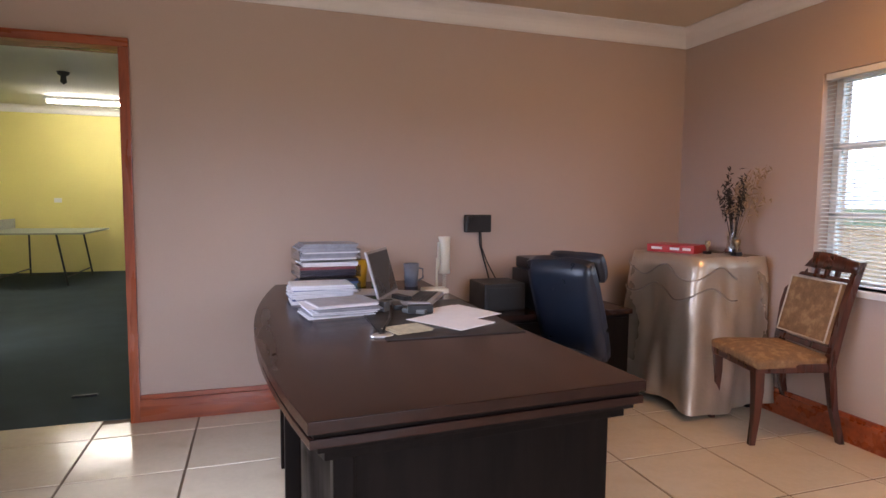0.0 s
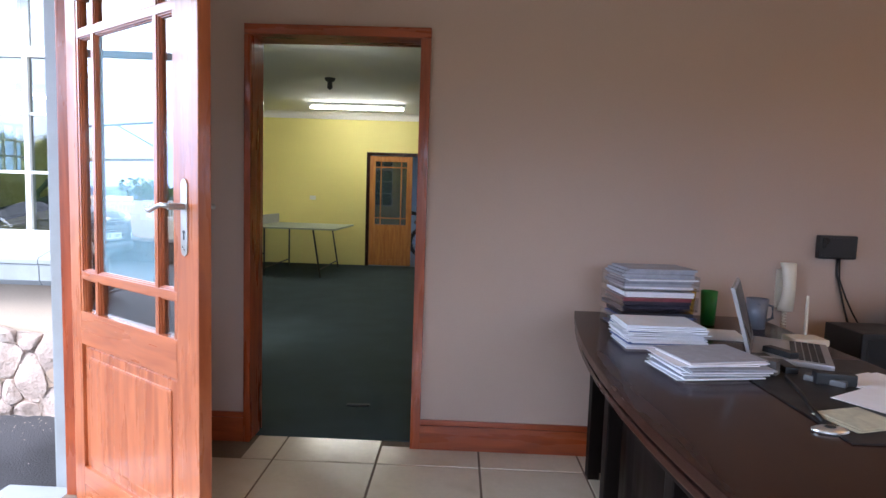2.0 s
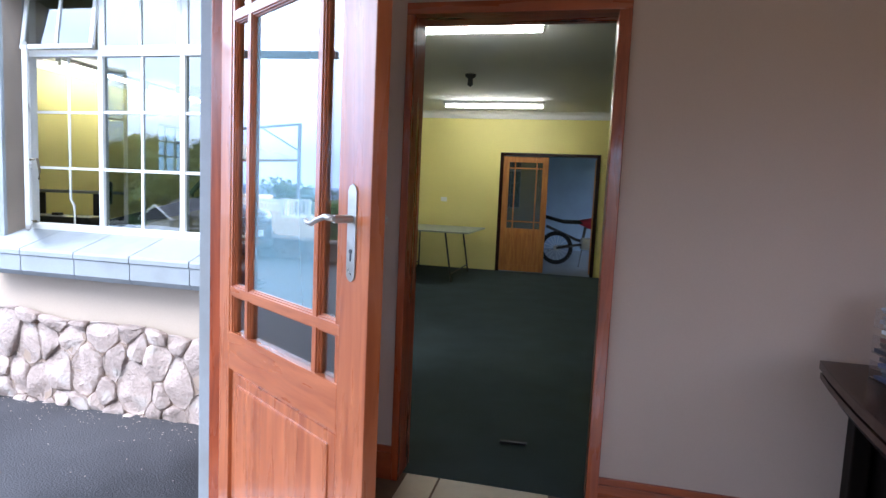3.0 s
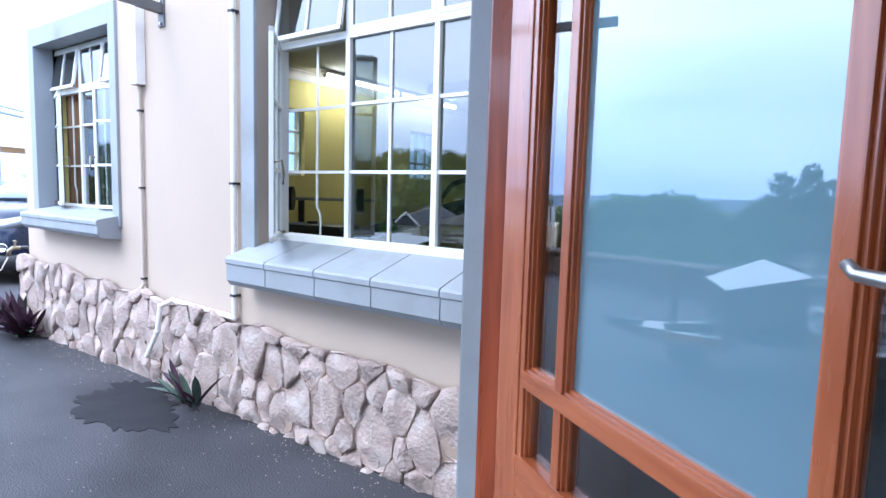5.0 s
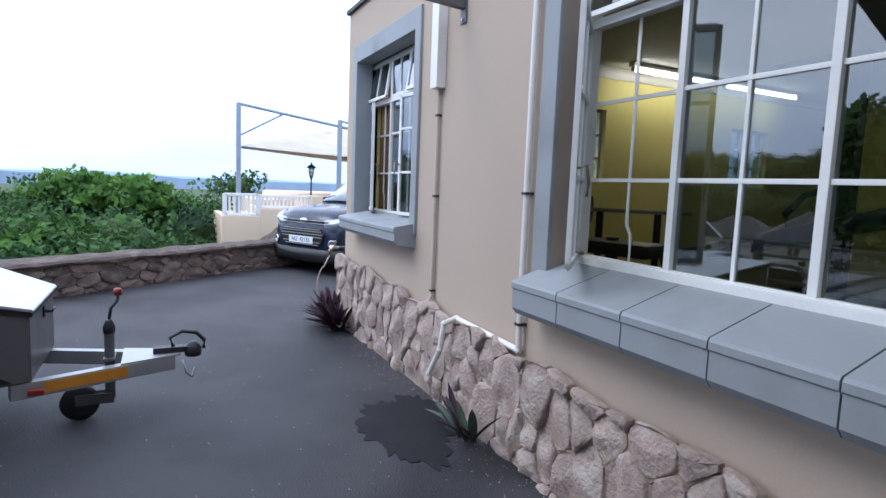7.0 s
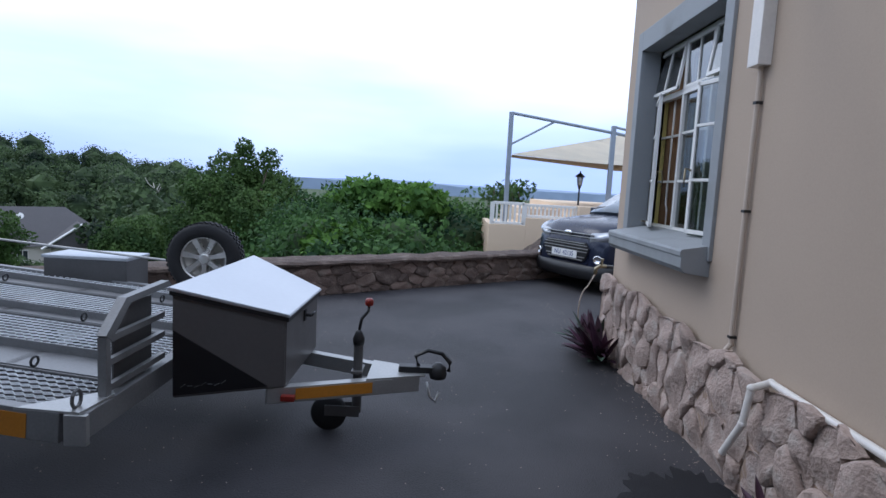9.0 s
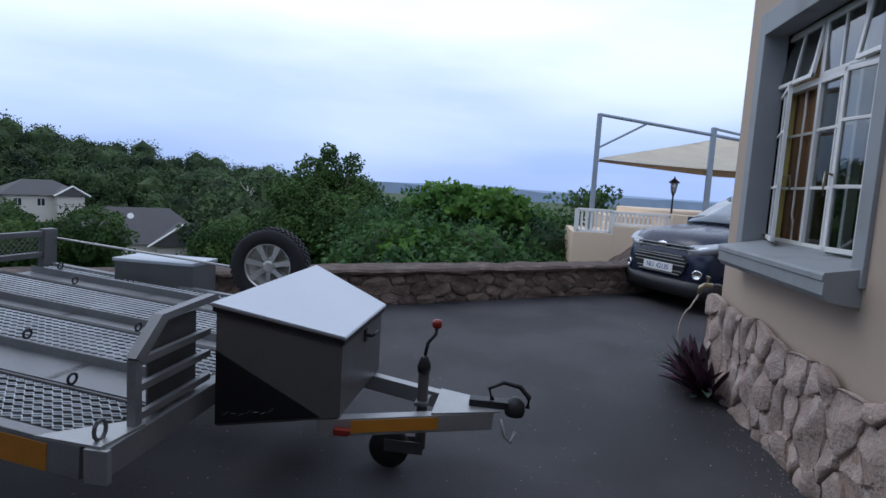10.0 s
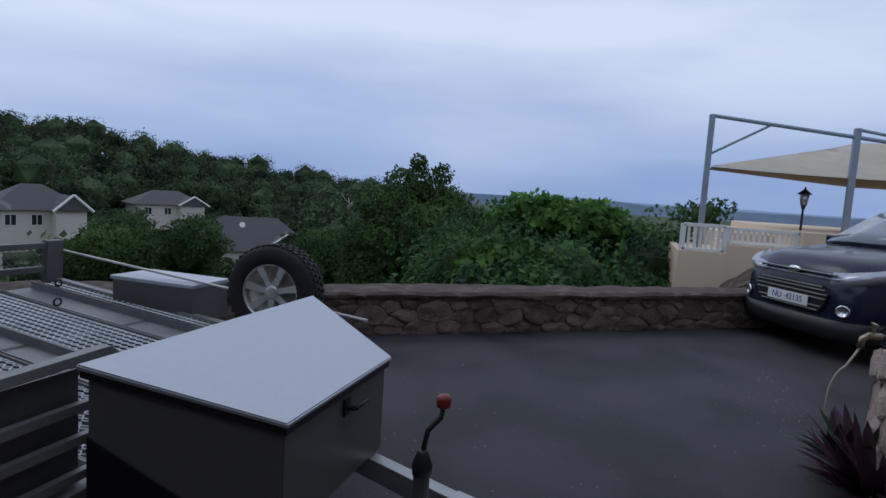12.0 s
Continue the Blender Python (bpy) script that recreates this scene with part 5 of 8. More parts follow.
        if sx > 0:
            bm = bmesh.new()
            bx(bm, 0.12, 0.52, -0.0315, -0.0285, 0.165, 0.222, 0, Matrix.Translation((ax + sx * 0.33, -1.86, 0)) @ Matrix.Rotation(math.atan2(d.y, d.x), 4, "Z"))
            part("reflective_strip", bm, M_AMBER, beam, "amber reflective tape")
    bm = bmesh.new()
    prism(bm, [(ax - 0.17, -1.40), (ax + 0.17, -1.40), (ax + 0.06, -1.09), (ax - 0.06, -1.09)], 0.233, 0.241)
    part("nose_plate", bm, M_STEEL, t)
    bm = bmesh.new()
    bx(bm, ax - 0.032, ax + 0.032, -1.24, -1.04, 0.241, 0.275, 0.006)
    spin(bm, [(0.045, 0.0), (0.05, 0.02), (0.045, 0.06), (0.02, 0.085), (0, 0.088)], Matrix.Translation((ax, -1.02, 0.21)), 16)
    tube(bm, [(ax, -1.13, 0.27), (ax, -1.15, 0.33), (ax, -1.08, 0.365), (ax, -1.0, 0.35), (ax, -0.955, 0.30), (ax, -0.96, 0.25)], 0.013, 8)
    part("coupler", bm, M_PLASTIC, t, "black ball coupler with a looped grip")
    bm = bmesh.new()
    tube(bm, [(ax + 0.05, -1.08, 0.2), (ax + 0.06, -1.06, 0.12), (ax + 0.05, -1.03, 0.09), (ax + 0.03, -1.01, 0.14)], 0.008, 6)
    part("safety_chain", bm, M_STEEL, t)
    # jockey wheel
    jx, jy = ax + 0.07, -1.46
    bm = bmesh.new()
    rod(bm, (jx, jy, 0.02), (jx, jy, 0.40), 0.026, seg=14)
    bx(bm, jx - 0.08, jx + 0.05, jy - 0.03, jy + 0.03, 0.245, 0.262, 0.003)
    jk = part("jockey_post", bm, M_STEELD, t, "black jockey wheel post with a red crank knob")
    bm = bmesh.new()
    spin(bm, [(0.03, 0), (0.033, 0.03), (0.018, 0.07), (0.012, 0.08)], Matrix.Translation((jx, jy, 0.40)), 14)
    tube(bm, [(jx, jy, 0.47), (jx - 0.005, jy + 0.01, 0.54), (jx - 0.035, jy + 0.04, 0.575), (jx - 0.038, jy + 0.045, 0.61)], 0.009, 8)
    part("crank", bm, M_PLASTIC, jk)
    bm = bmesh.new()
    spin(bm, [(0.012, 0), (0.022, 0.006), (0.024, 0.03), (0.018, 0.042), (0, 0.044)], Matrix.Translation((jx - 0.038, jy + 0.045, 0.605)), 14)
    part("knob", bm, M_ORANGE, jk, "dark red crank knob")
    bm = bmesh.new()
    for s in (-1, 1):
        bx(bm, jx + s * 0.032 - 0.003, jx + s * 0.032 + 0.003, jy - 0.17, jy + 0.02, 0.0, 0.06, 0.002)
    part("fork", bm, M_STEELD, jk)
    bm = bmesh.new()
    spin(bm, [(0.03, -0.025), (0.085, -0.025), (0.098, -0.015), (0.098, 0.015), (0.085, 0.025), (0.03, 0.025)], Matrix.Translation((jx, jy - 0.15, GZ + 0.099)) @ Matrix.Rotation(radians(90), 4, "Y"), 24)
    part("jockey_wheel", bm, M_RUBBER, jk)
    # road wheels and mudguards
    for sx in (1, -1):
        m = Matrix.Translation((ax + sx * 0.93, -3.60, GZ + 0.205)) @ Matrix.Rotation(radians(90 * sx), 4, "Y")
        wheel_parts(t, m, 0.2, 0.16)
    # toolbox and spare on the far side
    bm = bmesh.new()
    bx(bm, x0 - 0.38, x0 - 0.06, -4.00, -3.38, z + 0.02, 0.59, 0.01)
    tb = part("toolbox", bm, M_STEELD, t, "dark steel toolbox with a pale lid")
    bm = bmesh.new()
    bx(bm, x0 - 0.39, x0 - 0.05, -4.01, -3.37, 0.59, 0.615, 0.006)
    part("toolbox_lid", bm, M_BOXTOP, tb)
    bm = bmesh.new()
    bx(bm, x0 - 0.04, x0 + 0.04, -2.95, -2.40, z + 0.02, z + 0.08, 0.006)
    part("spare_cradle", bm, M_STEELD, t)
    wheel_parts(t, Matrix.Translation((x0 + 0.0, -2.76, 0.66)) @ Matrix.Rotation(radians(8), 4, "Z") @ Matrix.Rotation(radians(90), 4, "Y"), 0.255, 0.18, 7, "black treaded spare tyre")
    return t


trailer()


# ---- the parked car ----
def car():
    yaw = radians(-61)
    m = Matrix.Translation((-10.18, 0.76, GZ)) @ Matrix.Rotation(yaw, 4, "Z") @ Matrix.Diagonal((1, 1, 0.945, 1))
    c = thing("parked_car", "dark blue compact off-road car parked nose-out by the low wall", "car", m)
    # stations from the nose back: x, half width, sill height, shoulder height, top height
    st = [(0.02, 0.52, 0.30, 0.62, 0.74), (-0.03, 0.66, 0.26, 0.72, 0.88), (-0.10, 0.74, 0.24, 0.80, 0.985), (-0.22, 0.80, 0.23, 0.86, 1.035), (-0.42, 0.845, 0.22, 0.93, 1.06), (-0.75, 0.87, 0.21, 0.99, 1.10), (-1.12, 0.88, 0.21, 1.03, 1.14),
          (-1.6, 0.882, 0.21, 1.05, 1.12), (-2.6, 0.88, 0.21, 1.06, 1.12), (-3.4, 0.87, 0.24, 1.07, 1.12), (-3.8, 0.84, 0.30, 1.04, 1.10), (-3.98, 0.78, 0.36, 0.98, 1.04)]
    secs = []
    for x, w, zl, zs, zt in st:
        half = [(0.0, zl), (w * 0.86, zl), (w * 0.97, zl + 0.10), (w, (zl + zs) / 2), (w * 0.985, zs - 0.06), (w * 0.94, zs), (w * 0.82, zs + (zt - zs) * 0.62), (w * 0.5, zt - 0.012), (0.0, zt)]
        secs.append([(x, y, z) for y, z in half] + [(x, -y, z) for y, z in half[-2:0:-1]])
    bm = bmesh.new()
    loft(bm, secs)
    body = part("body", bm, M_CARPAINT, c, "glossy dark blue bodywork")
    # cabin
    cab = [(-1.02, 0.70, 1.10, 1.13, 0.62), (-1.35, 0.74, 1.09, 1.38, 0.60), (-1.72, 0.77, 1.09, 1.57, 0.57), (-2.2, 0.78, 1.09, 1.635, 0.57), (-3.0, 0.78, 1.09, 1.62, 0.56), (-3.6, 0.76, 1.09, 1.52, 0.54), (-3.9, 0.72, 1.05, 1.12, 0.52)]
    secs = []
    for x, w, zl, zt, wt in cab:
        secs.append([(x, w, zl), (x, (w + wt) / 2 + 0.03, (zl + zt) / 2), (x, wt, zt - 0.03), (x, wt * 0.7, zt), (x, -wt * 0.7, zt), (x, -wt, zt - 0.03), (x, -(w + wt) / 2 - 0.03, (zl + zt) / 2), (x, -w, zl)])
    bm = bmesh.new()
    loft(bm, secs)
    part("cabin", bm, M_CARPAINT, c)
    bm = bmesh.new()
    rows = [(-0.985, 0.66, 1.145), (-1.20, 0.655, 1.275), (-1.45, 0.62, 1.435), (-1.68, 0.565, 1.565)]
    secs = [[(x, w, z - 0.012), (x + 0.03, w * 0.5, z + 0.012), (x + 0.035, 0, z + 0.016), (x + 0.03, -w * 0.5, z + 0.012), (x, -w, z - 0.012), (x - 0.02, -w, z - 0.03), (x - 0.02, w, z - 0.03)] for x, w, z in rows]
    loft(bm, secs)
    M_WS = mat("windscreen_glass", (0.16, 0.19, 0.22), 0.06, 0.0, var=0.06, bump=0, coat=0.4, spec=0.6)
    part("windscreen", bm, M_WS, c, "windscreen that mirrors the pale sky")
    for s in (1, -1):
        bm = bmesh.new()
        for xa, xb in ((-1.45, -2.2), (-2.27, -3.05), (-3.12, -3.6)):
            v = [bm.verts.new((x, s * y, z)) for x, y, z in ((xa, 0.785, 1.13), (xb, 0.80, 1.13), (xb, 0.635, 1.53), (xa - (0.32 if xa == -1.45 else 0), 0.64, 1.51))]
            bm.faces.new(v)
        bmesh.ops.solidify(bm, geom=bm.faces[:], thickness=0.01)
        part("side_window", bm, M_DARKGLASS, c)
        bm = bmesh.new()
        bx(bm, -1.42, -1.30, s * 0.86, s * 0.99, 1.09, 1.20, 0.03)
        part("mirror", bm, M_CARPAINT, c)
        # head lamp wraps round the corner
        bm = bmesh.new()
        pts = [(-0.02, 0.42, 0.80), (-0.055, 0.58, 0.825), (-0.13, 0.73, 0.865), (-0.40, 0.85, 0.925)]
        secs = [[(x + 0.012, s * (y + 0.004), z - 0.105 + 0.012 * i), (x + 0.032, s * (y + 0.022), z), (x - 0.008, s * (y + 0.006), z + 0.078 - 0.004 * i), (x - 0.05, s * (y - 0.05), z)] for i, (x, y, z) in enumerate(pts)]
        loft(bm, secs)
        part("headlight", bm, M_LENS, c, "clear glass headlight")
        bm = bmesh.new()
        spin(bm, [(0.075, 0), (0.08, 0.02), (0.062, 0.03), (0.055, 0.012), (0, 0.012)], Matrix.Translation((-0.01, s * 0.60, 0.515)) @ Matrix.Rotation(radians(25 * s), 4, "Z") @ Matrix.Rotation(radians(90), 4, "Y") @ Matrix.Diagonal((0.8, 0.8, 1, 1)), 20)
        part("fog_lamp", bm, M_CHROME, c, "round fog lamp with a bright rim")
        for x in (-0.78, -3.25):
            bm = bmesh.new()
            arc = [(x + 0.40 * math.cos(a), 0.42 * math.sin(a) + 0.33) for a in [math.pi * k / 14 for k in range(15)]]
            secs = [[(px, s * 0.80, pz), (px, s * 0.90, pz), (px - (px - x) * 0.13, s * 0.895, pz - (pz - 0.33) * 0.13), (px - (px - x) * 0.13, s * 0.80, pz - (pz - 0.33) * 0.13)] for px, pz in arc]
            loft(bm, secs)
            spin(bm, [(0.375, 0), (0.375, 0.01), (0, 0.01)], Matrix.Translation((x, s * 0.878, 0.33)) @ Matrix.Rotation(radians(-90 * s), 4, "X"), 28)
            part("wheel_arch", bm, M_PLASTIC, c)
            wheel_parts(c, Matrix.Translation((x, s * 0.80, 0.325)) @ Matrix.Rotation(radians(-90 * s), 4, "X"), 0.325, 0.21)
    # nose: grille bars, lower bumper, plate
    bm = bmesh.new()
    prism(bm, [(-0.47, 0.655), (-0.42, 0.51), (-0.36, 0.455), (0.36, 0.455), (0.42, 0.51), (0.47, 0.655), (0.39, 0.735), (-0.39, 0.735)], -0.05, 0.035, Matrix(((0, 0, 1, 0.01), (1, 0, 0, 0), (0, 1, 0, 0), (0, 0, 0, 1))), 0.012)
    gr = part("grille", bm, M_PLASTIC, c, "black trapezoid grille with pale bars")
    for z, w in ((0.722, 0.39), (0.69, 0.43), (0.645, 0.455), (0.60, 0.44), (0.52, 0.40), (0.478, 0.36)):
        bm = bmesh.new()
        bx(bm, 0.038, 0.056, -w, w, z - 0.006, z + 0.006, 0.003)
        part("grille_bar", bm, M_STEEL, gr)
    bm = bmesh.new()
    for z0, z1, y0, y1 in ((0.85, 0.863, -0.50, 0.50), (0.805, 0.817, -0.52, 0.52)):
        bx(bm, -0.02, 0.012, y0, y1, z0, z1, 0.004)
    part("upper_grille", bm, M_STEEL, c)
    bm = bmesh.new()
    spin(bm, [(0.08, 0), (0.078, 0.012), (0.05, 0.018), (0, 0.02)], Matrix.Translation((0.005, 0, 0.855)) @ Matrix.Rotation(radians(90), 4, "Y") @ Matrix.Diagonal((0.45, 1, 1, 1)), 24)
    part("badge", bm, M_CHROME, c, "plain oval badge")
    secs = [[(x, y, 0.20), (x + 0.04, y, 0.26), (x + 0.045, y, 0.40), (x - 0.02, y, 0.43), (x - 0.1, y, 0.22)] for x, y in ((-0.26, -0.82), (-0.08, -0.72), (0.0, -0.5), (0.03, 0), (0.0, 0.5), (-0.08, 0.72), (-0.26, 0.82))]
    bm = bmesh.new()
    loft(bm, secs)
    part("bumper", bm, M_PLASTIC, c, "black lower bumper")
    bm = bmesh.new()
    bx(bm, 0.058, 0.066, -0.26, 0.26, 0.495, 0.605, 0.003)
    pl = part("number_plate", bm, M_PLATE, c, "white number plate with dark blue characters")
    words("characters", "NU  42135", 0.095, M_BLUE, pl, Matrix.Translation((0.0672, 0, 0.55)) @ Matrix(((0, 0, 1, 0), (1, 0, 0, 0), (0, 1, 0, 0), (0, 0, 0, 1))) @ Matrix.Diagonal((0.92, 1, 1, 1)))
    bm = bmesh.new()
    tube(bm, [(-0.985, 0.5, 1.14), (-1.0, 0.1, 1.158), (-1.0, -0.45, 1.15)], 0.009, 6)
    part("wiper", bm, M_PLASTIC, c)
    return c


car()

# ---- terrace, balustrade, shade-net carport, street lamp ----
slab("wall_terrace", M_TERR, "pale sand plaster retaining wall of the upper terrace", (-17, -14.7, 0.0, 0.80, -1.6, 0.49), (-17, -14.7, 0.80, 1.95, -1.6, 0.655), (-22, -14.7, 1.95, 12, -1.6, 0.97), (-22, -16.7, 0.9, 1.95, -1.6, 0.80), bevel=0.01)
bm = bmesh.new()
prism(bm, [(0.35, -0.4), (1.9, -0.4), (1.9, 0.55), (1.25, 0.42), (0.8, 0.12)], 0, 0.9, Matrix(((0, 0, 1, -14.2), (1, 0, 0, 0), (0, 1, 0, 0), (0, 0, 0, 1))))
bmesh.ops.subdivide_edges(bm, edges=bm.edges[:], cuts=4, use_grid_fill=True)
for v in bm.verts:
    v.co += noise.noise_vector(v.co * 3.0) * 0.07
solo("rock_bank", bm, M_STONE2, "brown rock bank against the terrace wall", "rock")


def balustrade(a, b, z, h, n, label):
    o = thing("balustrade", label, "balustrade", group="white terrace balustrades")
    a, b = Vector((*a, z)), Vector((*b, z))
    for q, hh in ((0.06, 0.05), (h, 0.06)):
        bm = bmesh.new()
        d = b - a
        bx(bm, 0, d.length, -0.045, 0.045, q - hh, q, 0.006, Matrix.Translation(a) @ Matrix.Rotation(math.atan2(d.y, d.x), 4, "Z"))
        part("rail", bm, M_WHITE, o)
    for k in range(n + 1):
        p = a + (b - a) * k / n
        bm = bmesh.new()
        w = 0.045 if k in (0, n) else 0.022
        bx(bm, p.x - w, p.x + w, p.y - w, p.y + w, z, z + h - 0.02, 0.004)
        part("baluster", bm, M_WHITE, o)


balustrade((-14.78, 0.06), (-14.78, 0.76), 0.49, 0.50, 7, "short white balustrade on the terrace wall")
balustrade((-14.9, 0.80), (-14.9, 1.95), 0.655, 0.31, 13, "white balustrade along the terrace edge")
cp = thing("shade_carport", "steel-framed carport with a sagging beige shade cloth", "carport")
for x, y, zt in ((-15.27, 0.40, 2.99), (-15.27, 2.72, 2.80), (-15.27, 6.0, 2.6)):
    bm = bmesh.new()
    bx(bm, x - 0.05, x + 0.05, y - 0.05, y + 0.05, 0.45, zt, 0.008)
    part("post", bm, M_STEELB, cp)
bm = bmesh.new()
rod(bm, (-15.27, 0.40, 2.97), (-15.27, 6.2, 2.16), 0.035, seg=8)
part("beam", bm, M_STEELB, cp)
bm = bmesh.new()
rod(bm, (-15.27, 2.72, 2.78), (-18.5, 7.2, 2.5), 0.03, seg=8)
part("beam", bm, M_STEELB, cp)
bm = bmesh.new()
rod(bm, (-15.27, 0.42, 2.27), (-15.27, 1.38, 2.82), 0.022, seg=8)
part("strut", bm, M_STEELB, cp)
bm = bmesh.new()
grid = []
for i in range(9):
    grid.append([])
    for j in range(13):
        u, v = i / 8, j / 12
        w = min(1, 0.04 + 1.9 * v)
        x, y = -15.3 - 5.0 * u * w, 0.47 + 0.3 * u * w + 6.0 * v
        zf = 2.05 - 0.10 * math.sin(math.pi * v) - 0.05 * v
        zb = 2.07 + 1.03 * min(1, v * 1.7)
        grid[-1].append(bm.verts.new((x, y + 0.2 * w * math.sin(math.pi * u), zf + (zb - zf) * u - 0.12 * math.sin(math.pi * u) * math.sin(math.pi * v))))
for i in range(8):
    for j in range(12):
        bm.faces.new((grid[i][j], grid[i + 1][j], grid[i + 1][j + 1], grid[i][j + 1])).smooth = True
bmesh.ops.solidify(bm, geom=bm.faces[:], thickness=0.012)
part("shade_cloth", bm, M_CANVAS, cp, "sagging beige shade cloth")
# Added second sheet: the raised cloth's shaded underside put into brown colour.
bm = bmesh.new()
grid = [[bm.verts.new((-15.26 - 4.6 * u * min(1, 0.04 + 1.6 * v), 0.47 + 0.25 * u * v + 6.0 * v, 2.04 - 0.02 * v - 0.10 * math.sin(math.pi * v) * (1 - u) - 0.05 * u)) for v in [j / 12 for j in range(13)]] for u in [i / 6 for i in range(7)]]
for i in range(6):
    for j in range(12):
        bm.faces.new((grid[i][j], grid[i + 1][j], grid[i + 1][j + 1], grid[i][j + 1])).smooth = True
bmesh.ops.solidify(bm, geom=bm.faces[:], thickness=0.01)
part("shade_cloth", bm, M_CANVASUNDER, cp, "level brown sheet for the shaded underside of the raised cloth")
sl = thing("garden_lamp", "black lantern on a slim post", "lamp post", Matrix.Translation((-15.75, 2.16, 0.95)) @ Matrix.Diagonal((0.72, 0.72, 0.9, 1)))
bm = bmesh.new()
rod(bm, (0, 0, 0), (0, 0, 0.52), 0.032, 0.026)
spin(bm, [(0.03, 0.45), (0.05, 0.5), (0.06, 0.53), (0.02, 0.54)])
part("post", bm, M_PLASTIC, sl)
bm = bmesh.new()
for k in range(4):
    a = math.pi / 4 + k * math.pi / 2
    rod(bm, (0.07 * math.cos(a), 0.07 * math.sin(a), 0.53), (0.12 * math.cos(a), 0.12 * math.sin(a), 0.76), 0.01, seg=6)
spin(bm, [(0.17, 0.76), (0.16, 0.78), (0.06, 0.85), (0.025, 0.87), (0.02, 0.91), (0, 0.92)], None, 4)
part("lantern_frame", bm, M_PLASTIC, sl)
bm = bmesh.new()
spin(bm, [(0.06, 0.54), (0.105, 0.755)], None, 4)
part("lantern_glass", bm, M_LENS, sl)


# ---- houses below the ridge ----
def house(x, y, zb, zr, eave, w, d, yaw, label, wing=True):
    h = thing("house", label, "house", Matrix.Translation((x, y, 0)) @ Matrix.Rotation(yaw, 4, "Z"), "tiled houses in the valley")
    bm = bmesh.new()
    bx(bm, -w / 2, w / 2, -d / 2, d / 2, zb, eave + 0.1)
    if wing:
        bx(bm, w * 0.1, w * 0.45, -d * 0.75, -d / 2, zb, eave + 0.1)
    wl_ = part("wall", bm, M_HOUSE, h)
    bm = bmesh.new()
    o, g = 0.7, (w - d) / 2
    v = [bm.verts.new(p) for p in ((-w / 2 - o, -d / 2 - o, eave), (w / 2 + o, -d / 2 - o, eave), (w / 2 + o, d / 2 + o, eave), (-w / 2 - o, d / 2 + o, eave), (-g * 0.9, 0, zr), (g * 0.9, 0, zr))]
    for f in ((0, 1, 5, 4), (2, 3, 4, 5), (1, 2, 5), (3, 0, 4), (3, 2, 1, 0)):
        bm.faces.new([v[i] for i in f])
    if wing:
        q = eave + (zr - eave) * 0.62
        v = [bm.verts.new(p) for p in ((w * 0.06, -d * 0.82, eave), (w * 0.49, -d * 0.82, eave), (w * 0.275, -d * 0.82, q), (w * 0.06, 0, eave + 0.1), (w * 0.49, 0, eave + 0.1), (w * 0.275, 0, q + 0.1))]
        for f in ((0, 2, 5, 3), (1, 4, 5, 2), (0, 1, 2)):
            bm.faces.new([v[i] for i in f])
    roof = part("roof", bm, M_ROOF, h, "grey tiled hip roof")
    if wing:
        bm = bmesh.new()
        for a, b in (((w * 0.04, eave - 0.05), (w * 0.275, q + 0.12)), ((w * 0.51, eave - 0.05), (w * 0.275, q + 0.12))):
            rod(bm, (a[0], -d * 0.84, a[1]), (b[0], -d * 0.84, b[1]), 0.16, seg=4)
        part("barge_board", bm, M_WHITE, roof)
    for k in range(3):
        bm = bmesh.new()
        u = -w / 2 + w * (k + 0.6) / 3.6
        bx(bm, u - 0.6, u + 0.6, -d / 2 - 0.06, -d / 2 + 0.02, eave - 1.9, eave - 0.5, 0.02)
        win = part("window", bm, M_WHITE, h)
        for s in (-0.29, 0.29):
            bm = bmesh.new()
            bx(bm, u + s - 0.24, u + s + 0.24, -d / 2 - 0.09, -d / 2 - 0.05, eave - 1.8, eave - 0.6)
            part("pane", bm, M_DARKGLASS, win)
    return h


def polar(az, r, cx=-3.47, cy=-0.93):
    a = radians(az)
    return cx - r * math.sin(a), cy + r * math.cos(a)


h1 = house(*polar(126.0, 95), -15, -4.6, -9.4, 19.0, 10.0, radians(128), "grey-roofed house among the trees")
h2 = house(*polar(133.2, 122), -9.0, -1.9, -4.4, 12.0, 7.0, radians(150), "far grey-roofed house below the wooded ridge")
h3 = house(*polar(143.0, 88), -9.0, -1.0, -4.0, 9.5, 7.0, radians(160), "cream house with a grey hip roof")
h4 = house(*polar(149.0, 70), -8.5, 0.2, -2.9, 10.0, 8.0, radians(145), "cream house at the edge of the valley", False)
bm = bmesh.new()
spin(bm, [(0.0, 0), (0.25, 0.05), (0.42, 0.16)], Matrix.Translation((-1.2, -4.1, -5.6)) @ Matrix.Rotation(radians(70), 4, "X"), 16)
part("satellite_dish", bm, M_WHITE, h1)

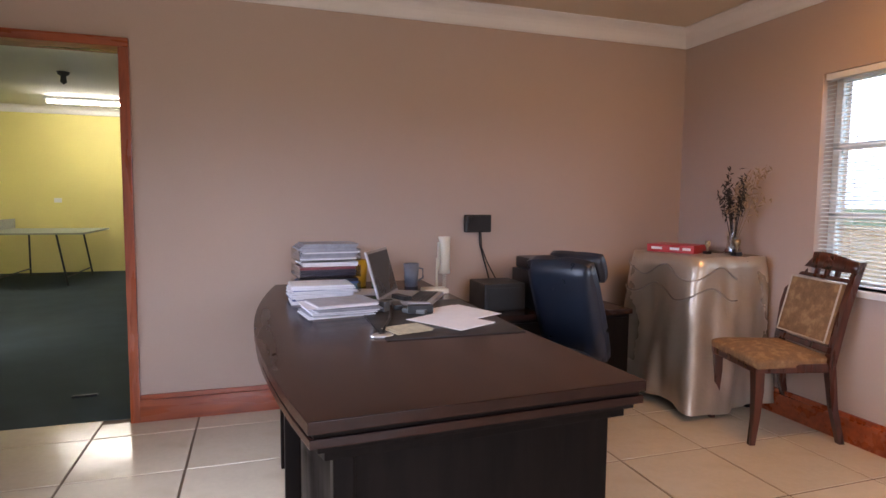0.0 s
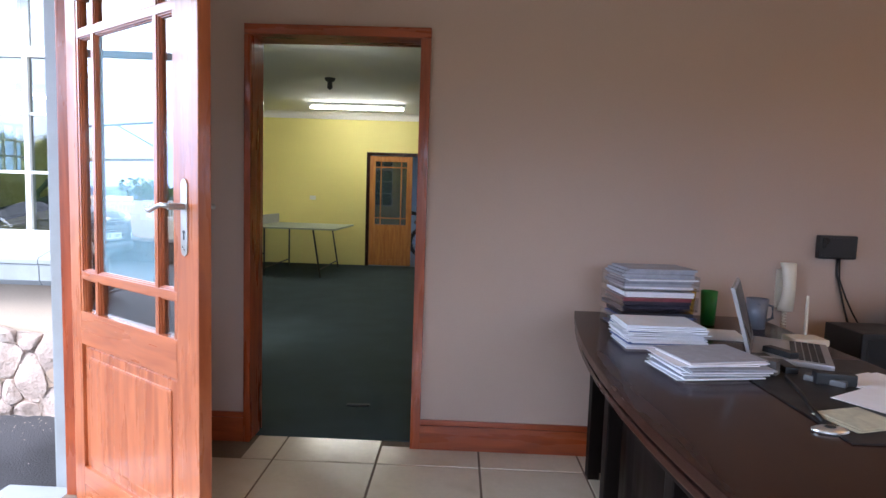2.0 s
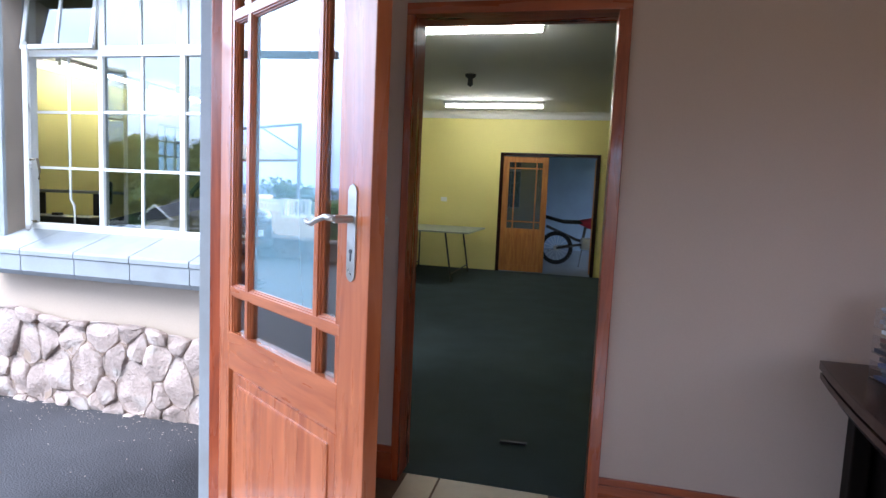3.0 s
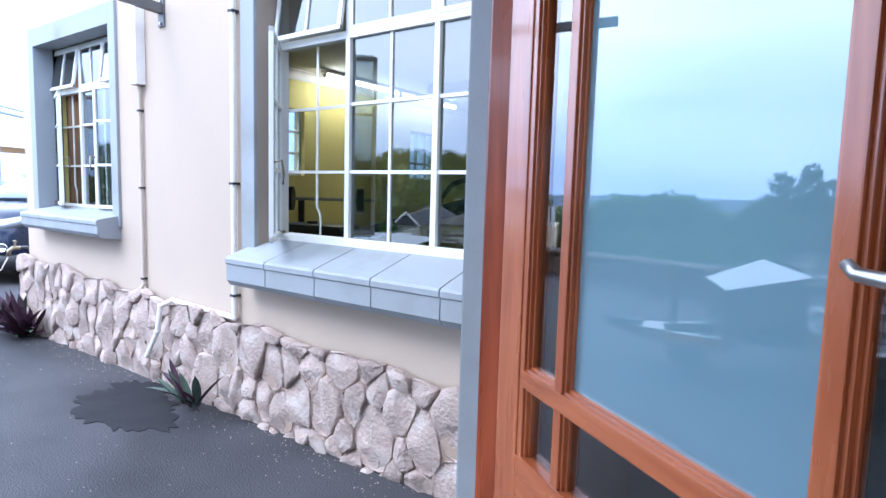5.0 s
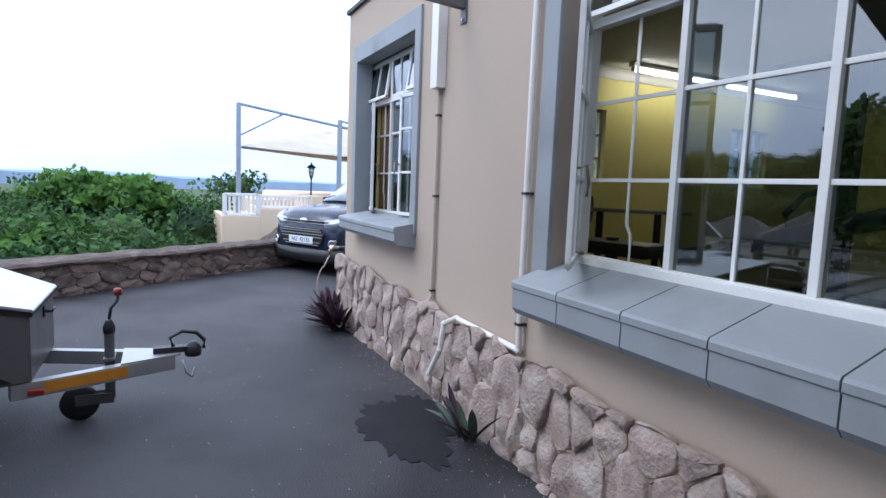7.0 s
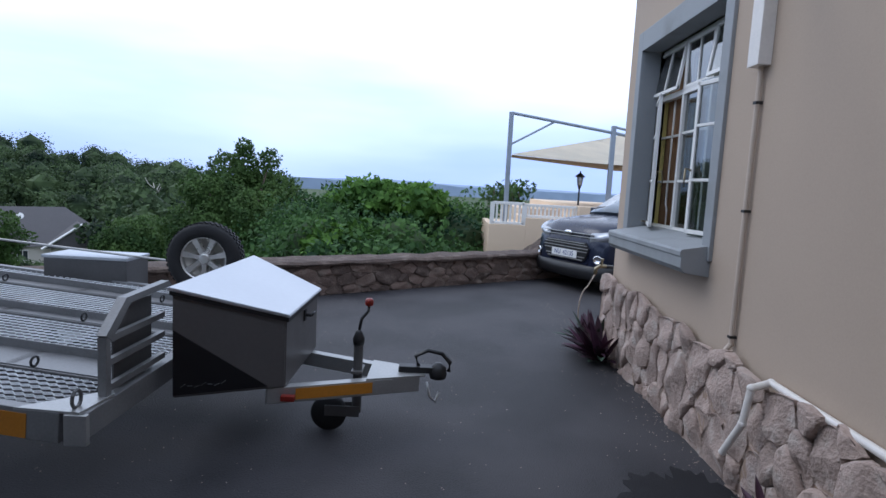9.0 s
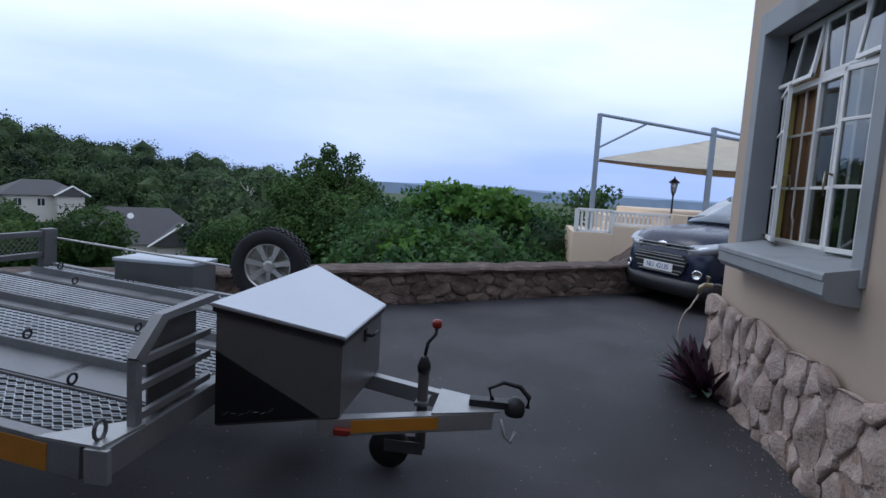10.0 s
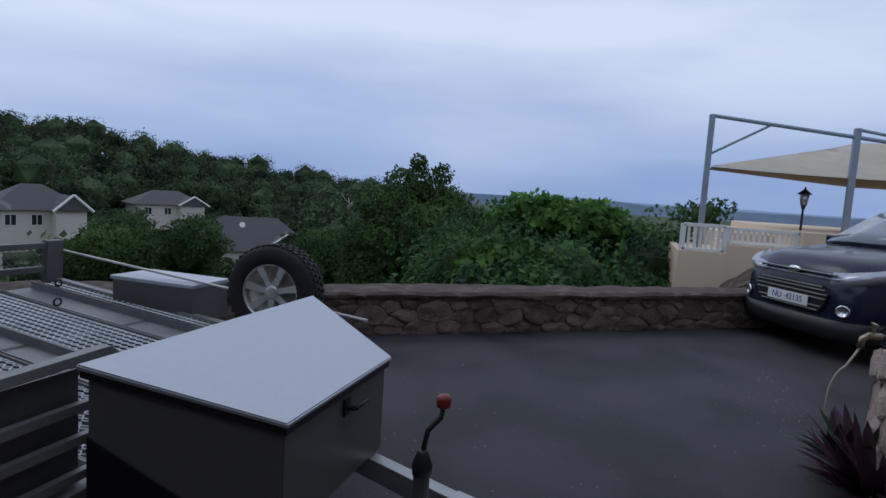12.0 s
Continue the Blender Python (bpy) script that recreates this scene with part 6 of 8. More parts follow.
# ---- trees and scrub ----
def tree(x, y, zc, r, n, size, seed, label, material, lobes=9, flat=1.0, tops=()):
    rng = np.random.default_rng(seed)
    zg = hill(x, y)
    t = thing("tree", label, "tree", Matrix.Translation((x, y, zg)))
    blobs = [(0, 0, zc - zg, r * 0.75, r * 0.75, r * 0.8 * flat)]
    for k in range(lobes):
        a = rng.uniform(0, 2 * math.pi)
        q = rng.uniform(0.45, 0.85) * r
        s = r * rng.uniform(0.32, 0.52)
        blobs.append((q * math.cos(a), q * math.sin(a), zc - zg + rng.uniform(-0.75, 0.6) * r * flat, s, s, s * 0.8))
    for a, b, c, s in tops:
        blobs.append((a, b, c - zg, s, s, s * 1.1))
    bm = bmesh.new()
    tube(bm, [(0, 0, -0.3), (0.05 * r, 0.02, (zc - zg) * 0.4), (0.0, 0.05 * r, (zc - zg) * 0.75), (0.03, 0, zc - zg + 0.3 * r)], 0.09 * r, 8, 0.03 * r)
    for b in blobs[1:]:
        tube(bm, [(0, 0, (zc - zg) * 0.5), (b[0] * 0.4, b[1] * 0.4, (zc - zg) * 0.5 + (b[2] - (zc - zg) * 0.5) * 0.55), (b[0], b[1], b[2])], 0.035 * r, 6, 0.008 * r)
    part("trunk", bm, M_BARK, t)
    ob = new("crown", quads("crown", leaves(blob_points(blobs, n, rng), size, rng, 1.0), material))
    ob.parent = t
    return t


tx, ty = polar(110.4, 24)
tree(tx, ty, -0.8, 2.75, 90000, 0.085, 4, "broad leafy tree beyond the low wall", F_TREE, 22, 1.0, ((0.1, 0.1, 2.35, 0.36), (0.3, 1.2, 1.9, 0.42), (-0.5, -0.9, 1.35, 0.75), (0, 0.1, 1.6, 0.65)))
tx, ty = polar(99.6, 22)
tree(tx, ty, -1.3, 2.2, 36000, 0.085, 14, "dense dark-leaved tree on the bank", F_TREE, 10, 0.9)
tx, ty = polar(134.5, 24)
tree(tx, ty, -2.0, 2.3, 42000, 0.08, 9, "rounded green bush below the drive", F_TREE, 12, 0.62)
tx, ty = polar(117.8, 40)
tree(tx, ty, -3.9, 3.8, 42000, 0.13, 21, "spreading tree in the valley", F_TREE, 12, 0.75)
tx, ty = polar(82.5, 62)
tree(tx, ty, 0.9, 2.4, 260, 0.36, 31, "thin far tree against the sky", F_TREE, 8, 0.55)
tx, ty = polar(85, 66)
tree(tx, ty, 0.7, 2.2, 220, 0.36, 33, "thin far tree against the sky", F_TREE, 8, 0.6)

rng = np.random.default_rng(77)
blobs = []
for k in range(110):
    u, d = rng.uniform(-7.5, 5.2), rng.uniform(2.5, 13)
    p = PA + PD * u + PN * d
    if p.x < -13.2 and p.y > -0.6:
        continue
    if math.degrees(math.atan2(-3.47 - p.x, p.y + 0.93)) > 106.5:
        continue
    top = (1.15 if u < 3.5 else 0.4) - 0.09 * max(0, d - 6) - (0.8 if d < 4 else 0.0) - rng.uniform(0, 0.5)
    s = rng.uniform(0.9, 1.6)
    blobs.append((p.x, p.y, top - s * 0.9, s * 1.15, s * 1.15, s * 0.9))
for k in range(26):
    u, d = rng.uniform(4, 15), rng.uniform(3, 12)
    p = PA + PD * u + PN * d
    s = rng.uniform(0.7, 1.2)
    blobs.append((p.x, p.y, hill(p.x, p.y) + 0.3, s, s, s * 0.7))
for k in range(16):
    x, y = polar(rng.uniform(76, 94), rng.uniform(21, 27))
    blobs.append((x, y, rng.uniform(-0.9, -0.3), 1.3, 1.3, 1.0))
pts = blob_points(blobs, 190000, rng, 0.35, 0.5)
hedge = tagged(new("creeper_bank", quads("creeper_bank", leaves(pts, 0.082, rng, 0.9, 1.6), F_HEDGE)), "bank of bright and dark green creepers beyond the wall", "shrubs", "", "stuff")
# dark spheres added for the bank's inner shade, so that no sky shows through
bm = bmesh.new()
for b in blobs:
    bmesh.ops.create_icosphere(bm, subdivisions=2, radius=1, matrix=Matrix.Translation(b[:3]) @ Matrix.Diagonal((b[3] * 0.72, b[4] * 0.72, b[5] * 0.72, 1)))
tagged(part("creeper_bank_stems", bm, F_FOREST), "dark filler spheres for the shaded inside of the creeper bank", "shrubs", "", "stuff")

fresh = []
for k in range(9):
    x, y = polar(rng.uniform(92.5, 100), rng.uniform(12.6, 14.6))
    fresh.append((x, y, rng.uniform(0.70, 1.0), 0.7, 0.7, 0.36))
for k in range(11):
    x, y = polar(rng.uniform(98, 106), rng.uniform(9.7, 10.8))
    fresh.append((x, y, rng.uniform(-0.35, 0.12), 0.5, 0.5, 0.36))
tagged(new("creeper_shoots", quads("creeper_shoots", leaves(blob_points(fresh, 9000, rng, 0.25, 0.5), 0.115, rng, 0.8, 1.9), F_BRIGHT)), "fresh light green creeper shoots over the bank", "shrubs", "", "stuff")

# tall trees above the south end of the drive, mirrored in the windows
for az, r, zc, rr, sd in ((157, 26, 2.4, 3.4, 41), (166, 24, 3.2, 3.2, 43), (175, 27, 3.0, 3.6, 47)):
    tx, ty = polar(az, r)
    tree(tx, ty, zc, rr, 9000, 0.26, sd, "tall dark-leaved tree above the drive", F_TREE, 10, 1.0)

# woods on the ridge and in the valley
houses_at = [polar(126.3, 95), polar(133.2, 122), polar(141.5, 78), polar(148.5, 70)]
allpts, cores = [], []
count = 0
for k in range(2400):
    az, r = (rng.uniform(106, 160) if k % 5 else rng.uniform(58, 215)), 34 + 215 * math.sqrt(rng.random())
    x, y = polar(az, r)
    zg = hill(x, y)
    if (Vector((x, y)) - PA).dot(PN) < 16:
        continue
    near_house = any(math.hypot(x - a, y - b) < 12 for a, b in houses_at)
    screen = [1.3 + (r / hr) * (ev - 1.3) for q, hr, ev in ((126.3, 95, -11.0), (133.2, 122, -4.9), (141.5, 78, -5.2), (148.5, 70, -4.2)) if abs(az - q) < 6.0 and r < hr]
    if near_house:
        continue
    s = rng.uniform(1.6, 5.6)
    tall = rng.uniform(0.5, 1.9) if az > 104 else rng.uniform(0.4, 0.7)
    c = zg + s * 0.9 * tall + 0.5
    lim = 1.3 + (r * math.tan(radians(-0.3)) if az < 113 else 1e9)
    if screen:
        lim = min(lim, min(screen))
    if c + s > lim:
        c = lim - s
    bl = [(x, y, c, s, s, s * 0.85)] + [(x + rng.uniform(-0.8, 0.8) * s, y + rng.uniform(-0.8, 0.8) * s, c + rng.uniform(-0.3, 0.55) * s, s * 0.45, s * 0.45, s * 0.4) for q in range(6)]
    nl = int(800 * (1.0 if r < 170 else 0.75))
    allpts.append(blob_points(bl, nl, rng, 0.3, 0.55))
    cores.append((x, y, c - 0.1 * s, s * 0.8))
    count += 1
    if count > 760:
        break
pts = np.concatenate(allpts)
tagged(new("far_woods", quads("far_woods", leaves(pts, 0.46, rng, 1.7, 1.5), F_FOREST)), "dark green woods covering the ridge and valley", "woods", "", "stuff")
# Added spheres fill each crown as its shaded inside; no foliage is modelled there.
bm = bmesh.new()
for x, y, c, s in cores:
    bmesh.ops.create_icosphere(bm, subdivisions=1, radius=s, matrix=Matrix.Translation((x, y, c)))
tagged(part("far_woods_shade", bm, F_FOREST), "filler spheres for the shaded inside of the far woods", "woods", "", "stuff")

def snag(az, r, zt, h, seed):
    """A dead tree: a pale bare stem with a few forked limbs."""
    rng = random.Random(seed)
    x, y = polar(az, r)
    t = thing("dead_tree", "pale leafless dead tree standing among the woods", "tree", Matrix.Translation((x, y, zt - h)), "dead trees")
    bm = bmesh.new()
    tube(bm, [(0, 0, -6), (0.1, 0.1, h * 0.4), (0.0, 0.3, h * 0.75), (0.2, 0.2, h)], 0.16, 6, 0.05)
    for k in range(5):
        a, z = rng.uniform(0, 6.28), h * rng.uniform(0.5, 0.85)
        e = Vector((math.cos(a), math.sin(a), 1.1)) * rng.uniform(0.7, 1.5)
        tube(bm, [(0, 0.2, z), (e.x * 0.6, 0.2 + e.y * 0.6, z + e.z * 0.4), (e.x, 0.2 + e.y, z + e.z)], 0.07, 5, 0.03)
    part("trunk", bm, M_SNAG, t)


for az, r, zt, h, sd in ((110.6, 96, 4.2, 3.2, 1), (113.0, 110, 0.8, 3.0, 2), (109.2, 120, 3.0, 3.0, 3), (117.0, 90, -0.6, 3.6, 4)):
    snag(az, r, zt, h, sd)

# ---- office: desk ----
def desk():
    d = thing("office_desk", "large dark veneered desk with a bowed front and moulded edge", "desk")
    west = [(0.735 - 0.115 * math.sin(math.pi * k / 14) ** 0.9, -2.275 + 2.16 * k / 14) for k in range(15)]
    east = [(1.60, -0.115), (1.60, -1.55), (1.645, -2.225)]
    out = west + east
    def inset(q):
        return [(x + (q if i < 15 else -q), y + (q if i in (0, 17) else (-q if i in (14, 15) else 0))) for i, (x, y) in enumerate(out)]
    # Recessed mouldings wear the near-black panel veneer: shadow under the top put into colour.
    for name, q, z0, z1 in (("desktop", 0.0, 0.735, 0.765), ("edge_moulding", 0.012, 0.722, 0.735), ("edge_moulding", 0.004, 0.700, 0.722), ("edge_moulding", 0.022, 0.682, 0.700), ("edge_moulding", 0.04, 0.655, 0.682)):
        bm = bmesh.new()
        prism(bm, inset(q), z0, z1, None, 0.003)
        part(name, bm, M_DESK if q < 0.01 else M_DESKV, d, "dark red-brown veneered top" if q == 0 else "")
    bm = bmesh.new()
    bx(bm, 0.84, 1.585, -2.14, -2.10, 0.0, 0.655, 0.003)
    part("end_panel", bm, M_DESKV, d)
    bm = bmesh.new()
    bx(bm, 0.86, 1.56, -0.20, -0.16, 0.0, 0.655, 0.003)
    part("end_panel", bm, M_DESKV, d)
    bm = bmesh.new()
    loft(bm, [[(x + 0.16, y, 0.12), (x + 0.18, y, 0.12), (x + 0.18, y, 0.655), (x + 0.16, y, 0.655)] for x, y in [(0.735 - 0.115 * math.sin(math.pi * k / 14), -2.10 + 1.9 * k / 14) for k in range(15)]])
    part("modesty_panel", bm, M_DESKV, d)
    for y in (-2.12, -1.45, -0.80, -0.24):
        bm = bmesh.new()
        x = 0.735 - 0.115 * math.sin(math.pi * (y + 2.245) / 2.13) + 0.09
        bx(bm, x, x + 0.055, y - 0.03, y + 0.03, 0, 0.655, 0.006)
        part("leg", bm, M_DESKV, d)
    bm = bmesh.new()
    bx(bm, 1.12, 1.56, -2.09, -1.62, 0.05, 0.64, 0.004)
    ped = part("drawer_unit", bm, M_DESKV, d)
    for k in range(3):
        bm = bmesh.new()
        bx(bm, 1.562, 1.578, -2.07, -1.64, 0.07 + 0.19 * k, 0.245 + 0.19 * k, 0.004)
        part("drawer", bm, M_DESK, ped)
    return d


desk()
bm = bmesh.new()
bx(bm, 1.06, 1.585, -1.60, -0.86, 0.765, 0.769, 0.001)
solo("desk_mat", bm, M_PLASTIC, "thin black desk mat under the papers", "desk mat")


def sheets(name, label, x, y, z, w, h, n, yaw, seed, t=0.0035, mats=(M_PAPER,), spread=0.012, group=""):
    """A loose pile: each leaf or booklet is a part, a little out of line with the one below."""
    rng = random.Random(seed)
    o = thing(name, label, "papers", Matrix.Translation((x, y, z)) @ Matrix.Rotation(radians(yaw), 4, "Z"), group)
    q = 0.0
    for k in range(n):
        tt = t * rng.uniform(0.7, 1.5)
        bm = bmesh.new()
        ww, hh = w * rng.uniform(0.93, 1.0), h * rng.uniform(0.93, 1.0)
        bx(bm, -ww / 2, ww / 2, -hh / 2, hh / 2, q, q + tt * 0.95, min(0.0012, tt * 0.3), Matrix.Translation((rng.uniform(-spread, spread), rng.uniform(-spread, spread), 0)) @ Matrix.Rotation(radians(rng.uniform(-4, 4)), 4, "Z"))
        part("sheet", bm, rng.choice(mats), o)
        q += tt
    return o, q


DZ = 0.765
tr = thing("letter_tray", "clear acrylic letter tray crammed with magazines", "letter tray", Matrix.Translation((0.985, -0.40, DZ)) @ Matrix.Rotation(radians(6), 4, "Z"))
for z in (0.0, 0.085, 0.17):
    bm = bmesh.new()
    bx(bm, -0.16, 0.16, -0.125, 0.125, z, z + 0.004)
    bx(bm, -0.16, -0.156, -0.125, 0.125, z, z + 0.06)
    bx(bm, 0.156, 0.16, -0.125, 0.125, z, z + 0.06)
    part("tray", bm, M_CLEAR, tr)
for z, n, ms, sd in ((0.005, 6, (M_TEAL, M_PAPER, M_DARKCARD, M_PAPERB), 1), (0.09, 6, (M_DARKCARD, M_REDCARD, M_DARKCARD, M_PAPER), 2), (0.175, 8, (M_PAPER, M_PAPER, M_PRINT), 3)):
    o, q = sheets("magazine_stack", "stack of magazines and papers in the letter tray", 0.985, -0.40, DZ + z, 0.30, 0.22, n, 6, sd, 0.010, ms, 0.012, "magazine stacks")
sheets("paper_pile", "thick pile of printed papers on a blue folder", 0.93, -0.70, DZ, 0.30, 0.21, 20, 2, 4, 0.0042, (M_PAPER, M_PAPER, M_PAPER, M_PAPER, M_PAPERB), 0.014)
sheets("envelope_pile", "pile of white letters and envelopes", 0.965, -1.05, DZ, 0.28, 0.21, 14, 10, 7, 0.0035, (M_PAPER, M_PAPER, M_PRINT, M_PAPER), 0.024)
sheets("loose_sheets", "two loose printed sheets on the desk mat", 1.36, -1.36, DZ + 0.005, 0.21, 0.297, 2, 28, 9, 0.0015, (M_PAPER,), 0.012)
sheets("loose_sheets", "loose printed sheet beside the keyboard", 1.475, -1.20, DZ + 0.005, 0.21, 0.297, 2, 24, 10, 0.0015, (M_PAPER,), 0.01)
sheets("loose_sheets", "white sheet behind the laptop", 1.19, -0.52, DZ, 0.297, 0.21, 2, -8, 11, 0.0015, (M_PAPER,), 0.01)
sheets("bank_notes", "small pale notes lying on the desk mat", 1.17, -1.44, DZ + 0.005, 0.15, 0.13, 3, 18, 12, 0.0012, (M_NOTE,), 0.02)
lp = thing("laptop", "open silver laptop with a dark screen, seen from the side", "laptop", Matrix.Translation((1.36, -0.82, DZ)) @ Matrix.Rotation(radians(-118), 4, "Z"))
bm = bmesh.new()
bx(bm, -0.17, 0.17, -0.12, 0.12, 0, 0.022, 0.005)
base = part("base", bm, M_LAPTOP, lp)
bm = bmesh.new()
for r in range(5):
    for k in range(12):
        bx(bm, -0.145 + k * 0.0245, -0.145 + k * 0.0245 + 0.02, 0.0 + r * 0.02, 0.016 + r * 0.02, 0.022, 0.0245)
part("keyboard", bm, M_PLASTIC, base)
LM = Matrix.Translation((0, -0.12, 0.02)) @ Matrix.Rotation(radians(16), 4, "X")
bm = bmesh.new()
bx(bm, -0.17, 0.17, -0.012, 0.0, 0, 0.235, 0.004)
scr = part("screen_lid", bm, M_LAPTOP, lp, "", LM)
bm = bmesh.new()
bx(bm, -0.158, 0.158, 0.0, 0.002, 0.014, 0.222)
part("screen", bm, M_SCREEN, scr)


def cup(name, x, y, r, h, material, label, handle=False):
    o = thing(name, label, name.replace("_", " "), Matrix.Translation((x, y, DZ)))
    bm = bmesh.new()
    spin(bm, [(r * 0.82, 0), (r, h), (r * 0.92, h), (r * 0.76, 0.01)], None, 20)
    part("body", bm, material, o)
    if handle:
        bm = bmesh.new()
        tube(bm, [(r * 0.9, 0, h * 0.8), (r * 1.5, 0, h * 0.75), (r * 1.55, 0, h * 0.35), (r * 0.9, 0, h * 0.25)], 0.006, 6)
        part("handle", bm, material, o)


cup("plastic_tub", 1.17, -0.28, 0.065, 0.15, M_YCUP, "yellow plastic tub on the back of the desk")
cup("plastic_bottle", 1.28, -0.32, 0.035, 0.15, M_GREENP, "green plastic bottle beside the yellow tub")
cup("coffee_mug", 1.47, -0.36, 0.045, 0.13, M_MUG, "grey-blue glazed mug on the desk", True)
ph = thing("desk_gadgets", "black cables, phone and stapler jumbled on the desk", "clutter", Matrix.Translation((1.16, -1.02, DZ)))
rg = random.Random(5)
for k in range(7):
    bm = bmesh.new()
    a = rg.uniform(0, 3.14)
    bx(bm, -0.055, 0.055, -0.02, 0.02, 0, rg.uniform(0.015, 0.05), 0.006, Matrix.Translation((rg.uniform(-0.03, 0.16), rg.uniform(-0.17, 0.14), 0.001)) @ Matrix.Rotation(a, 4, "Z"))
    part("gadget", bm, (M_PLASTIC, M_STEELD, M_PLASTIC, M_BLACK)[k % 4], ph)
bm = bmesh.new()
tube(bm, [(0.02, -0.1, 0.01), (-0.02, -0.25, 0.006), (-0.06, -0.36, 0.006), (-0.09, -0.46, 0.006)], 0.006, 6)
part("cable", bm, M_PLASTIC, ph)
sp = thing("key_fob", "oval silver fob lying on the dark desk", "key fob", Matrix.Translation((1.055, -1.53, DZ)))
bm = bmesh.new()
spin(bm, [(0.03, 0), (0.032, 0.006), (0.022, 0.012), (0, 0.013)], Matrix.Diagonal((1.35, 0.8, 1, 1)), 24)
part("case", bm, M_ALLOY, sp)
bm = bmesh.new()
spin(bm, [(0.012, 0.012), (0.010, 0.015), (0, 0.0155)], Matrix.Diagonal((1.2, 0.8, 1, 1)), 16)
part("button", bm, M_PLASTIC, sp)
rt = thing("wifi_router", "small white router with an upright aerial", "router", Matrix.Translation((1.535, -0.62, DZ)))
bm = bmesh.new()
bx(bm, -0.07, 0.06, -0.05, 0.05, 0, 0.026, 0.008)
part("case", bm, M_IVORY, rt)
bm = bmesh.new()
rod(bm, (0.02, 0.045, 0.02), (0.022, 0.05, 0.18), 0.007, 0.005)
part("aerial", bm, M_IVORY, rt)

# ---- on the office wall ----
ic = thing("wall_intercom", "ivory handset intercom hanging on the wall", "intercom")
bm = bmesh.new()
bx(bm, 1.735, 1.80, -0.024, 0, 0.80, 0.99, 0.008)
part("back_plate", bm, M_IVORY, ic)
bm = bmesh.new()
secs = []
for k in range(9):
    q = k / 8
    w = 0.030 + 0.010 * abs(2 * q - 1) ** 2
    yc = -0.045 - 0.022 * math.sin(math.pi * q)
    secs.append([(1.768 + w * math.cos(a), yc + 0.022 * math.sin(a), 0.79 + 0.235 * q) for a in [2 * math.pi * j / 10 for j in range(10)]])
loft(bm, secs)
part("handset", bm, M_IVORY, ic)
bm = bmesh.new()
tube(bm, [(1.775 + 0.012 * math.cos(k * 1.6), -0.03 + 0.012 * math.sin(k * 1.6), 0.79 - 0.0035 * k) for k in range(30)], 0.004, 5)
part("coiled_cord", bm, M_IVORY, ic)
tb = thing("wall_tablet", "black slab-shaped device mounted on the wall", "tablet")
bm = bmesh.new()
bx(bm, 1.912, 2.092, -0.040, -0.004, 1.050, 1.165, 0.010)
part("case", bm, M_PLASTIC, tb)
bm = bmesh.new()
bx(bm, 1.925, 2.079, -0.0425, -0.040, 1.063, 1.152, 0.001)
part("screen", bm, M_BLACK, tb)
bm = bmesh.new()
tube(bm, [(2.02, -0.012, 1.05), (2.025, -0.010, 0.97), (2.05, -0.014, 0.88), (2.075, -0.012, 0.80), (2.085, -0.03, 0.74)], 0.005, 6)
tube(bm, [(2.03, -0.012, 1.05), (2.035, -0.016, 0.95), (2.07, -0.022, 0.86), (2.11, -0.016, 0.79), (2.14, -0.03, 0.73)], 0.004, 6)
part("cable", bm, M_PLASTIC, tb)
# side cabinet with machines
sc = thing("side_cabinet", "low dark cabinet along the wall beside the desk", "cabinet")
bm = bmesh.new()
bx(bm, 1.70, 2.82, -0.52, -0.03, 0.06, 0.57, 0.004)
part("body", bm, M_DESKV, sc)
bm = bmesh.new()
bx(bm, 1.69, 2.83, -0.54, -0.025, 0.57, 0.60, 0.006)
part("top", bm, M_DESK, sc)
for k in range(2):
    bm = bmesh.new()
    bx(bm, 1.72 + 0.55 * k, 2.25 + 0.55 * k, -0.538, -0.521, 0.08, 0.55, 0.004)
    dr = part("door", bm, M_DESKV, sc)
    bm = bmesh.new()
    rod(bm, (2.20 + 0.12 * k, -0.55, 0.30), (2.20 + 0.12 * k, -0.55, 0.38), 0.006)
    part("handle", bm, M_STEEL, dr)
bm = bmesh.new()
bx(bm, 1.905, 2.17, -0.40, -0.14, 0.60, 0.765, 0.012)
bx(bm, 1.93, 2.145, -0.404, -0.40, 0.62, 0.74, 0.002)
solo("speaker_box", bm, M_PLASTIC, "black subwoofer box on the side cabinet", "speaker")
pr = thing("printer", "black desktop printer on the side cabinet", "printer")
bm = bmesh.new()
bx(bm, 2.215, 2.60, -0.46, -0.10, 0.60, 0.83, 0.015)
part("body", bm, M_PLASTIC, pr)
bm = bmesh.new()
bx(bm, 2.23, 2.585, -0.45, -0.12, 0.832, 0.905, 0.02)
part("scanner_lid", bm, M_BLACK, pr)
bm = bmesh.new()
bx(bm, 2.26, 2.55, -0.55, -0.44, 0.655, 0.662)
part("paper_tray", bm, M_BLACK, pr)
bm = bmesh.new()
bx(bm, 2.28, 2.53, -0.465, -0.459, 0.76, 0.815, 0.002)
part("control_panel", bm, M_STEELD, pr)


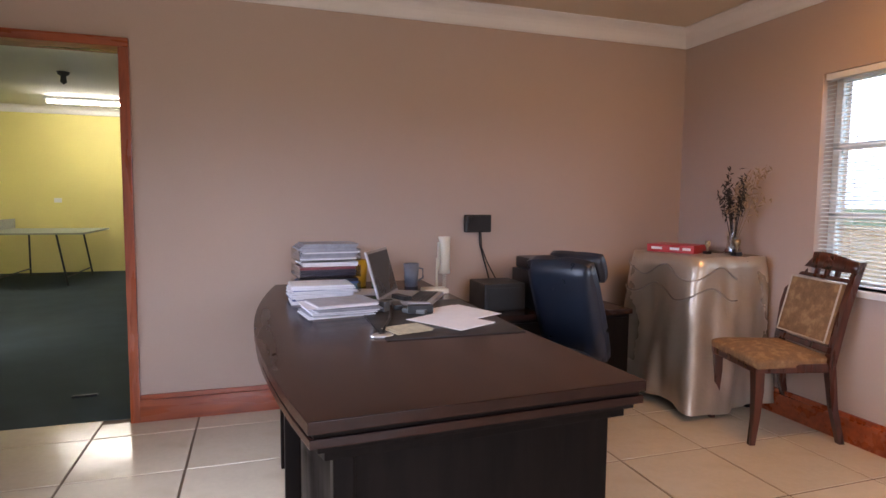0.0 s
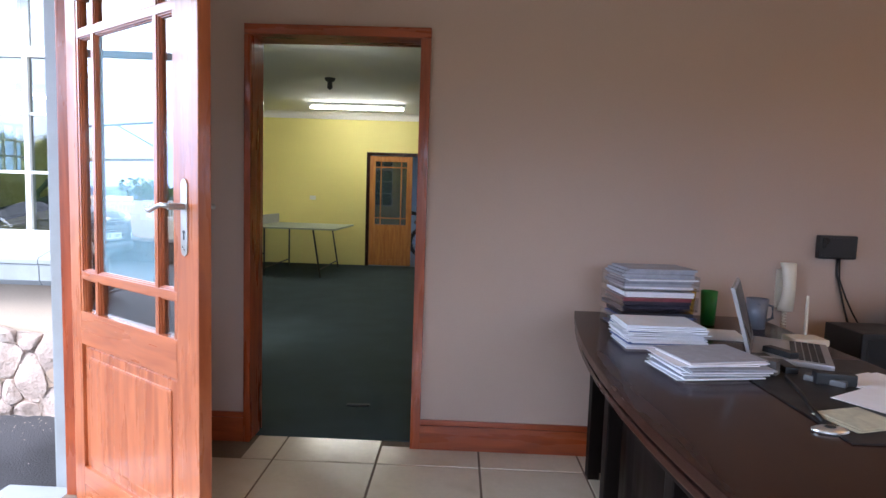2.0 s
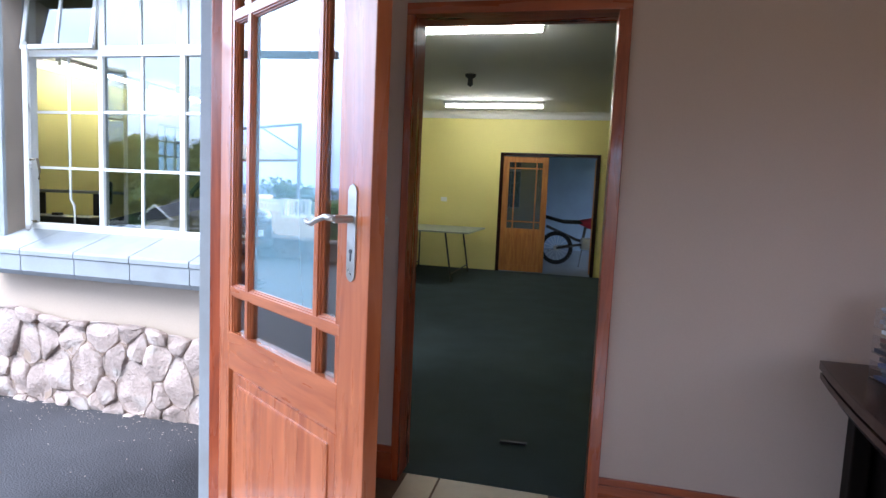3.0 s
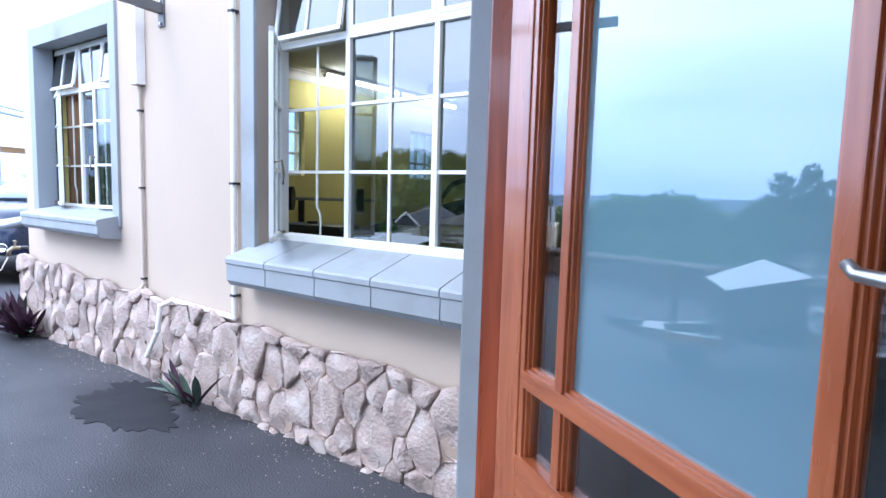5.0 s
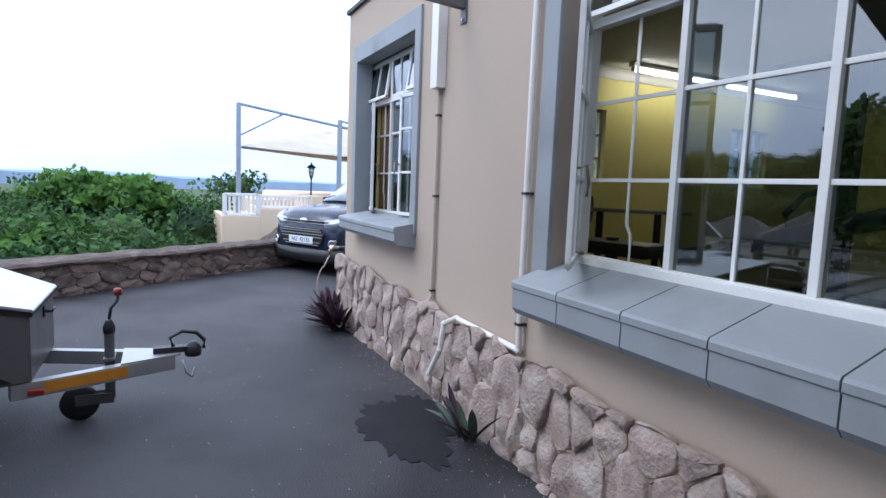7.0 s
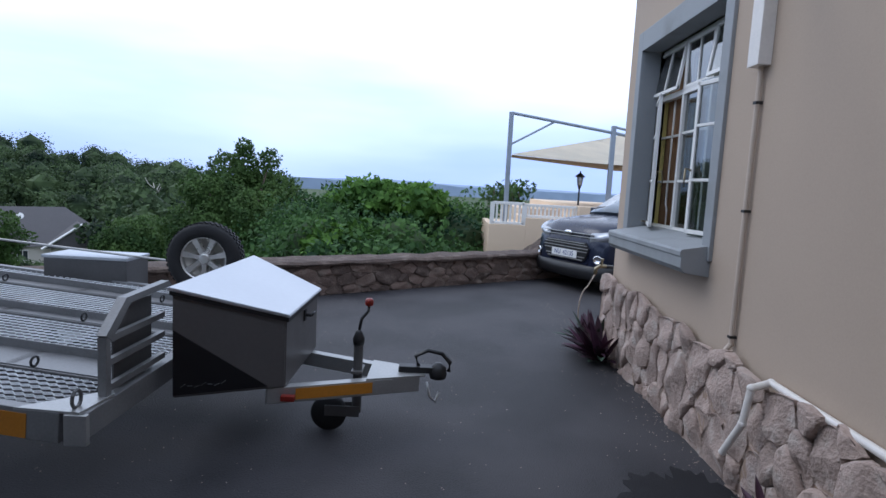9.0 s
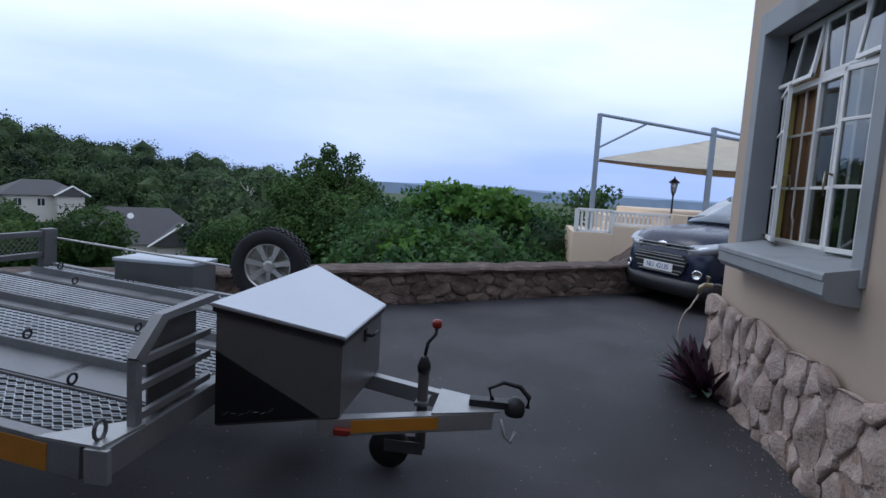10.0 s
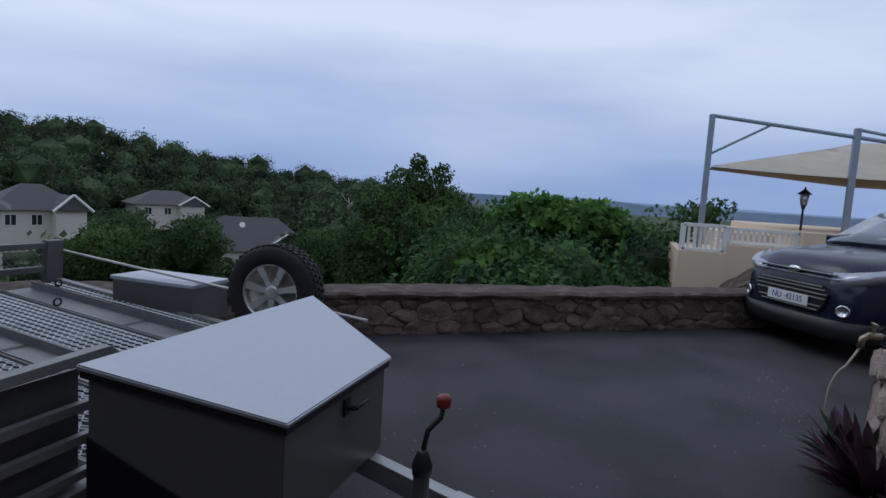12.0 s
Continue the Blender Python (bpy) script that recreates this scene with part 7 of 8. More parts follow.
# ---- swivel chair ----
def office_chair():
    m = Matrix.Translation((2.03, -0.93, 0)) @ Matrix.Rotation(radians(117), 4, "Z") @ Matrix.Diagonal((0.82, 0.82, 0.94, 1))
    c = thing("office_chair", "high-backed dark leather swivel chair turned from the desk", "office chair", m)
    def cushion(w, d, h, sag):
        bm = bmesh.new()
        bx(bm, -w / 2, w / 2, -d / 2, d / 2, -h / 2, h / 2)
        bmesh.ops.subdivide_edges(bm, edges=bm.edges[:], cuts=7, use_grid_fill=True)
        for v in bm.verts:
            x, y = v.co.x / (w / 2), v.co.y / (d / 2)
            e = max(0.0, (1 - x ** 4) * (1 - y ** 4))
            v.co.z *= 0.35 + 0.65 * e ** 0.4
            s = 1 - 0.07 * (abs(x) ** 3 * abs(y) ** 3)
            v.co.x, v.co.y = v.co.x * s, v.co.y * s
            if v.co.z > 0:
                v.co.z -= sag * math.exp(-((y * 2.4 - 0.35) / 0.16) ** 2) + sag * 0.6 * math.exp(-((x * 2) / 0.12) ** 2) * (y > 0.2)
        for f in bm.faces:
            f.smooth = True
        return bm
    part("backrest", cushion(0.50, 0.64, 0.15, 0.022), M_LEATHER, c, "padded dark leather back", Matrix.Translation((0, -0.24, 0.73)) @ Matrix.Rotation(radians(66), 4, "X"))
    part("headrest", cushion(0.40, 0.17, 0.11, 0.006), M_LEATHER, c, "", Matrix.Translation((0, -0.345, 0.965)) @ Matrix.Rotation(radians(66), 4, "X"))
    part("seat", cushion(0.52, 0.50, 0.14, 0.012), M_LEATHER, c, "", Matrix.Translation((0, 0.05, 0.47)))
    bm = bmesh.new()
    rod(bm, (0, 0, 0.08), (0, 0, 0.42), 0.03)
    part("column", bm, M_STEELD, c)
    for k in range(5):
        a = 2 * math.pi * k / 5
        bm = bmesh.new()
        tube(bm, [(0, 0, 0.12), (0.16 * math.cos(a), 0.16 * math.sin(a), 0.10), (0.30 * math.cos(a), 0.30 * math.sin(a), 0.075)], 0.025, 8, 0.018)
        lg = part("leg", bm, M_PLASTIC, c)
        bm = bmesh.new()
        rod(bm, (0.30 * math.cos(a) - 0.015, 0.30 * math.sin(a), 0.03), (0.30 * math.cos(a) + 0.015, 0.30 * math.sin(a), 0.03), 0.03)
        part("castor", bm, M_PLASTIC, lg)


office_chair()


# ---- draped table in the corner ----
def draped_table():
    t = thing("corner_table", "square table in the corner, hidden under its cloth", "table")
    x0, x1, y0, y1, h = 3.03, 3.56, -0.83, -0.22, 0.93
    bm = bmesh.new()
    bx(bm, x0 + 0.03, x1 - 0.03, y0 + 0.03, y1 - 0.03, h - 0.04, h - 0.006, 0.012)
    part("tabletop", bm, M_DESKV, t)
    for x in (x0 + 0.03, x1 - 0.07):
        for y in (y0 + 0.03, y1 - 0.07):
            bm = bmesh.new()
            bx(bm, x, x + 0.045, y, y + 0.045, 0, h - 0.04, 0.003)
            part("leg", bm, M_DESKV, t)
    cl = thing("tablecloth", "shiny silver-gold satin cloth draped to the floor over the table", "tablecloth")
    n = 120
    cx, cy = (x0 + x1) / 2, (y0 + y1) / 2
    def rim(k, grow):
        a = 2 * math.pi * k / n
        c, s = math.cos(a), math.sin(a)
        q = (abs(c) ** 7 + abs(s) ** 7) ** (-1 / 7)
        return cx + c * q * ((x1 - x0) / 2 + grow), cy + s * q * ((y1 - y0) / 2 + grow)
    bm = bmesh.new()
    rows = []
    for i in range(15):
        v = i / 14
        row = []
        for k in range(n):
            a = 2 * math.pi * k / n
            fold = (0.020 * math.sin(a * 7 + 1.6 * math.sin(a * 3)) + 0.010 * math.sin(a * 17 + 2 + 2.5 * v)) * v ** 0.8 + 0.014 * math.sin(a * 5 + v * 5) + 0.006 * math.sin(a * 11 - v * 9)
            corner = abs(math.sin(2 * a)) ** 6 * 0.05 * v
            x, y = rim(k, 0.012 + 0.035 * v ** 0.6 + fold * 0.8 + corner)
            z = h + 0.006 - (h - 0.035) * v - 0.02 * math.sin(a * 3 + 0.6) * v
            row.append(bm.verts.new((min(x, 3.585), min(y, -0.03), max(z, 0.012))))
        rows.append(row)
    for r1, r2 in zip(rows, rows[1:]):
        for k in range(n):
            bm.faces.new((r1[k], r1[(k + 1) % n], r2[(k + 1) % n], r2[k])).smooth = True
    inner = rows[0]
    for q in (0.75, 0.4):
        nxt = [bm.verts.new((cx + (v.co.x - cx) * q / 1.0, cy + (v.co.y - cy) * q, h + 0.007 + 0.002 * math.sin(k * 0.7))) for k, v in enumerate(rows[0])]
        for k in range(n):
            bm.faces.new((nxt[k], nxt[(k + 1) % n], inner[(k + 1) % n], inner[k])).smooth = True
        inner = nxt
    bm.faces.new(inner)
    bmesh.ops.recalc_face_normals(bm, faces=bm.faces[:])
    part("drape", bm, M_CLOTH, cl)
    bm = bmesh.new()
    for zz, ph in ((0.84, 0.0), (0.72, 1.2)):
        pts = []
        for k in range(46, 92):
            a = 2 * math.pi * k / n
            v = (h - zz) / h
            fold = (0.020 * math.sin(a * 7 + 1.6 * math.sin(a * 3)) + 0.010 * math.sin(a * 17 + 2 + 2.5 * v)) * v ** 0.8 + 0.014 * math.sin(a * 5 + v * 5) + 0.006 * math.sin(a * 11 - v * 9)
            x, y = rim(k, 0.020 + 0.035 * v ** 0.6 + fold * 0.8 + abs(math.sin(2 * a)) ** 6 * 0.05 * v)
            pts.append((x, y, zz + 0.04 * math.sin(k * 0.32 + ph)))
        tube(bm, pts, 0.005, 5)
    part("ribbon_trim", bm, M_CLOTHEDGE, cl)


draped_table()
TZ = 0.938
rm = thing("paper_ream", "flat red carton lying on the draped table", "carton", Matrix.Translation((3.22, -0.44, TZ)) @ Matrix.Rotation(radians(-62), 4, "Z"))
bm = bmesh.new()
bx(bm, -0.15, 0.15, -0.105, 0.105, 0, 0.05, 0.003)
part("carton", bm, M_REDP, rm)
bm = bmesh.new()
for x0, x1 in ((-0.12, -0.05), (0.0, 0.06), (0.08, 0.13)):
    bx(bm, x0, x1, -0.107, -0.105, 0.018, 0.034)
part("pale_print", bm, M_PAPER, rm)
vs = thing("flower_vase", "glass vase of dried dark flowers and feathery grass", "vase", Matrix.Translation((3.42, -0.70, TZ)))
bm = bmesh.new()
spin(bm, [(0.045, 0), (0.05, 0.02), (0.035, 0.07), (0.018, 0.13), (0.022, 0.19), (0.027, 0.2), (0.02, 0.19), (0.014, 0.13), (0.03, 0.07), (0.04, 0.02), (0, 0.015)], None, 20)
part("vase", bm, M_CLEAR, vs)
rg = random.Random(3)
for k in range(16):
    a, ln = rg.uniform(0, 6.28), rg.uniform(0.34, 0.54)
    lean = rg.uniform(0.05, 0.30)
    e = Vector((math.cos(a) * lean * ln, math.sin(a) * lean * ln - (0.10 if k % 3 == 0 else 0.0), ln))
    bm = bmesh.new()
    tube(bm, [(0, 0, 0.03), tuple(e * 0.5 + Vector((0, 0, 0.02))), tuple(e)], 0.003, 5, 0.0015)
    st = part("stem", bm, M_DRYD if k % 3 else M_DRY, vs)
    bm = bmesh.new()
    for j in range(34):
        q = rg.uniform(0.62, 1.05)
        c = e * q + Vector((rg.uniform(-1, 1), rg.uniform(-1, 1), rg.uniform(-1, 1))) * (0.022 if k % 3 else 0.035) + (Vector((0, -0.05, -0.03)) * max(0, q - 0.9) * 8 if k % 3 == 0 else Vector())
        d = Vector((rg.uniform(-1, 1), rg.uniform(-1, 1), rg.uniform(0, 1.5))).normalized() * 0.02
        s = d.cross(Vector((rg.uniform(-1, 1), 1, 0.3))).normalized() * 0.005
        bm.faces.new([bm.verts.new(p) for p in (c - d, c + s, c + d, c - s)])
    part("flower_head", bm, M_DRYD if k % 3 else M_DRY, st)
for x, y, s in ((3.30, -0.62, 0.8), (3.38, -0.77, 1.0), (3.50, -0.60, 1.1)):
    tp = thing("small_trophy", "small glass and gold trophy on the draped table", "trophy", Matrix.Translation((x, y, TZ)), "small trophies")
    bm = bmesh.new()
    bx(bm, -0.022 * s, 0.022 * s, -0.022 * s, 0.022 * s, 0, 0.022 * s, 0.002)
    part("base", bm, M_PLASTIC, tp)
    bm = bmesh.new()
    spin(bm, [(0.012 * s, 0.022 * s), (0.006 * s, 0.04 * s), (0.02 * s, 0.07 * s), (0.022 * s, 0.1 * s), (0, 0.09 * s)], None, 14)
    part("cup", bm, M_BRASS, tp)


# ---- upholstered chair ----
def dining_chair():
    m = Matrix.Translation((3.31, -1.10, 0)) @ Matrix.Rotation(radians(76), 4, "Z") @ Matrix.Diagonal((0.95, 0.95, 0.96, 1))
    c = thing("dining_chair", "mahogany chair with brown patterned seat and back, by the window", "chair", m)
    w, d = 0.235, 0.225
    bm = bmesh.new()
    bx(bm, -w, w, -d, d, 0.40, 0.45, 0.01)
    part("seat_frame", bm, M_MAHOG, c)
    bm = bmesh.new()
    bx(bm, -w, w, -d, d, -0.035, 0.035)
    bmesh.ops.subdivide_edges(bm, edges=bm.edges[:], cuts=6, use_grid_fill=True)
    for v in bm.verts:
        x, y = v.co.x / w, v.co.y / d
        if v.co.z > 0:
            v.co.z = 0.05 * (1 - 0.75 * max(abs(x), abs(y)) ** 3)
        v.co.x *= 1 + 0.08 * (v.co.y / d)
    for f in bm.faces:
        f.smooth = True
    part("seat", bm, M_FABRIC, c, "brown brocade seat pad", Matrix.Translation((0, 0, 0.465)))
    for s in (-1, 1):
        bm = bmesh.new()
        secs = []
        for z, o, r in ((0.0, 0.015, 0.015), (0.15, 0.0, 0.018), (0.30, -0.004, 0.024), (0.40, 0, 0.026), (0.44, 0, 0.024)):
            secs.append([(s * (w - 0.03) + a * r, d - 0.03 + o + b * r, z) for a, b in ((-1, -1), (1, -1), (1, 1), (-1, 1))])
        loft(bm, secs, smooth=False)
        part("leg", bm, M_MAHOG, c)
        bm = bmesh.new()
        secs = []
        for z, y, r in ((0.0, -d - 0.07, 0.016), (0.2, -d - 0.015, 0.018), (0.44, -d + 0.02, 0.022), (0.70, -d - 0.02, 0.020), (0.90, -d - 0.075, 0.019), (1.0, -d - 0.11, 0.018)):
            secs.append([(s * (w - 0.02 + 0.02 * (z > 0.5)) + a * r, y + b * r, z) for a, b in ((-1, -1), (1, -1), (1, 1), (-1, 1))])
        loft(bm, secs, smooth=False)
        part("back_post", bm, M_MAHOG, c)
    back = Matrix.Translation((0, -d - 0.02, 0.72)) @ Matrix.Rotation(radians(14), 4, "X")
    bm = bmesh.new()
    bx(bm, -w + 0.03, w - 0.03, -0.02, 0.024, -0.18, 0.16, 0.012)
    part("back_pad", bm, M_FABRIC, c, "brown brocade back panel", back)
    bm = bmesh.new()
    pts = [(-w + 0.035, 0.026, -0.175), (w - 0.035, 0.026, -0.175), (w - 0.035, 0.026, 0.155), (-w + 0.035, 0.026, 0.155), (-w + 0.035, 0.026, -0.175)]
    for a, b in zip(pts, pts[1:]):
        rod(bm, a, b, 0.005, seg=6)
    part("braid", bm, M_PIPING, c, "", back)
    bm = bmesh.new()
    bx(bm, -w + 0.01, w - 0.01, -0.014, 0.014, -0.225, -0.19, 0.006)
    bx(bm, -w + 0.01, w - 0.01, -0.014, 0.014, 0.168, 0.19, 0.006)
    secs = []
    for k in range(11):
        x = -w - 0.035 + (2 * w + 0.07) * k / 10
        up = 0.018 * math.cos((k - 5) / 5 * 2.6)
        secs.append([(x, -0.016, 0.222), (x, 0.018, 0.222), (x, 0.02, 0.30 + up), (x, -0.02, 0.30 + up)])
    loft(bm, secs)
    for k in range(4):
        x = -0.12 + 0.08 * k
        bx(bm, x - 0.012, x + 0.012, -0.01, 0.01, 0.188, 0.224, 0.004)
    part("crest_rail", bm, M_MAHOG, c, "carved mahogany top rail", back)


dining_chair()

# ---- east window with its blind ----
wn_ = thing("window_3", "white-framed window behind a slatted blind", "window")
wn_["kind"] = "structure"
bm = bmesh.new()
for y in (EW0, EW0 + 0.48, EW0 + 0.97, EW1 - 0.04):
    bx(bm, 3.70, 3.74, y, y + 0.04, EZ0, EZ1, 0.004)
for z in (EZ0, EZ0 + 0.36, EZ0 + 0.74, EZ1 - 0.04):
    bx(bm, 3.70, 3.74, EW0, EW1, z, z + 0.035, 0.004)
part("window_frame", bm, M_WHITE, wn_)
bm = bmesh.new()
bx(bm, 3.718, 3.722, EW0, EW1, EZ0, EZ1)
part("pane", bm, M_GLASS, wn_).visible_shadow = False
bm = bmesh.new()
bx(bm, 3.575, 3.72, EW0 - 0.02, EW1 + 0.02, EZ0 - 0.035, EZ0, 0.006)
part("window_sill", bm, M_WHITE, wn_)
bl = thing("slatted_blind", "white slatted blind with tilted open slats", "blind")
bm = bmesh.new()
bx(bm, 3.605, 3.65, EW0 + 0.01, EW1 - 0.01, EZ1 - 0.035, EZ1 - 0.002, 0.004)
part("head_rail", bm, M_BLIND, bl)
slat = bmesh.new()
secs = [[(3.628 + a, y, b) for a, b in ((-0.012, -0.0045), (0, 0.0), (0.012, 0.0015), (0.012, 0.0025), (0, 0.0012), (-0.012, -0.0035))] for y in (EW0 + 0.015, EW1 - 0.015)]
loft(slat, secs, smooth=False)
slat_me = mesh_of("slat", slat, M_BLIND)
for k in range(50):
    o = new("slat", slat_me)
    o.parent, o.location = bl, (0, 0, EZ0 + 0.02 + k * 0.0222)
bm = bmesh.new()
for y in (EW0 + 0.25, EW0 + 0.75, EW1 - 0.2):
    rod(bm, (3.614, y, EZ0 + 0.01), (3.614, y, EZ1 - 0.03), 0.0015, seg=4)
part("cord", bm, M_BLIND, bl)
bm = bmesh.new()
bx(bm, 8.2, 8.4, -8, 3, -0.3, 0.95)
struct("wall_garden", bm, M_BRICK, "rough brown garden wall outside the blind window")

# ---- games room ----
tt = thing("table_tennis_table", "folding table tennis table with a net, against the yellow wall", "table", Matrix.Translation((-3.05, 6.55, 0)))
for k in (0, 1):
    bm = bmesh.new()
    bx(bm, -1.37 + 1.385 * k, 0.0 + 1.37 * k - 0.005, -0.76, 0.76, 0.735, 0.76, 0.003)
    top = part("tabletop", bm, M_TABLEGREEN, tt)
    bm = bmesh.new()
    bx(bm, -1.37 + 1.385 * k, 1.37 * k - 0.005, -0.765, -0.745, 0.76, 0.762)
    part("edge_line", bm, M_WHITE, top)
bm = bmesh.new()
bx(bm, -0.006, 0.006, -0.86, 0.86, 0.76, 0.91)
part("net", bm, M_NET, tt)
for x in (-1.15, -0.25, 0.25, 1.0):
    for y in (-0.66, 0.66):
        bm = bmesh.new()
        rod(bm, (x, y, 0.735), (x + (0.12 if abs(x) > 0.5 else 0), y, 0), 0.014, seg=8)
        part("leg", bm, M_PLASTIC, tt)
    bm = bmesh.new()
    rod(bm, (x + (0.1 if abs(x) > 0.5 else 0), -0.66, 0.12), (x + (0.1 if abs(x) > 0.5 else 0), 0.66, 0.12), 0.011, seg=6)
    part("stretcher", bm, M_PLASTIC, tt)
bm = bmesh.new()
for s in (-1, 1):
    rod(bm, (-0.25, -0.66, 0.25 - 0.1 * s), (0.25, -0.66, 0.25 + 0.1 * s), 0.012, seg=6)
bx(bm, -0.13, 0.13, -0.69, -0.63, 0.20, 0.32, 0.01)
part("folding_brace", bm, M_PLASTIC, tt)


def tube_light(x, y, ln, yaw=0):
    t = thing("fluorescent_light", "lit white fluorescent batten on the ceiling", "ceiling light", Matrix.Translation((x, y, 0)) @ Matrix.Rotation(radians(yaw), 4, "Z"), "fluorescent battens")
    bm = bmesh.new()
    bx(bm, -ln / 2 - 0.03, ln / 2 + 0.03, -0.04, 0.04, 2.69, 2.738, 0.004)
    part("batten", bm, M_WHITE, t)
    bm = bmesh.new()
    rod(bm, (-ln / 2, 0, 2.66), (ln / 2, 0, 2.66), 0.018, seg=12)
    part("tube", bm, M_TUBE, t, "glowing fluorescent tube")
    for s in (-1, 1):
        bm = bmesh.new()
        bx(bm, s * ln / 2 - 0.012, s * ln / 2 + 0.012, -0.02, 0.02, 2.64, 2.70, 0.003)
        part("end_cap", bm, M_WHITE, t)


tube_light(-1.52, 6.5, 1.5)
tube_light(-1.07, 2.45, 1.1)
tube_light(-6.40, 4.22, 1.46, 92)
tube_light(-6.46, 5.76, 1.46, 92)
sd = thing("ceiling_sensor", "small dark sensor hanging from the ceiling", "sensor", Matrix.Translation((-1.52, 4.55, 2.74)))
bm = bmesh.new()
spin(bm, [(0.07, 0.0), (0.06, -0.03), (0.03, -0.05), (0.035, -0.12), (0.0, -0.15)][::-1], None, 16)
part("body", bm, M_PLASTIC, sd)
bm = bmesh.new()
bx(bm, -2.56, -2.45, 7.648, 7.66, 1.17, 1.245, 0.004)
solo("wall_switch", bm, M_WHITE, "white switch plate on the yellow wall", "switch")
# far double door: one leaf shut, the other folded away into the garage
bm = bmesh.new()
for x0, x1 in ((FX0 - 0.03, FX0 + 0.03), (FX1 - 0.03, FX1 + 0.03)):
    bx(bm, x0, x1, 7.64, 7.88, 0, 2.06, 0.004)
bx(bm, FX0, FX1, 7.64, 7.88, 2.01, 2.06, 0.004)
struct("door_3", bm, M_DESK, "dark timber frame of the far double door")


def far_leaf(m, name_label):
    d = thing("glazed_door", name_label, "door", m, "far double door leaves")
    bm = bmesh.new()
    for a, b in ((0, 0.10), (0.67, 0.77)):
        bx(bm, a, b, -0.02, 0.02, 0.01, 2.0, 0.003)
    part("stile", bm, M_PINE, d)
    bm = bmesh.new()
    for a, b in ((0.01, 0.12), (0.66, 0.76), (1.90, 2.0)):
        bx(bm, 0.1, 0.67, -0.02, 0.02, a, b, 0.003)
    part("rail", bm, M_PINE, d)
    bm = bmesh.new()
    for x in (0.20, 0.57):
        bx(bm, x - 0.01, x + 0.01, -0.014, 0.014, 0.76, 1.90)
    for z in (0.88, 1.80):
        bx(bm, 0.1, 0.67, -0.014, 0.014, z - 0.01, z + 0.01)
    part("glazing_bar", bm, M_PINE, d)
    bm = bmesh.new()
    bx(bm, 0.1, 0.67, -0.012, 0.012, 0.12, 0.66)
    part("panel", bm, M_PINE, d)
    bm = bmesh.new()
    bx(bm, 0.1, 0.67, -0.002, 0.002, 0.76, 1.90)
    part("pane", bm, M_GLASS, d).visible_shadow = False


far_leaf(Matrix.Translation((FX0 + 0.03, 7.70, 0)), "closed orange timber glazed leaf of the double door")
far_leaf(Matrix.Translation((FX1 - 0.03, 7.90, 0)) @ Matrix.Rotation(radians(80), 4, "Z"), "orange timber glazed leaf folded back into the garage")


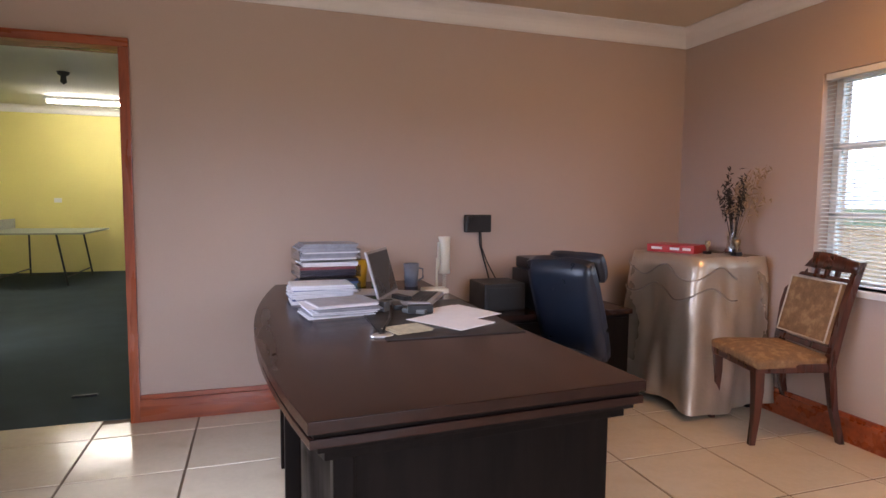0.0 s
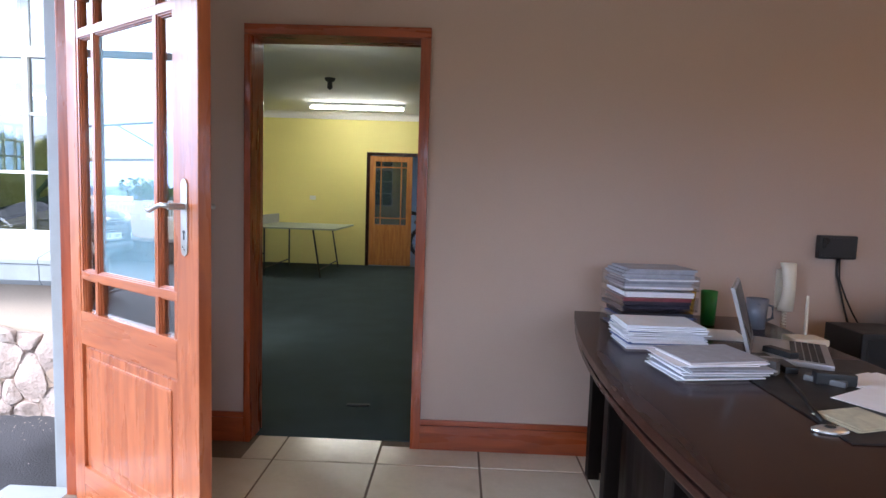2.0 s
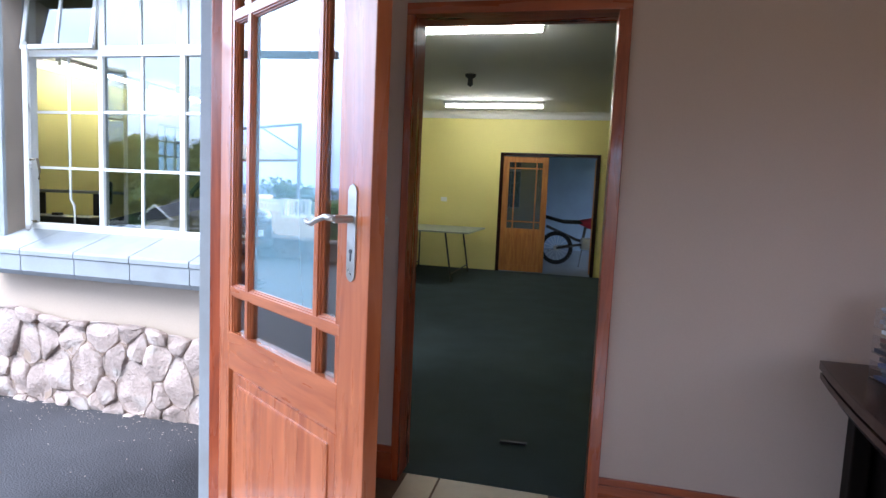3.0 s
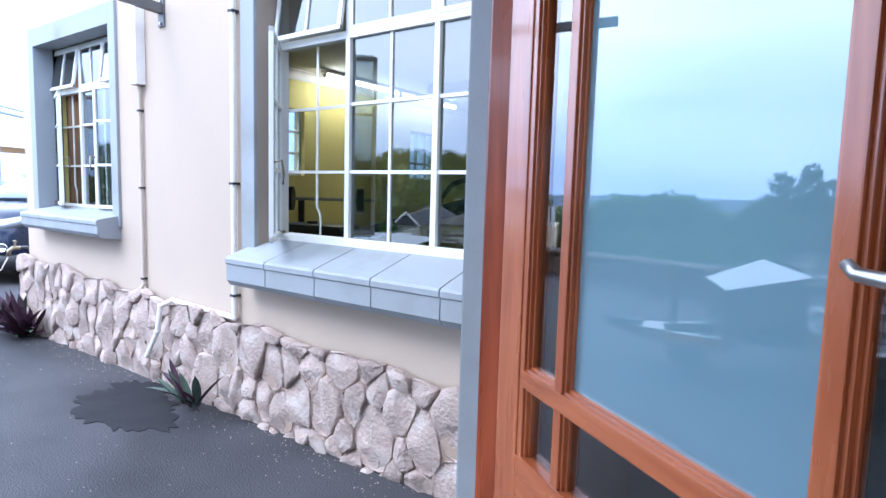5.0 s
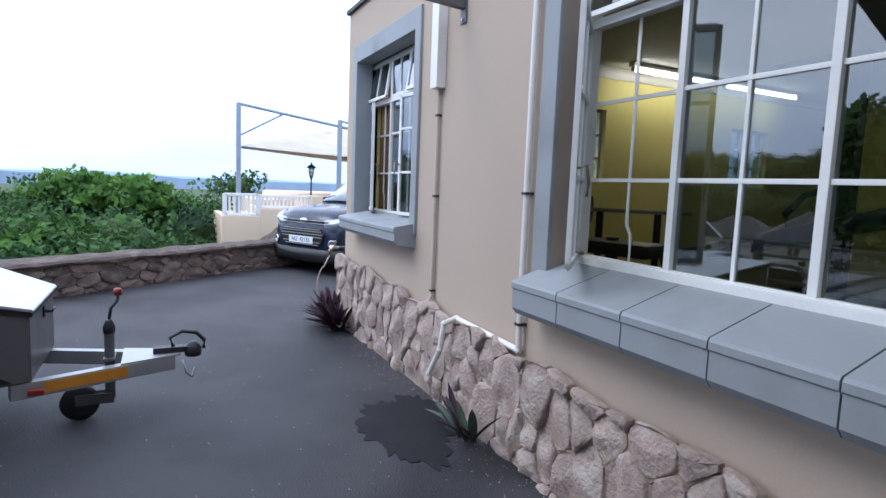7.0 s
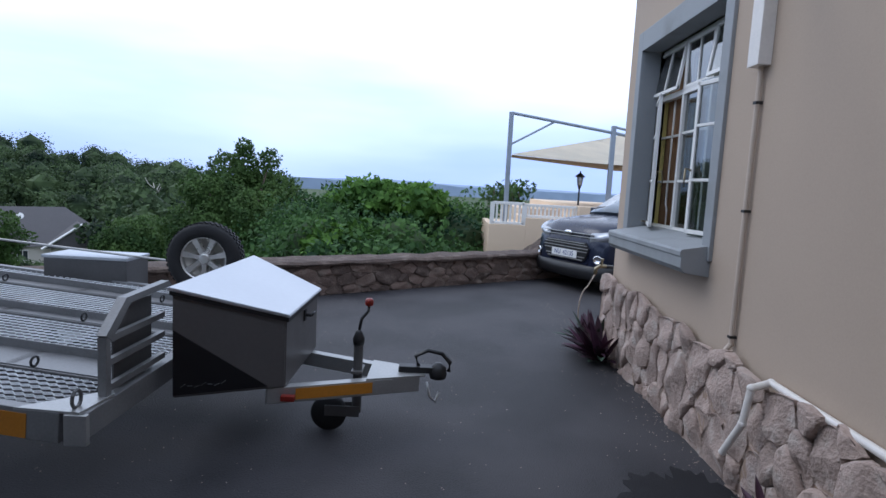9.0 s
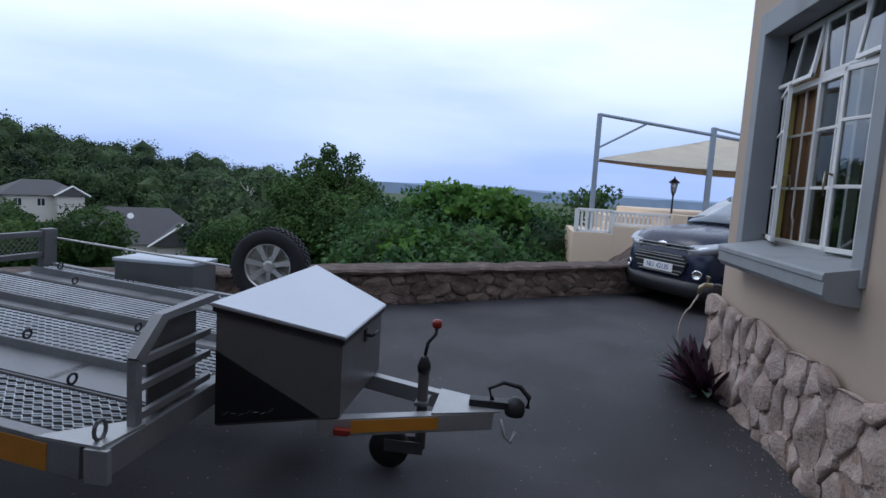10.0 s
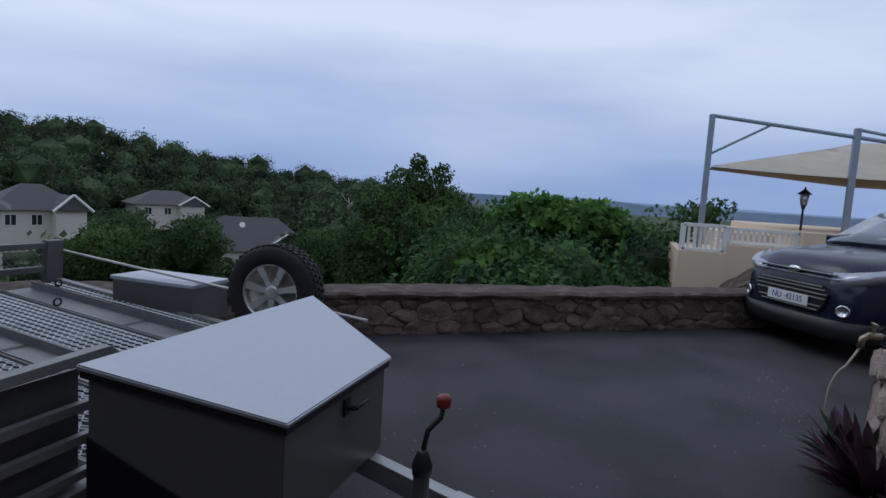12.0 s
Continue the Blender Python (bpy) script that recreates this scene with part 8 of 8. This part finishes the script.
def motorbike():
    b = thing("motorbike", "red and black off-road motorbike parked in the garage", "motorbike", Matrix.Translation((-0.55, 9.3, 0)) @ Matrix.Rotation(radians(8), 4, "Z"))
    for x in (0.0, 1.35):
        w = part("wheel_hub", spin(bmesh.new(), [(0.05, -0.04), (0.05, 0.04)], None, 12), M_ALLOY, b, "", Matrix.Translation((x, 0, 0.33)) @ Matrix.Rotation(radians(90), 4, "X"))
        bm = bmesh.new()
        for k in range(28):
            a = 2 * math.pi * k / 28
            c0, s0, c1, s1 = math.cos(a), math.sin(a), math.cos(a + 0.225), math.sin(a + 0.225)
            rod(bm, (0.29 * c0, 0.29 * s0, 0), (0.29 * c1, 0.29 * s1, 0), 0.042, seg=8)
        part("tyre", bm, M_RUBBER, w)
        bm = bmesh.new()
        for k in range(18):
            a = 2 * math.pi * k / 18
            rod(bm, (0.05 * math.cos(a), 0.05 * math.sin(a), 0.02 * (-1) ** k), (0.25 * math.cos(a), 0.25 * math.sin(a), 0), 0.004, seg=4)
        part("spokes", bm, M_ALLOY, w)
    bm = bmesh.new()
    tube(bm, [(1.35, 0.09, 0.33), (1.16, 0.09, 0.85), (1.10, 0.09, 0.98)], 0.022, 8)
    tube(bm, [(1.35, -0.09, 0.33), (1.16, -0.09, 0.85), (1.10, -0.09, 0.98)], 0.022, 8)
    part("fork", bm, M_STEEL, b)
    bm = bmesh.new()
    tube(bm, [(1.10, -0.36, 1.06), (1.12, -0.15, 1.03), (1.12, 0.15, 1.03), (1.10, 0.36, 1.06)], 0.014, 8)
    part("handlebar", bm, M_PLASTIC, b)
    bm = bmesh.new()
    secs = [[(x, sx * w, z + q * h) for sx, q in ((-1, -0.5), (1, -0.5), (1, 0.3), (0.5, 0.5), (-0.5, 0.5), (-1, 0.3))] for x, w, z, h in ((0.42, 0.08, 0.86, 0.08), (0.65, 0.13, 0.84, 0.22), (0.95, 0.13, 0.86, 0.26), (1.1, 0.06, 0.88, 0.14))]
    loft(bm, secs)
    part("tank", bm, M_BIKE, b, "red tank shrouds")
    bm = bmesh.new()
    secs = [[(x, sx * w, z + q * 0.07) for sx, q in ((-1, -0.5), (1, -0.5), (0.8, 0.5), (-0.8, 0.5))] for x, w, z in ((-0.28, 0.07, 0.95), (0.1, 0.11, 0.86), (0.45, 0.10, 0.86), (0.7, 0.08, 0.92))]
    loft(bm, secs)
    part("seat", bm, M_PLASTIC, b)
    bm = bmesh.new()
    for x0, x1, z in ((1.15, 1.62, 0.74), (-0.45, 0.12, 0.86)):
        secs = [[(x0 + (x1 - x0) * k / 4, s * 0.06, z + 0.05 * math.sin(math.pi * k / 4) + (0.014 if t else 0)) for s, t in ((-1, 0), (1, 0), (1, 1), (-1, 1))] for k in range(5)]
        loft(bm, secs)
    part("mudguard", bm, M_BIKE, b)
    bm = bmesh.new()
    bx(bm, 0.48, 0.86, -0.12, 0.12, 0.32, 0.56, 0.05)
    rod(bm, (0.76, 0, 0.5), (0.86, 0, 0.76), 0.08)
    part("engine", bm, M_STEEL, b)
    bm = bmesh.new()
    tube(bm, [(0.9, 0.1, 0.6), (0.8, 0.15, 0.42), (0.4, 0.16, 0.5), (-0.2, 0.16, 0.75)], 0.03, 8)
    part("exhaust", bm, M_STEELD, b)
    bm = bmesh.new()
    tube(bm, [(0.0, 0.07, 0.33), (0.5, 0.07, 0.42), (0.55, 0.07, 0.75), (1.08, 0.03, 0.95)], 0.022, 8)
    tube(bm, [(0.0, -0.07, 0.33), (0.5, -0.07, 0.42), (0.55, -0.07, 0.75), (1.08, -0.03, 0.95)], 0.022, 8)
    rod(bm, (0.5, -0.07, 0.35), (0.42, -0.28, 0.0), 0.012)
    part("frame", bm, M_STEELD, b)


motorbike()
# weights bench by the window
gb = thing("weights_bench", "black padded weights bench with a loaded bar", "gym bench", Matrix.Translation((-3.55, 1.80, 0)) @ Matrix.Rotation(radians(14), 4, "Z"))
bm = bmesh.new()
bx(bm, -0.75, 0.75, -0.15, 0.15, -0.045, 0.045, 0.03)
part("back_pad", bm, M_VINYL, gb, "", Matrix.Translation((0.25, 0, 1.12)) @ Matrix.Rotation(radians(-17), 4, "Y"))
bm = bmesh.new()
bx(bm, -0.3, 0.3, -0.16, 0.16, 0.86, 0.95, 0.03)
part("seat_pad", bm, M_VINYL, gb, "", Matrix.Translation((-0.85, 0, 0.03)))
bm = bmesh.new()
for x in (-0.9, 0.7):
    bx(bm, x - 0.03, x + 0.03, -0.03, 0.03, 0, 1.0 if x < 0 else 1.2)
    bx(bm, x - 0.03, x + 0.03, -0.3, 0.3, 0, 0.06)
bx(bm, -0.9, 0.7, -0.03, 0.03, 0.5, 0.56)
part("frame", bm, M_PLASTIC, gb)
bar = thing("barbell", "black loaded barbell on a rack", "barbell", Matrix.Translation((-4.65, 2.05, 1.17)) @ Matrix.Rotation(radians(40), 4, "Z"))
bm = bmesh.new()
rod(bm, (-0.5, 0, 0), (0.35, 0, 0), 0.014, seg=10)
part("bar", bm, M_STEEL, bar)
for x in (-0.40, 0.22):
    bm = bmesh.new()
    rod(bm, (x - 0.03, 0, 0), (x + 0.03, 0, 0), 0.105, seg=24)
    part("weight_plate", bm, M_PLASTIC, bar)
rk = thing("barbell_rack", "black steel stand that holds the barbell", "rack", Matrix.Translation((-4.65, 2.05, 0.05)) @ Matrix.Rotation(radians(40), 4, "Z"))
for x in (-0.3, 0.12):
    bm = bmesh.new()
    bx(bm, x - 0.025, x + 0.025, -0.025, 0.025, -0.05, 1.105, 0.004)
    bx(bm, x - 0.025, x + 0.025, -0.25, 0.25, -0.05, 0.0, 0.004)
    part("upright", bm, M_PLASTIC, rk)
gm = thing("gym_frame", "tall dark steel exercise frame with a pulley arm", "exercise machine", Matrix.Translation((-3.95, 2.9, 0)))
bm = bmesh.new()
bx(bm, 0.20, 0.30, -0.05, 0.05, 0, 2.28, 0.006)
bx(bm, -0.32, 0.30, -0.05, 0.05, 2.20, 2.28, 0.006)
bx(bm, -0.42, 0.38, -0.30, 0.30, 0, 0.07, 0.006)
part("mast", bm, M_PLASTIC, gm)
bm = bmesh.new()
tube(bm, [(0.22, -0.05, 1.40), (0.05, -0.1, 1.34), (-0.05, -0.15, 1.2), (-0.02, -0.15, 1.06)], 0.025, 8)
part("arm", bm, M_PLASTIC, gm)
bm = bmesh.new()
prism(bm, [(-0.48, 0.535), (-0.34, 0.545), (-0.34, 0.57), (-0.48, 0.56)], 0.0, 0.012, None, 0.002)
solo("door_wedge", bm, M_PLASTIC, "thin black strip lying on the carpet", "door wedge")
cl_ = thing("ceiling_lamp", "round warm ceiling lamp in the office", "ceiling light", Matrix.Translation((2.95, -2.0, 2.468)))
bm = bmesh.new()
spin(bm, [(0.16, 0.0), (0.165, -0.03), (0.15, -0.035), (0.14, -0.01)], None, 28)
part("rim", bm, M_WHITE, cl_)
bm = bmesh.new()
spin(bm, [(0.0, -0.075), (0.07, -0.068), (0.12, -0.048), (0.142, -0.02)], None, 28)
part("diffuser", bm, M_LAMP, cl_, "glowing warm glass bowl")
# curtain behind the far window, and the end-wall window
bm = bmesh.new()
secs = []
for k in range(41):
    x = B0 + 0.004 + 0.86 * k / 40
    y = 0.693 + 0.014 * math.sin(k * 1.3) + 0.008 * math.sin(k * 2.9)
    secs.append([(x, y, BZ0 + 0.015), (x, y + 0.005, BZ0 + 0.015), (x, y + 0.005, BZ1 - 0.02), (x, y, BZ1 - 0.02)])
loft(bm, secs)
cu = thing("curtain", "brown curtain drawn behind the far window", "curtain")
part("drape", bm, M_CURTAIN, cu)
bm = bmesh.new()
rod(bm, (B0, 0.702, BZ1 - 0.018), (B1, 0.702, BZ1 - 0.018), 0.012)
part("rail", bm, M_STEELD, cu)
for name, (y0, y1, z0, z1) in zip(("window_4", "window_5"), ENDW):
    w4 = thing(name, "white small-paned window in the end wall", "window")
    w4["kind"] = "structure"
    bm = bmesh.new()
    for k in range(4):
        y = y0 + (y1 - y0 - 0.03) * k / 3
        bx(bm, -6.91, -6.87, y, y + 0.03, z0, z1)
    for k in range(4):
        z = z0 + (z1 - z0 - 0.03) * k / 3
        bx(bm, -6.913, -6.867, y0, y1, z, z + 0.03)
    part("window_frame", bm, M_WHITE, w4)
    bm = bmesh.new()
    bx(bm, -6.893, -6.889, y0, y1, z0, z1)
    part("pane", bm, M_GLASS, w4).visible_shadow = False

# ---- floor tiles, plinth and wall stones ----
floor_ob = bpy.data.objects["floor"]
TX, TY, G = -0.195, -0.203, 0.004
tile_meshes = {}
for i in range(-3, 9):
    for j in range(-12, 2):
        x0, x1 = max(TX + 0.5 * (i - 0) + G, -1.30), min(TX + 0.5 * (i + 1) - G, 3.60)
        y0, y1 = max(TY + 0.5 * j + G, -6.0), min(TY + 0.5 * (j + 1) - G, 0.0)
        if TY + 0.5 * j + G < 0 and y1 == 0.0:
            y1 = 0.066 if x0 < -0.07 and x1 > -0.84 and i in (-2, -1) else 0.0
        if x1 - x0 < 0.03 or y1 - y0 < 0.03:
            continue
        if y1 > 0:
            x0, x1 = max(x0, -0.85), min(x1, -0.056)
        key = (round(x1 - x0, 3), round(y1 - y0, 3))
        if key not in tile_meshes:
            bm = bmesh.new()
            w, h, c = key[0], key[1], 0.0025
            v = [bm.verts.new(p) for p in ((0, 0, -0.006), (w, 0, -0.006), (w, h, -0.006), (0, h, -0.006), (c, c, 0), (w - c, c, 0), (w - c, h - c, 0), (c, h - c, 0))]
            bm.faces.new(v[4:])
            for a in range(4):
                bm.faces.new((v[a], v[(a + 1) % 4], v[4 + (a + 1) % 4], v[4 + a]))
            tile_meshes[key] = mesh_of("tile", bm, M_TILE)
        o = new("tile", tile_meshes[key])
        o.parent, o.location = floor_ob, (x0, y0, 0.0)
stone_face(plinth, "stone", plinth_m, 5.53, 0.66, 0.155, 0.0025, 0.05, M_STONE, 5, plinth_top, 1.6, 0.5)
stone_face(low, "stone", pm, PLEN, 0.385, 0.22, 0.002, 0.034, M_STONE2, 15, None, 0.55, 0.5)
